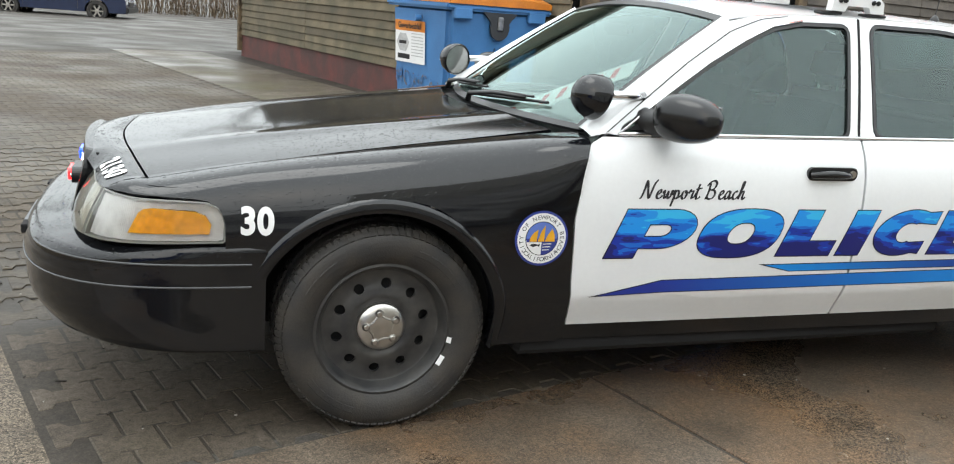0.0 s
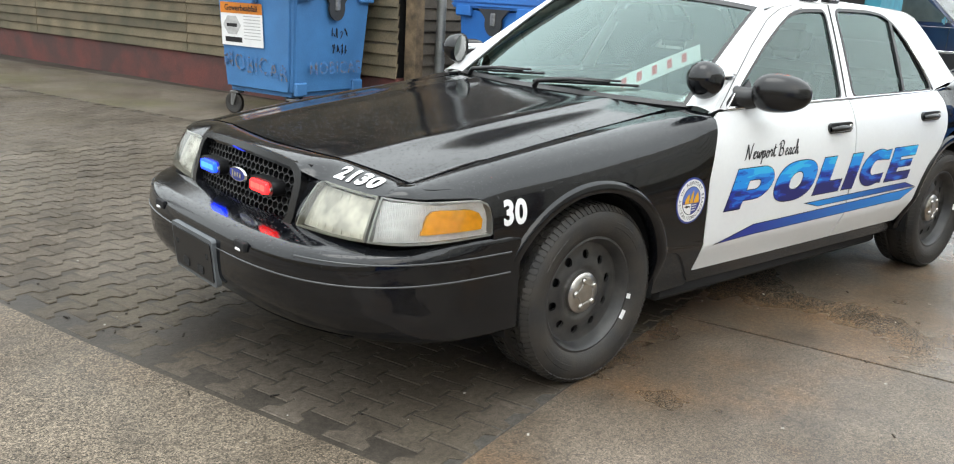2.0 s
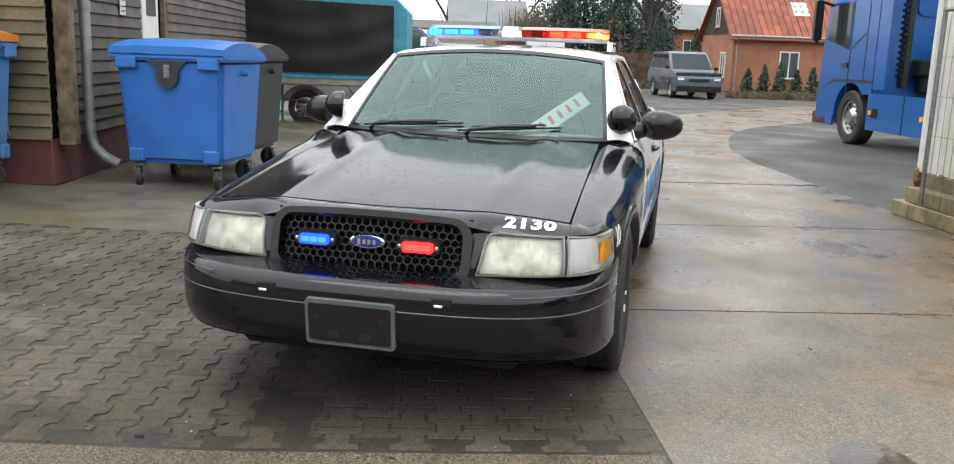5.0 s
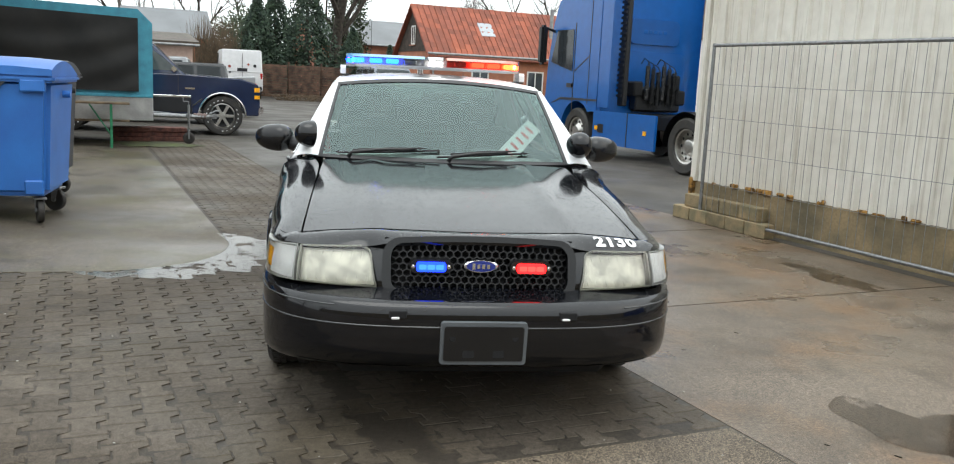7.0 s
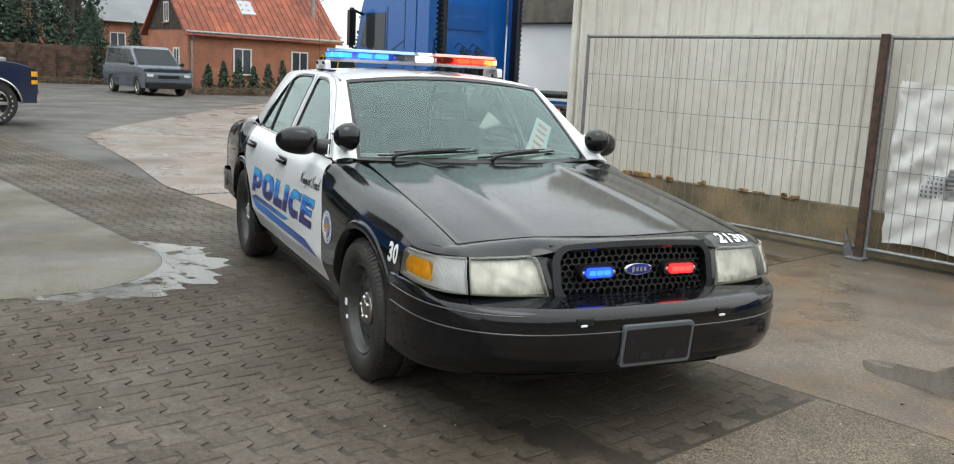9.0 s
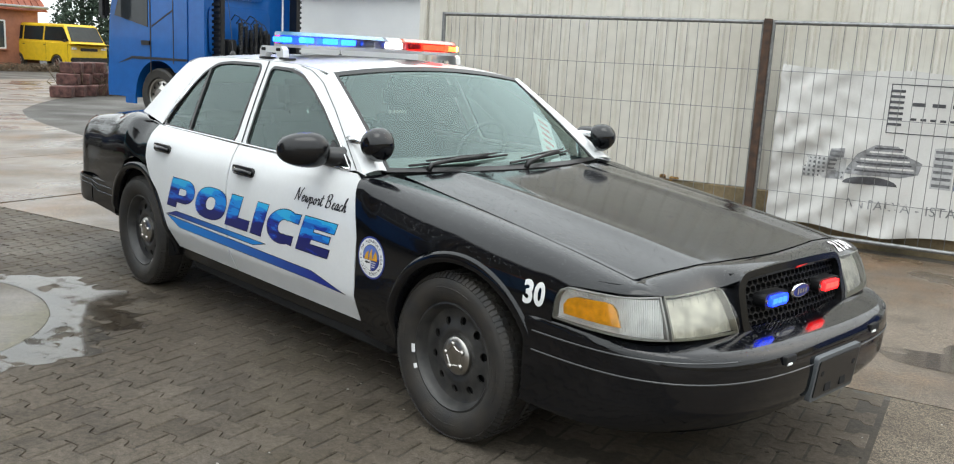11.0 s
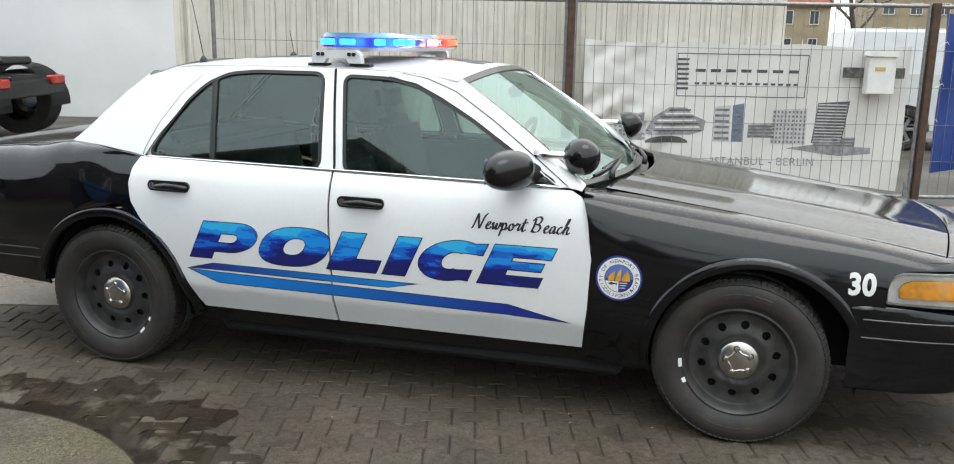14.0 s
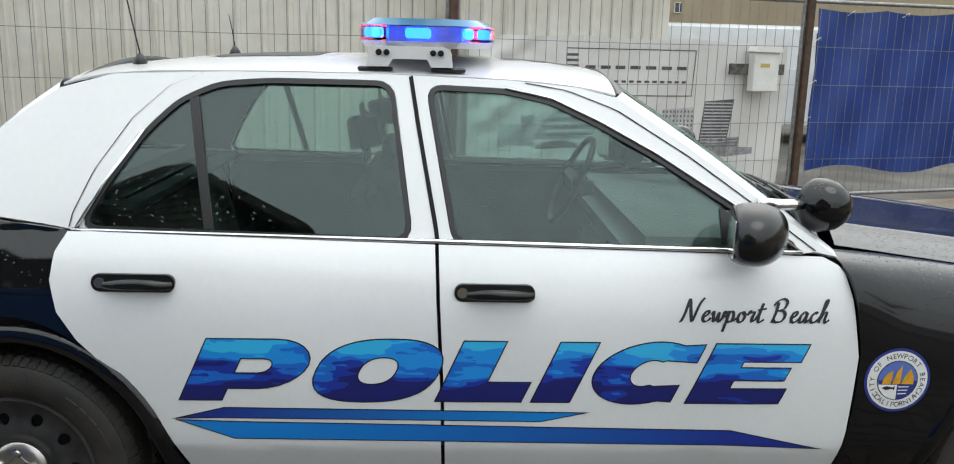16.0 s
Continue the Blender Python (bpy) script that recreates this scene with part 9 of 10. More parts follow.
    b = thing("bench_table", "folded wooden beer table on green legs", "table", at=heading(11.6, 5.42, -76))
    GREEN = mat("green_steel", (0.02, 0.22, 0.1), 0.5, var=0.1)
    bm = bmesh.new()
    box(bm, (2.2, 0.5, 0.03), (0.1, 0, 0.78), 0.005)
    part("top", bm, POST_WOOD, b)
    bm = bmesh.new()
    box(bm, (2.6, 0.25, 0.028), (0.3, -0.35, 0.46), 0.005)
    part("bench", bm, POST_WOOD, b)
    for x in (-0.7, 0.9):
        bm = bmesh.new()
        for y in (-0.2, 0.2):
            box(bm, (0.04, 0.04, 0.77), (x, y, 0.385), 0.004)
        tube(bm, [(x, -0.2, 0.2), (x + 0.35, -0.1, 0.75)], 0.015, 6)
        part("leg_frame", bm, GREEN, b, "green steel legs")
    for i in range(2):
        s = thing("brick_stack", "low stack of reddish bricks under the trailer's drawbar", "bricks", group="brick stacks")
        bm = bmesh.new()
        for k in range(3):
            box(bm, (0.7, 0.4, 0.085), (0, 0.02 * (k % 2), 0.045 + 0.09 * k), 0.01)
        bmesh.ops.transform(bm, matrix=pose(13.55 + 0.3 * i, 4.85 - 0.62 * i, 0, 0, 0, -76 + 3 * i), verts=bm.verts)
        part("bricks", bm, mat("brick_stack", (0.16, 0.06, 0.045), 0.85, var=0.3, scale=14, bump=0.5), s)


build_trailer()
bm = filled([[(12.75 + 0.55 * math.cos(t * 0.2618) * (1 + 0.2 * math.sin(3.3 * t)), 4.5 + 1.1 * math.sin(t * 0.2618) * (1 + 0.15 * math.sin(2.1 * t))) for t in range(24)]])
v = drape("grass_verge", bm, lambda a, b: (a, b, 0.012), mat("moss", (0.07, 0.09, 0.02), 0.95, var=0.4, scale=5, fine=60, bump=1.0, color2=(0.05, 0.05, 0.03)), None, step=(0.3, 0.3))
tagged(v, "mossy grass strip under the trailer", "grass", kind="structure")


# ---- tractor unit ----
def build_truck():
    # its own axes: nose to -x, left flank at +y seen from above turned, origin under the front axle
    at = yard_pose(12.3, -9.1, 180)
    t = thing("lorry", "bright blue tractor unit with sleeper cab, parked", "lorry", at=at)
    BLUE = mat("lorry_blue", (0.008, 0.105, 0.38), 0.25, var=0.06, coat=0.2)
    W = 1.24
    bm = bmesh.new()
    side = [(-1.42, 0.42), (-1.45, 1.2), (-1.4, 1.9), (-1.22, 2.75), (-1.0, 3.25), (-0.3, 3.75), (0.85, 3.85), (0.85, 0.95), (0.62, 0.95)] + arc(0, 0.52, 0.62, 42, 180, 14) + [(-0.62, 0.42)]
    prism(bm, side, 2 * W, Matrix.Translation((0, W, 0)) @ Matrix.Rotation(radians(90), 4, "X"))
    bmesh.ops.recalc_face_normals(bm, faces=bm.faces)
    bmesh.ops.bevel(bm, geom=[e for e in bm.edges if abs(e.verts[0].co.y) > 1.2 and abs(e.verts[1].co.y) > 1.2 and e.verts[0].co.y * e.verts[1].co.y > 0 and max(e.verts[0].co.z, e.verts[1].co.z) > 1.3], offset=0.06, segments=3, affect="EDGES")
    part("cab", bm, BLUE, t, "blue sleeper cab", smooth=True, angle=40)
    gl = mat("lorry_glass", (0.03, 0.035, 0.04), 0.08, var=0.05)
    for s in (-1, 1):
        def sheet(nm, pts, mt, d=0.02, off=0.0):
            bm = bmesh.new()
            prism(bm, pts, d, Matrix.Translation((0, s * (W + off) + (d if s > 0 else 0), 0)) @ Matrix.Rotation(radians(90), 4, "X"))
            bmesh.ops.recalc_face_normals(bm, faces=bm.faces)
            return part(nm, bm, mt, t)
        sheet("side_pane", [(-1.18, 1.95), (-0.25, 1.75), (-0.25, 2.62), (-0.95, 2.62)], gl, 0.012)
        sheet("door_seam", [(-0.2, 0.9), (-0.17, 0.9), (-0.17, 2.75), (-0.2, 2.75)], INK, 0.006)
        sheet("door_seam", [(0.42, 1.1), (0.44, 1.1), (0.44, 3.3), (0.42, 3.3)], INK, 0.006)
        # the shade in the locker's crease is a thin black strip
        sheet("locker_crease", [(-0.15, 1.75), (0.42, 2.05), (0.42, 2.08), (-0.15, 1.78)], INK, 0.005)
        sheet("door_handle", [(-0.42, 1.42), (-0.2, 1.42), (-0.2, 1.5), (-0.42, 1.5)], BLACK_TRIM, 0.03)
        sheet("wing_line", [(-1.1, 1.05), (-0.7, 1.2), (0.8, 1.2), (0.8, 1.16), (-0.7, 1.15)], INK, 0.008)
        sheet("side_skirt", [(0.75, 0.33), (2.9, 0.33), (2.9, 0.98), (0.75, 0.98)], BLUE, 0.05, -0.03)
        sheet("skirt_gap", [(0.95, 0.55), (1.15, 0.55), (1.15, 0.72), (0.95, 0.72)], DARK, 0.03, 0.0)
        sheet("skirt_seam", [(1.98, 0.33), (2.0, 0.33), (2.0, 0.98), (1.98, 0.98)], INK, 0.008, 0.02)
        for x in (0.85, 2.55):
            sheet("marker", [(x, 0.6), (x + 0.09, 0.6), (x + 0.09, 0.68), (x, 0.68)], AMBER, 0.02, 0.02)
        sheet("step_board", [(-0.9, 0.3), (-0.62, 0.3), (-0.62, 0.5), (-0.9, 0.5)], BLUE, 0.04, -0.02)
        # air deflector behind the cab
        bm = bmesh.new()
        prism(bm, [(0.86, 1.05), (1.25, 1.05), (1.25, 3.6), (0.86, 3.8)], 0.04, Matrix.Translation((0, s * (W - 0.02) + (0.04 if s > 0 else 0), 0)) @ Matrix.Rotation(radians(90), 4, "X"))
        part("deflector", bm, BLUE, t)
        bm = bmesh.new()
        for k in range(22):
            box(bm, (0.2, 0.02, 0.05), (1.36, s * (W - 0.16), 1.3 + 0.1 * k), 0.004)
        box(bm, (0.22, 0.1, 2.4), (1.36, s * (W - 0.24), 2.3), 0.02)
        part("intake_duct", bm, BLACK_TRIM, t, "black ribbed air intake")
        bm = bmesh.new()
        box(bm, (0.2, 0.16, 0.85), (-1.15, s * (W + 0.26), 2.3), 0.05, seg=2)
        tube(bm, [(-1.1, s * W, 2.6), (-1.12, s * (W + 0.25), 2.68)], 0.03, 8)
        part("mirror", bm, BLACK_TRIM, t, smooth=True, angle=50)
        for x, r, wd in ((0.0, 0.5, 0.15), (3.75, 0.5, 0.3)):
            w = new("wheel")
            w.parent = t
            w.matrix_basis = Matrix.Translation((x, s * (W - 0.16), r)) @ Matrix.Rotation(radians(-90 * s), 4, "X")
            part("tyre", lathe(bmesh.new(), [(0.3, 0.1), (0.33, 0.14), (0.46, 0.15), (0.5, 0.11), (0.5, -wd), (0.3, -wd)], 40), RUBBER, w, smooth=True, angle=40)
            part("rim", lathe(bmesh.new(), [(0.31, 0.11), (0.28, 0.1), (0.27, 0.0 if x else 0.06), (0.18, -0.02 if x else 0.08), (0.12, 0.06 if x else 0.14), (0, 0.08 if x else 0.15)], 32), HUBCAP, w, "bright steel rim", smooth=True, angle=40)
            bm = bmesh.new()
            for k in range(10):
                lathe(bm, [(0.03, 0.03), (0, 0.032)], 10, Matrix.Rotation(radians(36 * k), 4, "Z") @ Matrix.Translation((0.22, 0, 0.0 if x else 0.06)))
            part("rim_hole", bm, DARK, w)
        bm = bmesh.new()
        rows = [[bm.verts.new((3.75 + 0.62 * math.cos(radians(a)), s * y, 0.5 + 0.6 * math.sin(radians(a)))) for y in (0.6, W)] for a in range(-5, 186, 10)]
        for p, q in zip(rows, rows[1:]):
            bm.faces.new((p[0], p[1], q[1], q[0]))
        bmesh.ops.solidify(bm, geom=bm.faces[:], thickness=0.03)
        part("mudguard", bm, BLACK_TRIM, t)
        bm = bmesh.new()
        box(bm, (0.12, 0.4, 0.14), (4.34, s * 0.85, 0.85), 0.02)
        part("tail_lamp", bm, mat("lorry_tail", (0.5, 0.04, 0.02), 0.25), t, "red tail lamp")
    bm = bmesh.new()
    box(bm, (5.1, 0.9, 0.3), (1.75, 0, 0.8), 0.03)
    box(bm, (0.9, 0.9, 0.12), (3.75, 0, 1.15), 0.04)
    box(bm, (0.1, 2.2, 0.25), (4.3, 0, 0.75), 0.02)
    part("chassis", bm, BLACK_TRIM, t)
    # shade of the rear recesses: thin plates in darker copies of the cab's blue
    bm = bmesh.new()
    prism(bm, rounded(-0.6, 2.35, 0.6, 2.85, 0.12), 0.02, Matrix.Translation((0.87, 0, 0)) @ Matrix.Rotation(radians(90), 4, "Z") @ Matrix.Rotation(radians(90), 4, "X"))
    part("recess_shade", bm, mat("lorry_blue_shaded", (0.007, 0.085, 0.31), 0.3, var=0.05), t)
    bm = bmesh.new()
    prism(bm, rounded(-0.8, 1.3, 0.8, 2.2, 0.15), 0.015, Matrix.Translation((0.866, 0, 0)) @ Matrix.Rotation(radians(90), 4, "Z") @ Matrix.Rotation(radians(90), 4, "X"))
    part("recess_shade", bm, mat("lorry_blue_half_shaded", (0.007, 0.095, 0.35), 0.3, var=0.05), t)
    bm = bmesh.new()
    for i in range(5):
        box(bm, (0.006, 0.09, 0.07), (0.895, -0.24 + 0.12 * i, 2.6), 0.01)
    part("rear_mark", bm, BLUE, t)
    bm = bmesh.new()
    box(bm, (0.25, 1.1, 0.5), (1.05, 0, 1.25), 0.04)
    part("tank_box", bm, BLACK_TRIM, t)
    for k in range(6):
        y = -0.36 + 0.13 * k
        bm = bmesh.new()
        top = 1.92 - 0.06 * (k % 3)
        tube(bm, [(1.0, y, top + 0.04), (1.1, y, top + 0.14), (1.22, y, top + 0.1)] + [(1.25 + 0.042 * math.cos(i * 0.8), y + 0.042 * math.sin(i * 0.8), top - 0.0034 * i) for i in range(200)] + [(1.2, y, top - 0.78)], 0.011, 5)
        part("air_line", bm, BLACK_TRIM, t, "coiled black air line")
    bm = bmesh.new()
    for y, z in ((-0.55, 1.45), (0.35, 1.6), (0.5, 1.3)):
        box(bm, (0.3, 0.22, 0.3), (1.1, y, z), 0.03)
    part("bracket", bm, DARK, t)["kind"] = "stuff"
    return t


build_truck()

# ---- buildings ----
BRICK_RED = mat("red_brickwork", (0.37, 0.15, 0.085), 0.85, var=0.2, scale=1.5, fine=9, bump=0.2, color2=(0.28, 0.115, 0.07))
TILE_RED = mat("roof_tile", (0.3, 0.078, 0.038), 0.7, var=0.25, scale=1.2, fine=12, color2=(0.19, 0.055, 0.033), island=0.5)
SLATE = mat("grey_roofing", (0.17, 0.18, 0.19), 0.6, var=0.1, scale=0.5)
RENDER_W = mat("white_render", (0.8, 0.8, 0.79), 0.75, var=0.05, scale=0.7)
RENDER_Y = mat("ochre_render", (0.36, 0.29, 0.19), 0.8, var=0.12, scale=0.5)
RENDER_P = mat("pink_render", (0.5, 0.36, 0.3), 0.8, var=0.06)
FRAME_W = mat("white_frame", (0.7, 0.7, 0.68), 0.5, var=0.03)
PANE = mat("house_pane", (0.05, 0.06, 0.07), 0.08, var=0.1)


def gable_house(name, label, at, length, depth, eaves, ridge, wall_mt, roof_mt, windows=(), tiles=True, gable_windows=()):
    """A house along x, its front at y = 0 facing -y, with a saddle roof along x."""
    h = thing(name, label, "house", at=at)
    bm = bmesh.new()
    prism(bm, [(0, 0), (depth, 0), (depth, eaves), (depth / 2, ridge), (0, eaves)], length, Matrix(((0, 0, 1, 0), (1, 0, 0, 0), (0, 1, 0, 0), (0, 0, 0, 1))))
    bmesh.ops.recalc_face_normals(bm, faces=bm.faces)
    part("wall", bm, wall_mt, h)
    slope = math.hypot(depth / 2 + 0.35, (ridge - eaves) * (1 + 0.7 / depth))
    tilt = math.atan2(ridge - eaves, depth / 2)
    for s in (0, 1):
        bm = bmesh.new()
        m = Matrix.Translation((length / 2, depth / 2, ridge + 0.06)) @ Matrix.Rotation(math.pi * s, 4, "Z") @ Matrix.Rotation(tilt, 4, "X")
        if tiles:
            n, k = int(slope / 0.34), int((length + 0.5) / 0.3)
            for i in range(n):
                for j in range(k):
                    box(bm, (0.285, 0.36, 0.03), (0, 0, 0), 0.0, m @ Matrix.Translation((-length / 2 - 0.25 + 0.15 + 0.3 * j, -0.17 - 0.34 * i, 0.035)) @ Matrix.Rotation(0.13, 4, "X") @ Matrix.Rotation(0.1, 4, "Y"))
        box(bm, (length + 0.5, slope, 0.05), (0, -slope / 2, -0.02), 0.0, m)
        part("roof", bm, roof_mt, h, "pitched roof")
    bm = bmesh.new()
    tube(bm, [(-0.25, -0.38, eaves - 0.12), (length + 0.25, -0.38, eaves - 0.12)], 0.06, 8)
    part("gutter", bm, ZINC, h)
    bm = bmesh.new()
    tube(bm, [(0.15, -0.36, eaves - 0.15), (0.15, -0.08, eaves - 0.5), (0.15, -0.08, 0.1)], 0.045, 8)
    part("downpipe", bm, ZINC, h)

    def window(m, w, hh):
        bm = bmesh.new()
        for a, b, c, d in ((-w / 2, 0.06, 0, hh), (w / 2, 0.06, 0, hh), (0, 0.05, 0, hh)):
            box(bm, (b, 0.06, d), (a, -0.02, d / 2), 0.0, m)
        for z in (0, hh):
            box(bm, (w + 0.06, 0.06, 0.06), (0, -0.02, z), 0.0, m)
        wd = part("window", bm, FRAME_W, h)
        bm = bmesh.new()
        box(bm, (w, 0.02, hh), (0, -0.005, hh / 2), 0.0, m)
        part("pane", bm, PANE, wd)
        bm = bmesh.new()
        box(bm, (w + 0.2, 0.12, 0.05), (0, -0.06, -0.06), 0.0, m)
        part("sill", bm, wall_mt, wd)

    for x, z, w, hh in windows:
        window(Matrix.Translation((x, 0, z)), w, hh)
    for y, z, w, hh in gable_windows:
        window(Matrix.Translation((0, y, z)) @ Matrix.Rotation(radians(-90), 4, "Z"), w, hh)
    return h


house = gable_house("brick_house", "low red brick house with a red tiled roof", pose(38.0, -2.8, 0, 0, 0, 16.5 - 90), 7.6, 4.6, 2.75, 4.9, BRICK_RED, TILE_RED,
                    [(2.6, 0.85, 0.85, 1.15), (5.6, 0.85, 0.85, 1.15)], gable_windows=[(1.2, 0.8, 0.6, 1.1), (2.3, 3.1, 0.5, 0.85)])
bm = bmesh.new()
prism(bm, [(0.0, 2.75), (4.6, 2.75), (2.3, 4.88)], 0.03, Matrix(((0, 0, 1, -0.032), (1, 0, 0, 0), (0, 1, 0, 0), (0, 0, 0, 1))))
bmesh.ops.recalc_face_normals(bm, faces=bm.faces)
part("gable_boards", bm, mat("gable_timber", (0.06, 0.042, 0.032), 0.85, var=0.3, scale=4), house, "dark boarded gable")
bm = bmesh.new()
box(bm, (0.75, 0.05, 0.95), (4.3, 1.3, 4.2), 0.01, m=Matrix.Translation((0, 0, 0)))
for v in bm.verts:
    v.co = Matrix.Translation((3.35, 1.15, 3.95)) @ Matrix.Rotation(-math.pi / 2 + math.atan2(2.15, 2.3), 4, "X") @ (v.co - Vector((4.3, 1.3, 4.2)))
part("skylight", bm, mat("skylight", (0.4, 0.43, 0.46), 0.1, var=0.05), house, "roof window")
bm = bmesh.new()
tube(bm, [(6.9, 1.0, 3.0), (6.9, 1.0, 5.2)], 0.1, 12)
part("flue", bm, ZINC, house, "tall metal flue")
gable_house("brick_barn", "long brick outbuilding with a grey roof behind the trees", pose(55.5, 3.2, 0, 0, 0, 16.5 - 90), 20, 9, 3.6, 5.3, BRICK_RED, SLATE, [(1.6 + 2.6 * i, 1.3, 0.9, 1.5) for i in range(6)], tiles=False)
gable_house("far_barn", "distant brick barn with a grey roof", pose(60, 16.2, 0, 0, 0, 16.5 - 90), 5.5, 7, 3.6, 5.5, BRICK_RED, SLATE, [(2, 1.9, 1.0, 1.2)], tiles=False, gable_windows=[(3.4, 2.2, 0.9, 1.2)])
gable_house("pink_annexe", "low pink-rendered annexe with a dark eave", pose(33, 17.2, 0, 0, 0, 16.5 - 90), 10, 8, 2.5, 2.95, RENDER_P, BOARD_DARK, tiles=False)
gable_house("apartment_house", "ochre rendered apartment house with a red tiled roof", pose(11, -88.3, 0, 0, 0, 182), 18.4, 10, 5.4, 10.2, RENDER_Y, TILE_RED, [(1.4 + 2.6 * i, z, 1.3 if i % 2 else 0.8, 1.25) for i in range(7) for z in (0.9, 3.5)], tiles=False)
gable_house("far_house", "ochre rendered house at the yard's edge", pose(-13.5, -108, 0, 0, 0, 184), 34, 12, 7.6, 12, RENDER_Y, TILE_RED, [(1.6 + 2.9 * i, z, 1.2, 1.2) for i in range(11) for z in (2.4, 5.1)], tiles=False)


def build_white_building():
    b = thing("workshop", "white rendered workshop with a grey door and dark boarded gable", "workshop", kind="structure")
    v0 = -12.9
    bm = bmesh.new()
    box(bm, (14, 8, 2.75), (11.0, v0 - 4, 1.375), m=YARD)
    box(bm, (3.2, 8, 3.8), (3.0, v0 - 3.7, 1.9), m=YARD)
    part("wall", bm, RENDER_W, b)
    bm = bmesh.new()
    box(bm, (14.3, 8.4, 2.2), (11.0, v0 - 4, 3.86), 0.02, m=YARD)
    part("upper_boards", bm, BOARD_DARK, b, "dark boarded upper storey")
    bm = bmesh.new()
    box(bm, (1.05, 0.08, 2.05), (6.1, v0 + 0.0, 1.03), 0.01, m=YARD)
    d = part("door_1", bm, mat("grey_door", (0.5, 0.51, 0.52), 0.5, var=0.04), b, "pale grey steel door")
    bm = bmesh.new()
    box(bm, (0.12, 0.05, 0.03), (5.72, v0 + 0.06, 1.03), 0.006, m=YARD)
    part("door_handle", bm, BLACK_TRIM, d)
    bm = bmesh.new()
    box(bm, (0.3, 0.18, 0.1), (7.6, v0 + 0.1, 2.45), 0.02, m=YARD)
    part("lamp", bm, BLACK_TRIM, b)


build_white_building()

# wooden lattice fence and posts, far off
f = thing("panel_fence", "brown woven timber fence panels in a row", "fence", kind="structure")
WOOD_F = mat("fence_timber", (0.13, 0.075, 0.05), 0.85, var=0.3, scale=3, bump=0.3)
for i in range(6):
    p0 = Vector((45.5 + 0.5 * i, 5.2 - 1.75 * i, 0))
    for k in range(12):
        bm = bmesh.new()
        box(bm, (0.03, 1.68, 0.13), (0, 0, 0.15 + 0.145 * k), 0.005, m=Matrix.Translation(p0) @ Matrix.Rotation(radians(8), 4, "Z") @ Matrix.Translation((0.02 * (k % 2), 0, 0)))
        part("slat", bm, WOOD_F, f)
    bm = bmesh.new()
    box(bm, (0.1, 0.1, 2.0), (p0.x, p0.y + 0.87, 1.0), 0.01)
    part("post", bm, WOOD_F, f)
# terraced brick planter
pl = thing("brick_planter", "stepped planter of reddish concrete blocks with dry plants", "planter")
BLOCK = mat("planter_block", (0.15, 0.07, 0.06), 0.85, var=0.3, scale=8, bump=0.4)
for k, (n, dx) in enumerate(((6, 0.0), (4, 0.7), (3, 1.1))):
    for i in range(n):
        bm = bmesh.new()
        box(bm, (0.5, 0.5, 0.28), (0, 0, 0.14 + 0.28 * k), 0.02, m=Matrix.Translation((20.9 + 0.35 * i + dx * 0.8, -4.6 - 0.5 * i * 0.85 - dx * 0.5, 0)) @ Matrix.Rotation(radians(-30), 4, "Z"))
        part("block", bm, BLOCK, pl)

# ---- trees and shrubs ----
BARK = mat("bark", (0.07, 0.058, 0.045), 0.9, var=0.3, scale=6, bump=0.6)
TWIG = mat("twigs", (0.075, 0.06, 0.048), 0.9, var=0.3)
NEEDLE = mat("needles", (0.024, 0.044, 0.032), 0.85, var=0.4, scale=3, island=0.6, color2=(0.035, 0.06, 0.03))
IVY = mat("ivy_leaves", (0.025, 0.045, 0.018), 0.7, var=0.4, scale=2, island=0.6, color2=(0.04, 0.055, 0.02))
DRY = mat("dry_stems", (0.16, 0.11, 0.065), 0.9, var=0.35, scale=4)


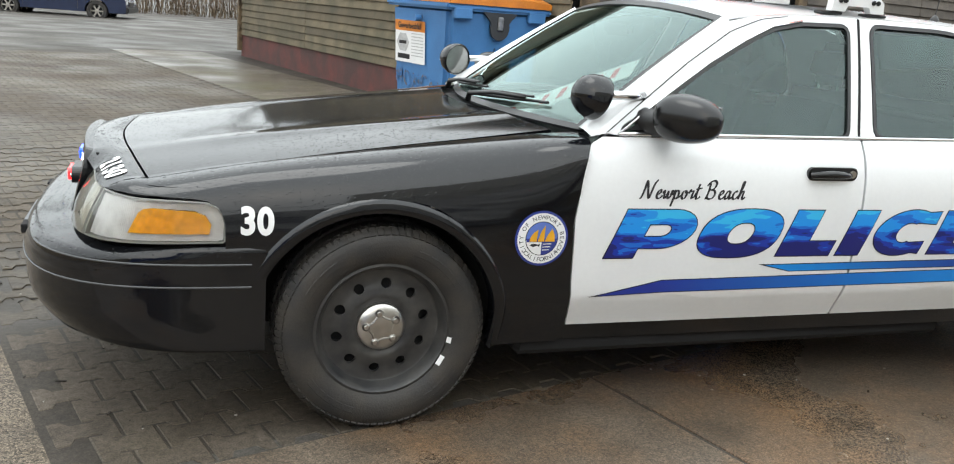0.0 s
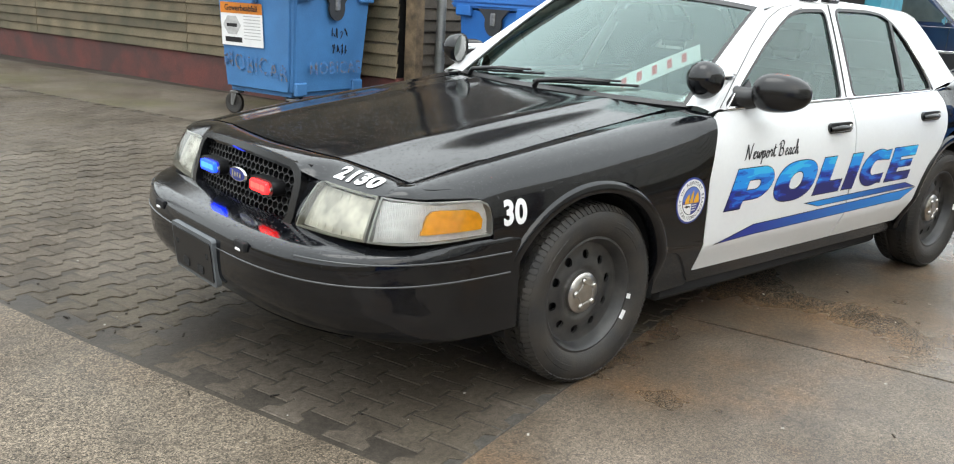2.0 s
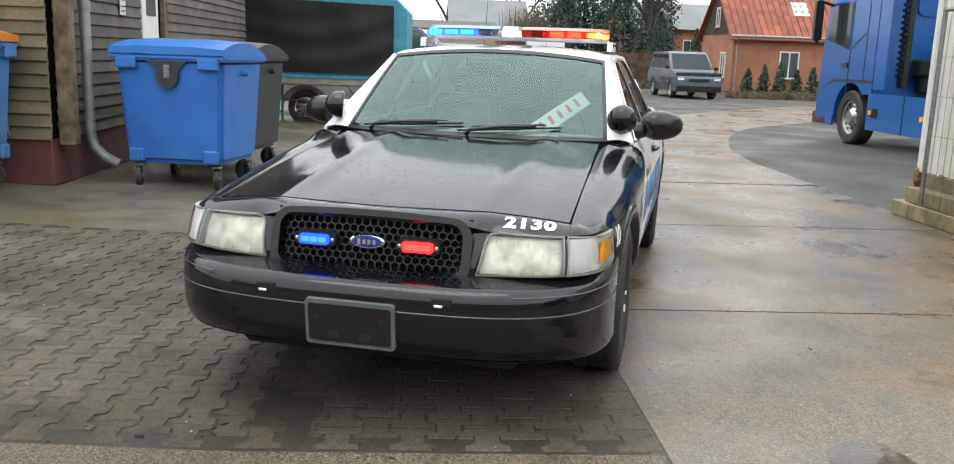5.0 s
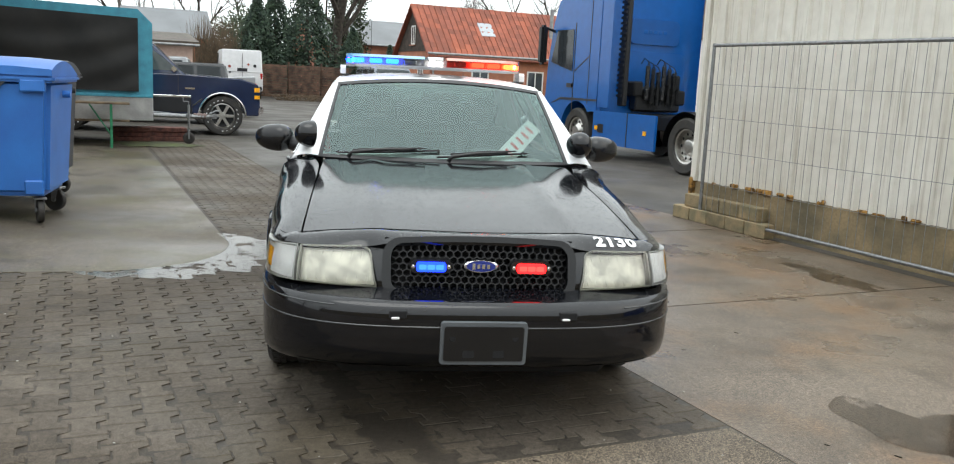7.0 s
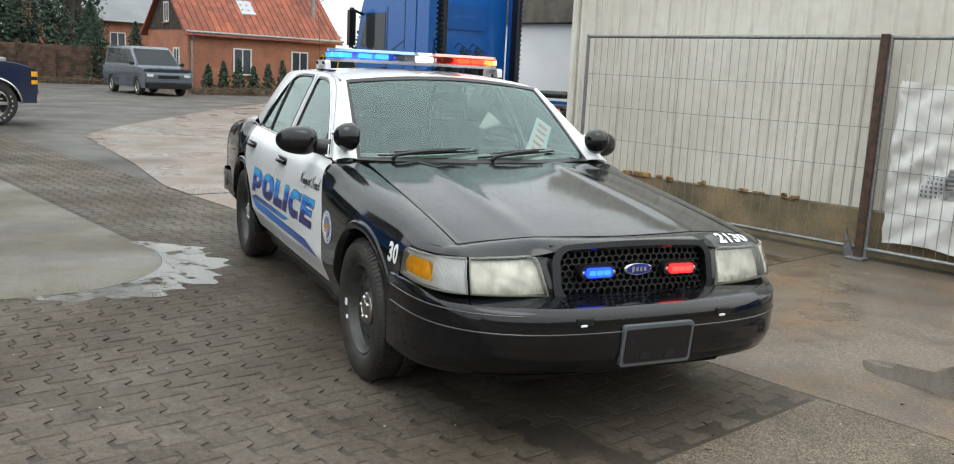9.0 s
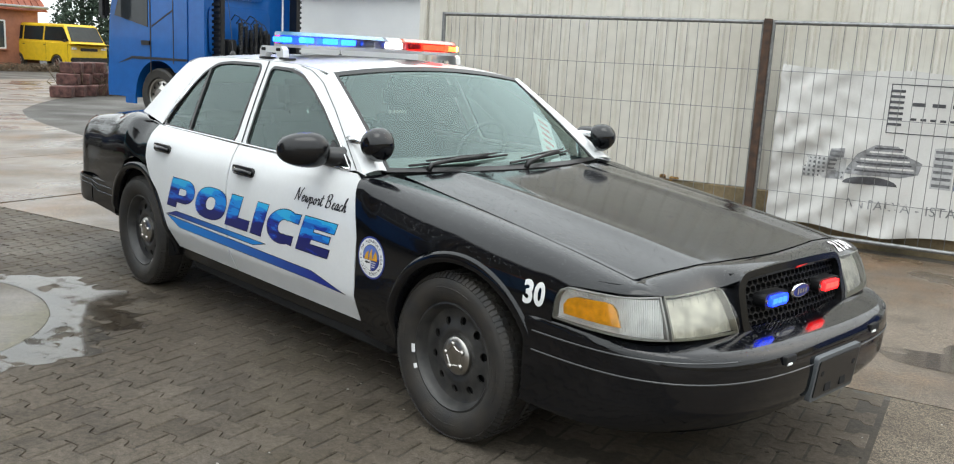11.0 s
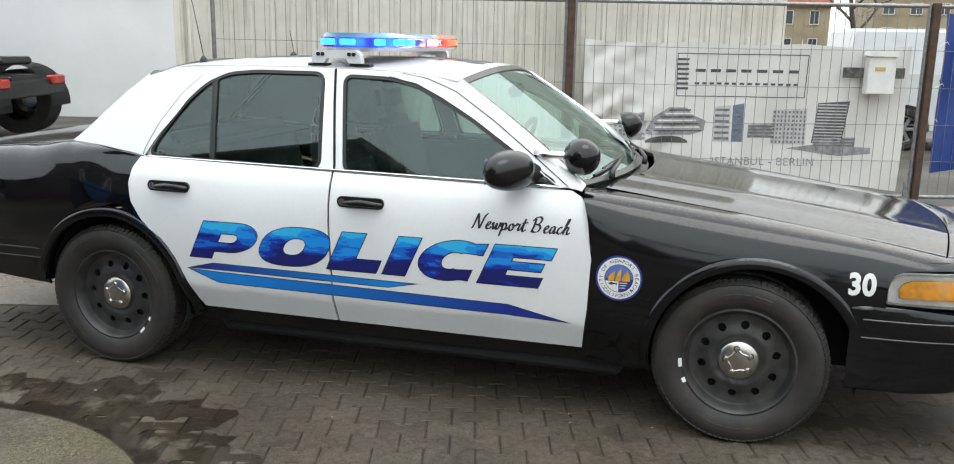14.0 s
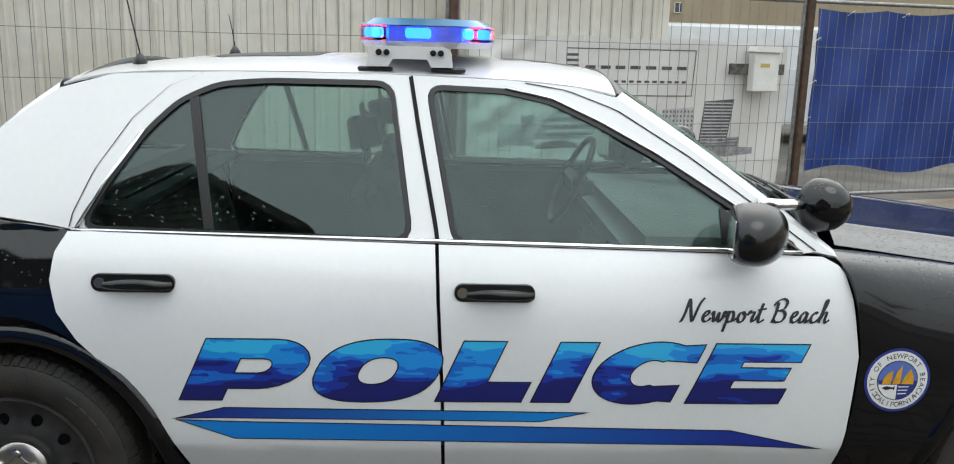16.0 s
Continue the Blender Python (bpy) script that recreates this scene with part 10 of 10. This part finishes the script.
def bare_tree(x, y, height, seed, label, spread=0.55, twigs=3, ivy=False):
    r = random.Random(seed)
    t = thing("tree", label, "tree", group="bare trees", at=pose(x, y, 0))
    trunk, limbs, fine = bmesh.new(), bmesh.new(), bmesh.new()

    def grow(p, d, length, rad, level):
        n = 4 if level < 2 else 3
        pts = [p.copy()]
        for i in range(n):
            d = (d + Vector((r.uniform(-1, 1), r.uniform(-1, 1), r.uniform(-0.35, 0.7))) * 0.16).normalized()
            pts.append(pts[-1] + d * length / n)
        rads = [rad * (1 - 0.5 * i / n) for i in range(n + 1)]
        tube(trunk if level == 0 else limbs if level < 3 else fine, pts, rads, 10 if level == 0 else 6 if level < 3 else 3, cap=False)
        if level >= twigs + 1:
            return
        for k in range(5 if level == 0 else 4):
            f = r.uniform(0.35, 1.0) if level else 0.38 + 0.62 * k / 4
            q = pts[min(n, int(f * n))].lerp(pts[min(n, int(f * n) + 1)], f * n % 1) if f < 1 else pts[-1]
            a = r.uniform(0, 6.283)
            side = d.orthogonal().normalized()
            side = Matrix.Rotation(a, 3, d) @ side
            e = (d * (1 - spread) + side * spread + Vector((0, 0, 0.15))).normalized()
            grow(q, e, length * r.uniform(0.5, 0.72), rad * 0.42, level + 1)

    grow(Vector((0, 0, -0.1)), Vector((r.uniform(-0.06, 0.06), r.uniform(-0.06, 0.06), 1)), height * 0.5, height * 0.022, 0)
    part("trunk", trunk, BARK, t, smooth=True)
    part("limb", limbs, BARK, t)["kind"] = "stuff"
    part("twig", fine, TWIG, t)["kind"] = "stuff"
    if ivy:
        bm = bmesh.new()
        for _ in range(1800):
            h = r.uniform(0.3, height * 0.4)
            a, q = r.uniform(0, 6.283), abs(r.gauss(0, 0.32)) + 0.1
            leaf(bm, r, (q * math.cos(a), q * math.sin(a), h), 0.17)
        part("ivy", bm, IVY, t, "dark ivy round the trunk")["kind"] = "stuff"
    return t


def leaf(bm, r, p, size):
    d = Vector((r.gauss(0, 1), r.gauss(0, 1), r.gauss(0, 0.7))).normalized()
    s = d.orthogonal().normalized() * size * 0.45
    p = Vector(p)
    bm.faces.new([bm.verts.new(q) for q in (p, p + d * size * 0.5 + s, p + d * size, p + d * size * 0.5 - s)])


def conifer(x, y, height, width, seed, label, count=1500, name="conifer", group="conifers", size=0.28, z=0.0):
    r = random.Random(seed)
    t = thing(name, label, "tree", group=group, at=pose(x, y, z))
    bm = bmesh.new()
    tube(bm, [(0, 0, -0.05), (0, 0, height * 0.9)], [width * 0.06, 0.015], 8)
    part("trunk", bm, BARK, t)
    bm = bmesh.new()
    for _ in range(count):
        f = r.random() ** 0.8
        a = r.uniform(0, 6.283)
        lobe = 1 + 0.22 * math.sin(5 * a + 9 * f) + 0.12 * math.sin(3 * a - 14 * f)
        q = width / 2 * (1 - f) ** 0.8 * lobe * r.uniform(0.55, 1.05) + 0.02
        leaf(bm, r, (q * math.cos(a), q * math.sin(a), height * (0.04 + 0.95 * f) - 0.12 * q), size * (1.1 - 0.5 * f))
    part("crown", bm, NEEDLE, t)["kind"] = "stuff"
    return t


def shrub(x, y, w, d, h, seed, label, mt=IVY, count=1800, size=0.2, turn=0.0):
    r = random.Random(seed)
    s = thing("shrub", label, "shrub", group="shrubs", at=pose(x, y, 0, 0, 0, turn))
    bm = bmesh.new()
    for k in range(7):
        px = (k / 6 - 0.5) * w * 0.8
        tube(bm, [(px, 0, 0), (px + r.uniform(-0.3, 0.3), r.uniform(-0.2, 0.2), h * 0.75)], [0.04, 0.01], 5)
    part("stem", bm, BARK, s)["kind"] = "stuff"
    lumps = [(r.uniform(-0.5, 0.5) * w, r.uniform(-0.5, 0.5) * d, h * r.uniform(0.25, 0.75), r.uniform(0.25, 0.42) * h) for _ in range(16)]
    bm = bmesh.new()
    for _ in range(count):
        lx, ly, lz, lr = r.choice(lumps)
        v = Vector((r.gauss(0, 1), r.gauss(0, 1), r.gauss(0, 1))).normalized() * lr * r.uniform(0.6, 1.1)
        leaf(bm, r, (lx + v.x, ly + v.y, max(0.05, lz + v.z)), size)
    part("leaf_clump", bm, mt, s)["kind"] = "stuff"
    return s


def thicket(x, y, w, d, h, seed, label, turn=0.0, count=900):
    r = random.Random(seed)
    s = thing("thicket", label, "shrub", group="thickets", at=pose(x, y, 0, 0, 0, turn))
    bm = bmesh.new()
    for _ in range(count):
        p = Vector((r.uniform(-0.5, 0.5) * w, r.uniform(-0.5, 0.5) * d, 0))
        q = p + Vector((r.gauss(0, 0.35), r.gauss(0, 0.35), h * r.uniform(0.4, 1)))
        tube(bm, [p, (p + q) / 2 + Vector((r.gauss(0, 0.1), r.gauss(0, 0.1), 0.1)), q], [0.012, 0.009, 0.004], 3, cap=False)
    part("stem", bm, DRY, s)["kind"] = "stuff"
    return s


bare_tree(54, 2.0, 19, 3, "tall bare tree with two leaning limbs", 0.5, 3, ivy=True)
bare_tree(55.5, 0.6, 18, 8, "tall bare ivy-clad tree", 0.5, 3, ivy=True)
for i, (x, y, h) in enumerate(((66, 17.5, 12), (70, 13.0, 11), (78, -12.5, 13), (84, -8.0, 12), (75, -17.5, 12), (60, 9, 11))):
    bare_tree(x, y, h, 20 + i, "slender bare tree in the distance", 0.5, 3)
for i, (x, y, h) in enumerate(((-9, 27, 13), (2, 31, 14), (11, 27, 12), (19, 22, 12), (-20, 24, 12))):
    bare_tree(x, y, h, 40 + i, "bare spreading tree behind the shed", 0.62, 3)
bare_tree(-1.0, -72.0, 9, 61, "bare tree before the ochre house", 0.6, 3)
bare_tree(-9.5, -80.0, 14, 62, "bare tree before the ochre house", 0.6, 3)
conifer(50.5, 3.6, 7.6, 4.4, 1, "dark fir behind the white van", 7800, size=0.20)
conifer(52, 5.6, 6.6, 4.0, 2, "dark fir behind the white van", 6600, size=0.20)
conifer(49.5, 0.9, 4.2, 2.6, 3, "dark fir above the fence", 5400, size=0.20)
conifer(50, -15.5, 7.0, 4.0, 4, "bluish fir behind the yellow van", 6000, size=0.20)
conifer(48, -17.2, 5.0, 3.4, 5, "bluish fir behind the yellow van", 4500, size=0.20)
conifer(47, 0.8, 3.6, 1.6, 6, "young fir beside the fence", 2100, size=0.15)
conifer(46.5, -1.2, 3.2, 1.4, 7, "young fir beside the fence", 2100, size=0.15)
shrub(52.5, 8.0, 3.6, 2.5, 4.6, 11, "large dark evergreen shrub by the van", IVY, 7000, 0.2)
thicket(48.5, 8.6, 3.5, 2, 4.4, 12, "tall brown bare bush by the van", count=1100)
conifer(49.5, 6.4, 5.8, 3.6, 9, "dark fir behind the white van", 6000, size=0.2)
thicket(1.0, 37, 22, 4, 3.2, 13, "dry tangle of brush", count=1600)
m0 = pose(38.0, -2.8, 0, 0, 0, 16.5 - 90)
for i in range(6):
    p = m0 @ Vector((0.25 + 0.72 * i, -1.5, 0))
    conifer(p.x, p.y, 1.25 + 0.15 * (i % 3), 0.62, 70 + i, "small clipped thuja before the house", 420, "thuja", "thuja row", 0.14)
p = m0 @ Vector((3.5, -2.6, 0))
thicket(p.x, p.y, 9, 1.2, 0.35, 15, "strip of dry grass", turn=16.5 - 90, count=900)
thicket(43.5, 0.2, 1.2, 9, 0.35, 16, "strip of dry grass along the fence", turn=12, count=800)
thicket(22.1, -5.9, 1.2, 1.6, 0.9, 17, "dry stems in the planter", count=160)
# long wall, added to close the yard behind the walk
w = thing("added_yard_wall", "plain rendered wall added to close the yard", "wall", kind="structure")
bm = bmesh.new()
box(bm, (0.3, 60, 3.2), (-14.0, 5.0, 1.6), 0.02, m=YARD)
part("wall", bm, RENDER_Y, w)
vehicle("white_van", "white van parked beyond the banner fence", "van", heading(-3.7, -11.7, 186), WHITE_VAN, 4.9, 1.9, 0.3, 1.2, 1.84, -1.9, -1.2, 2.35, 0.33, (-1.5, 1.5), box_back=True)

build_pavers()
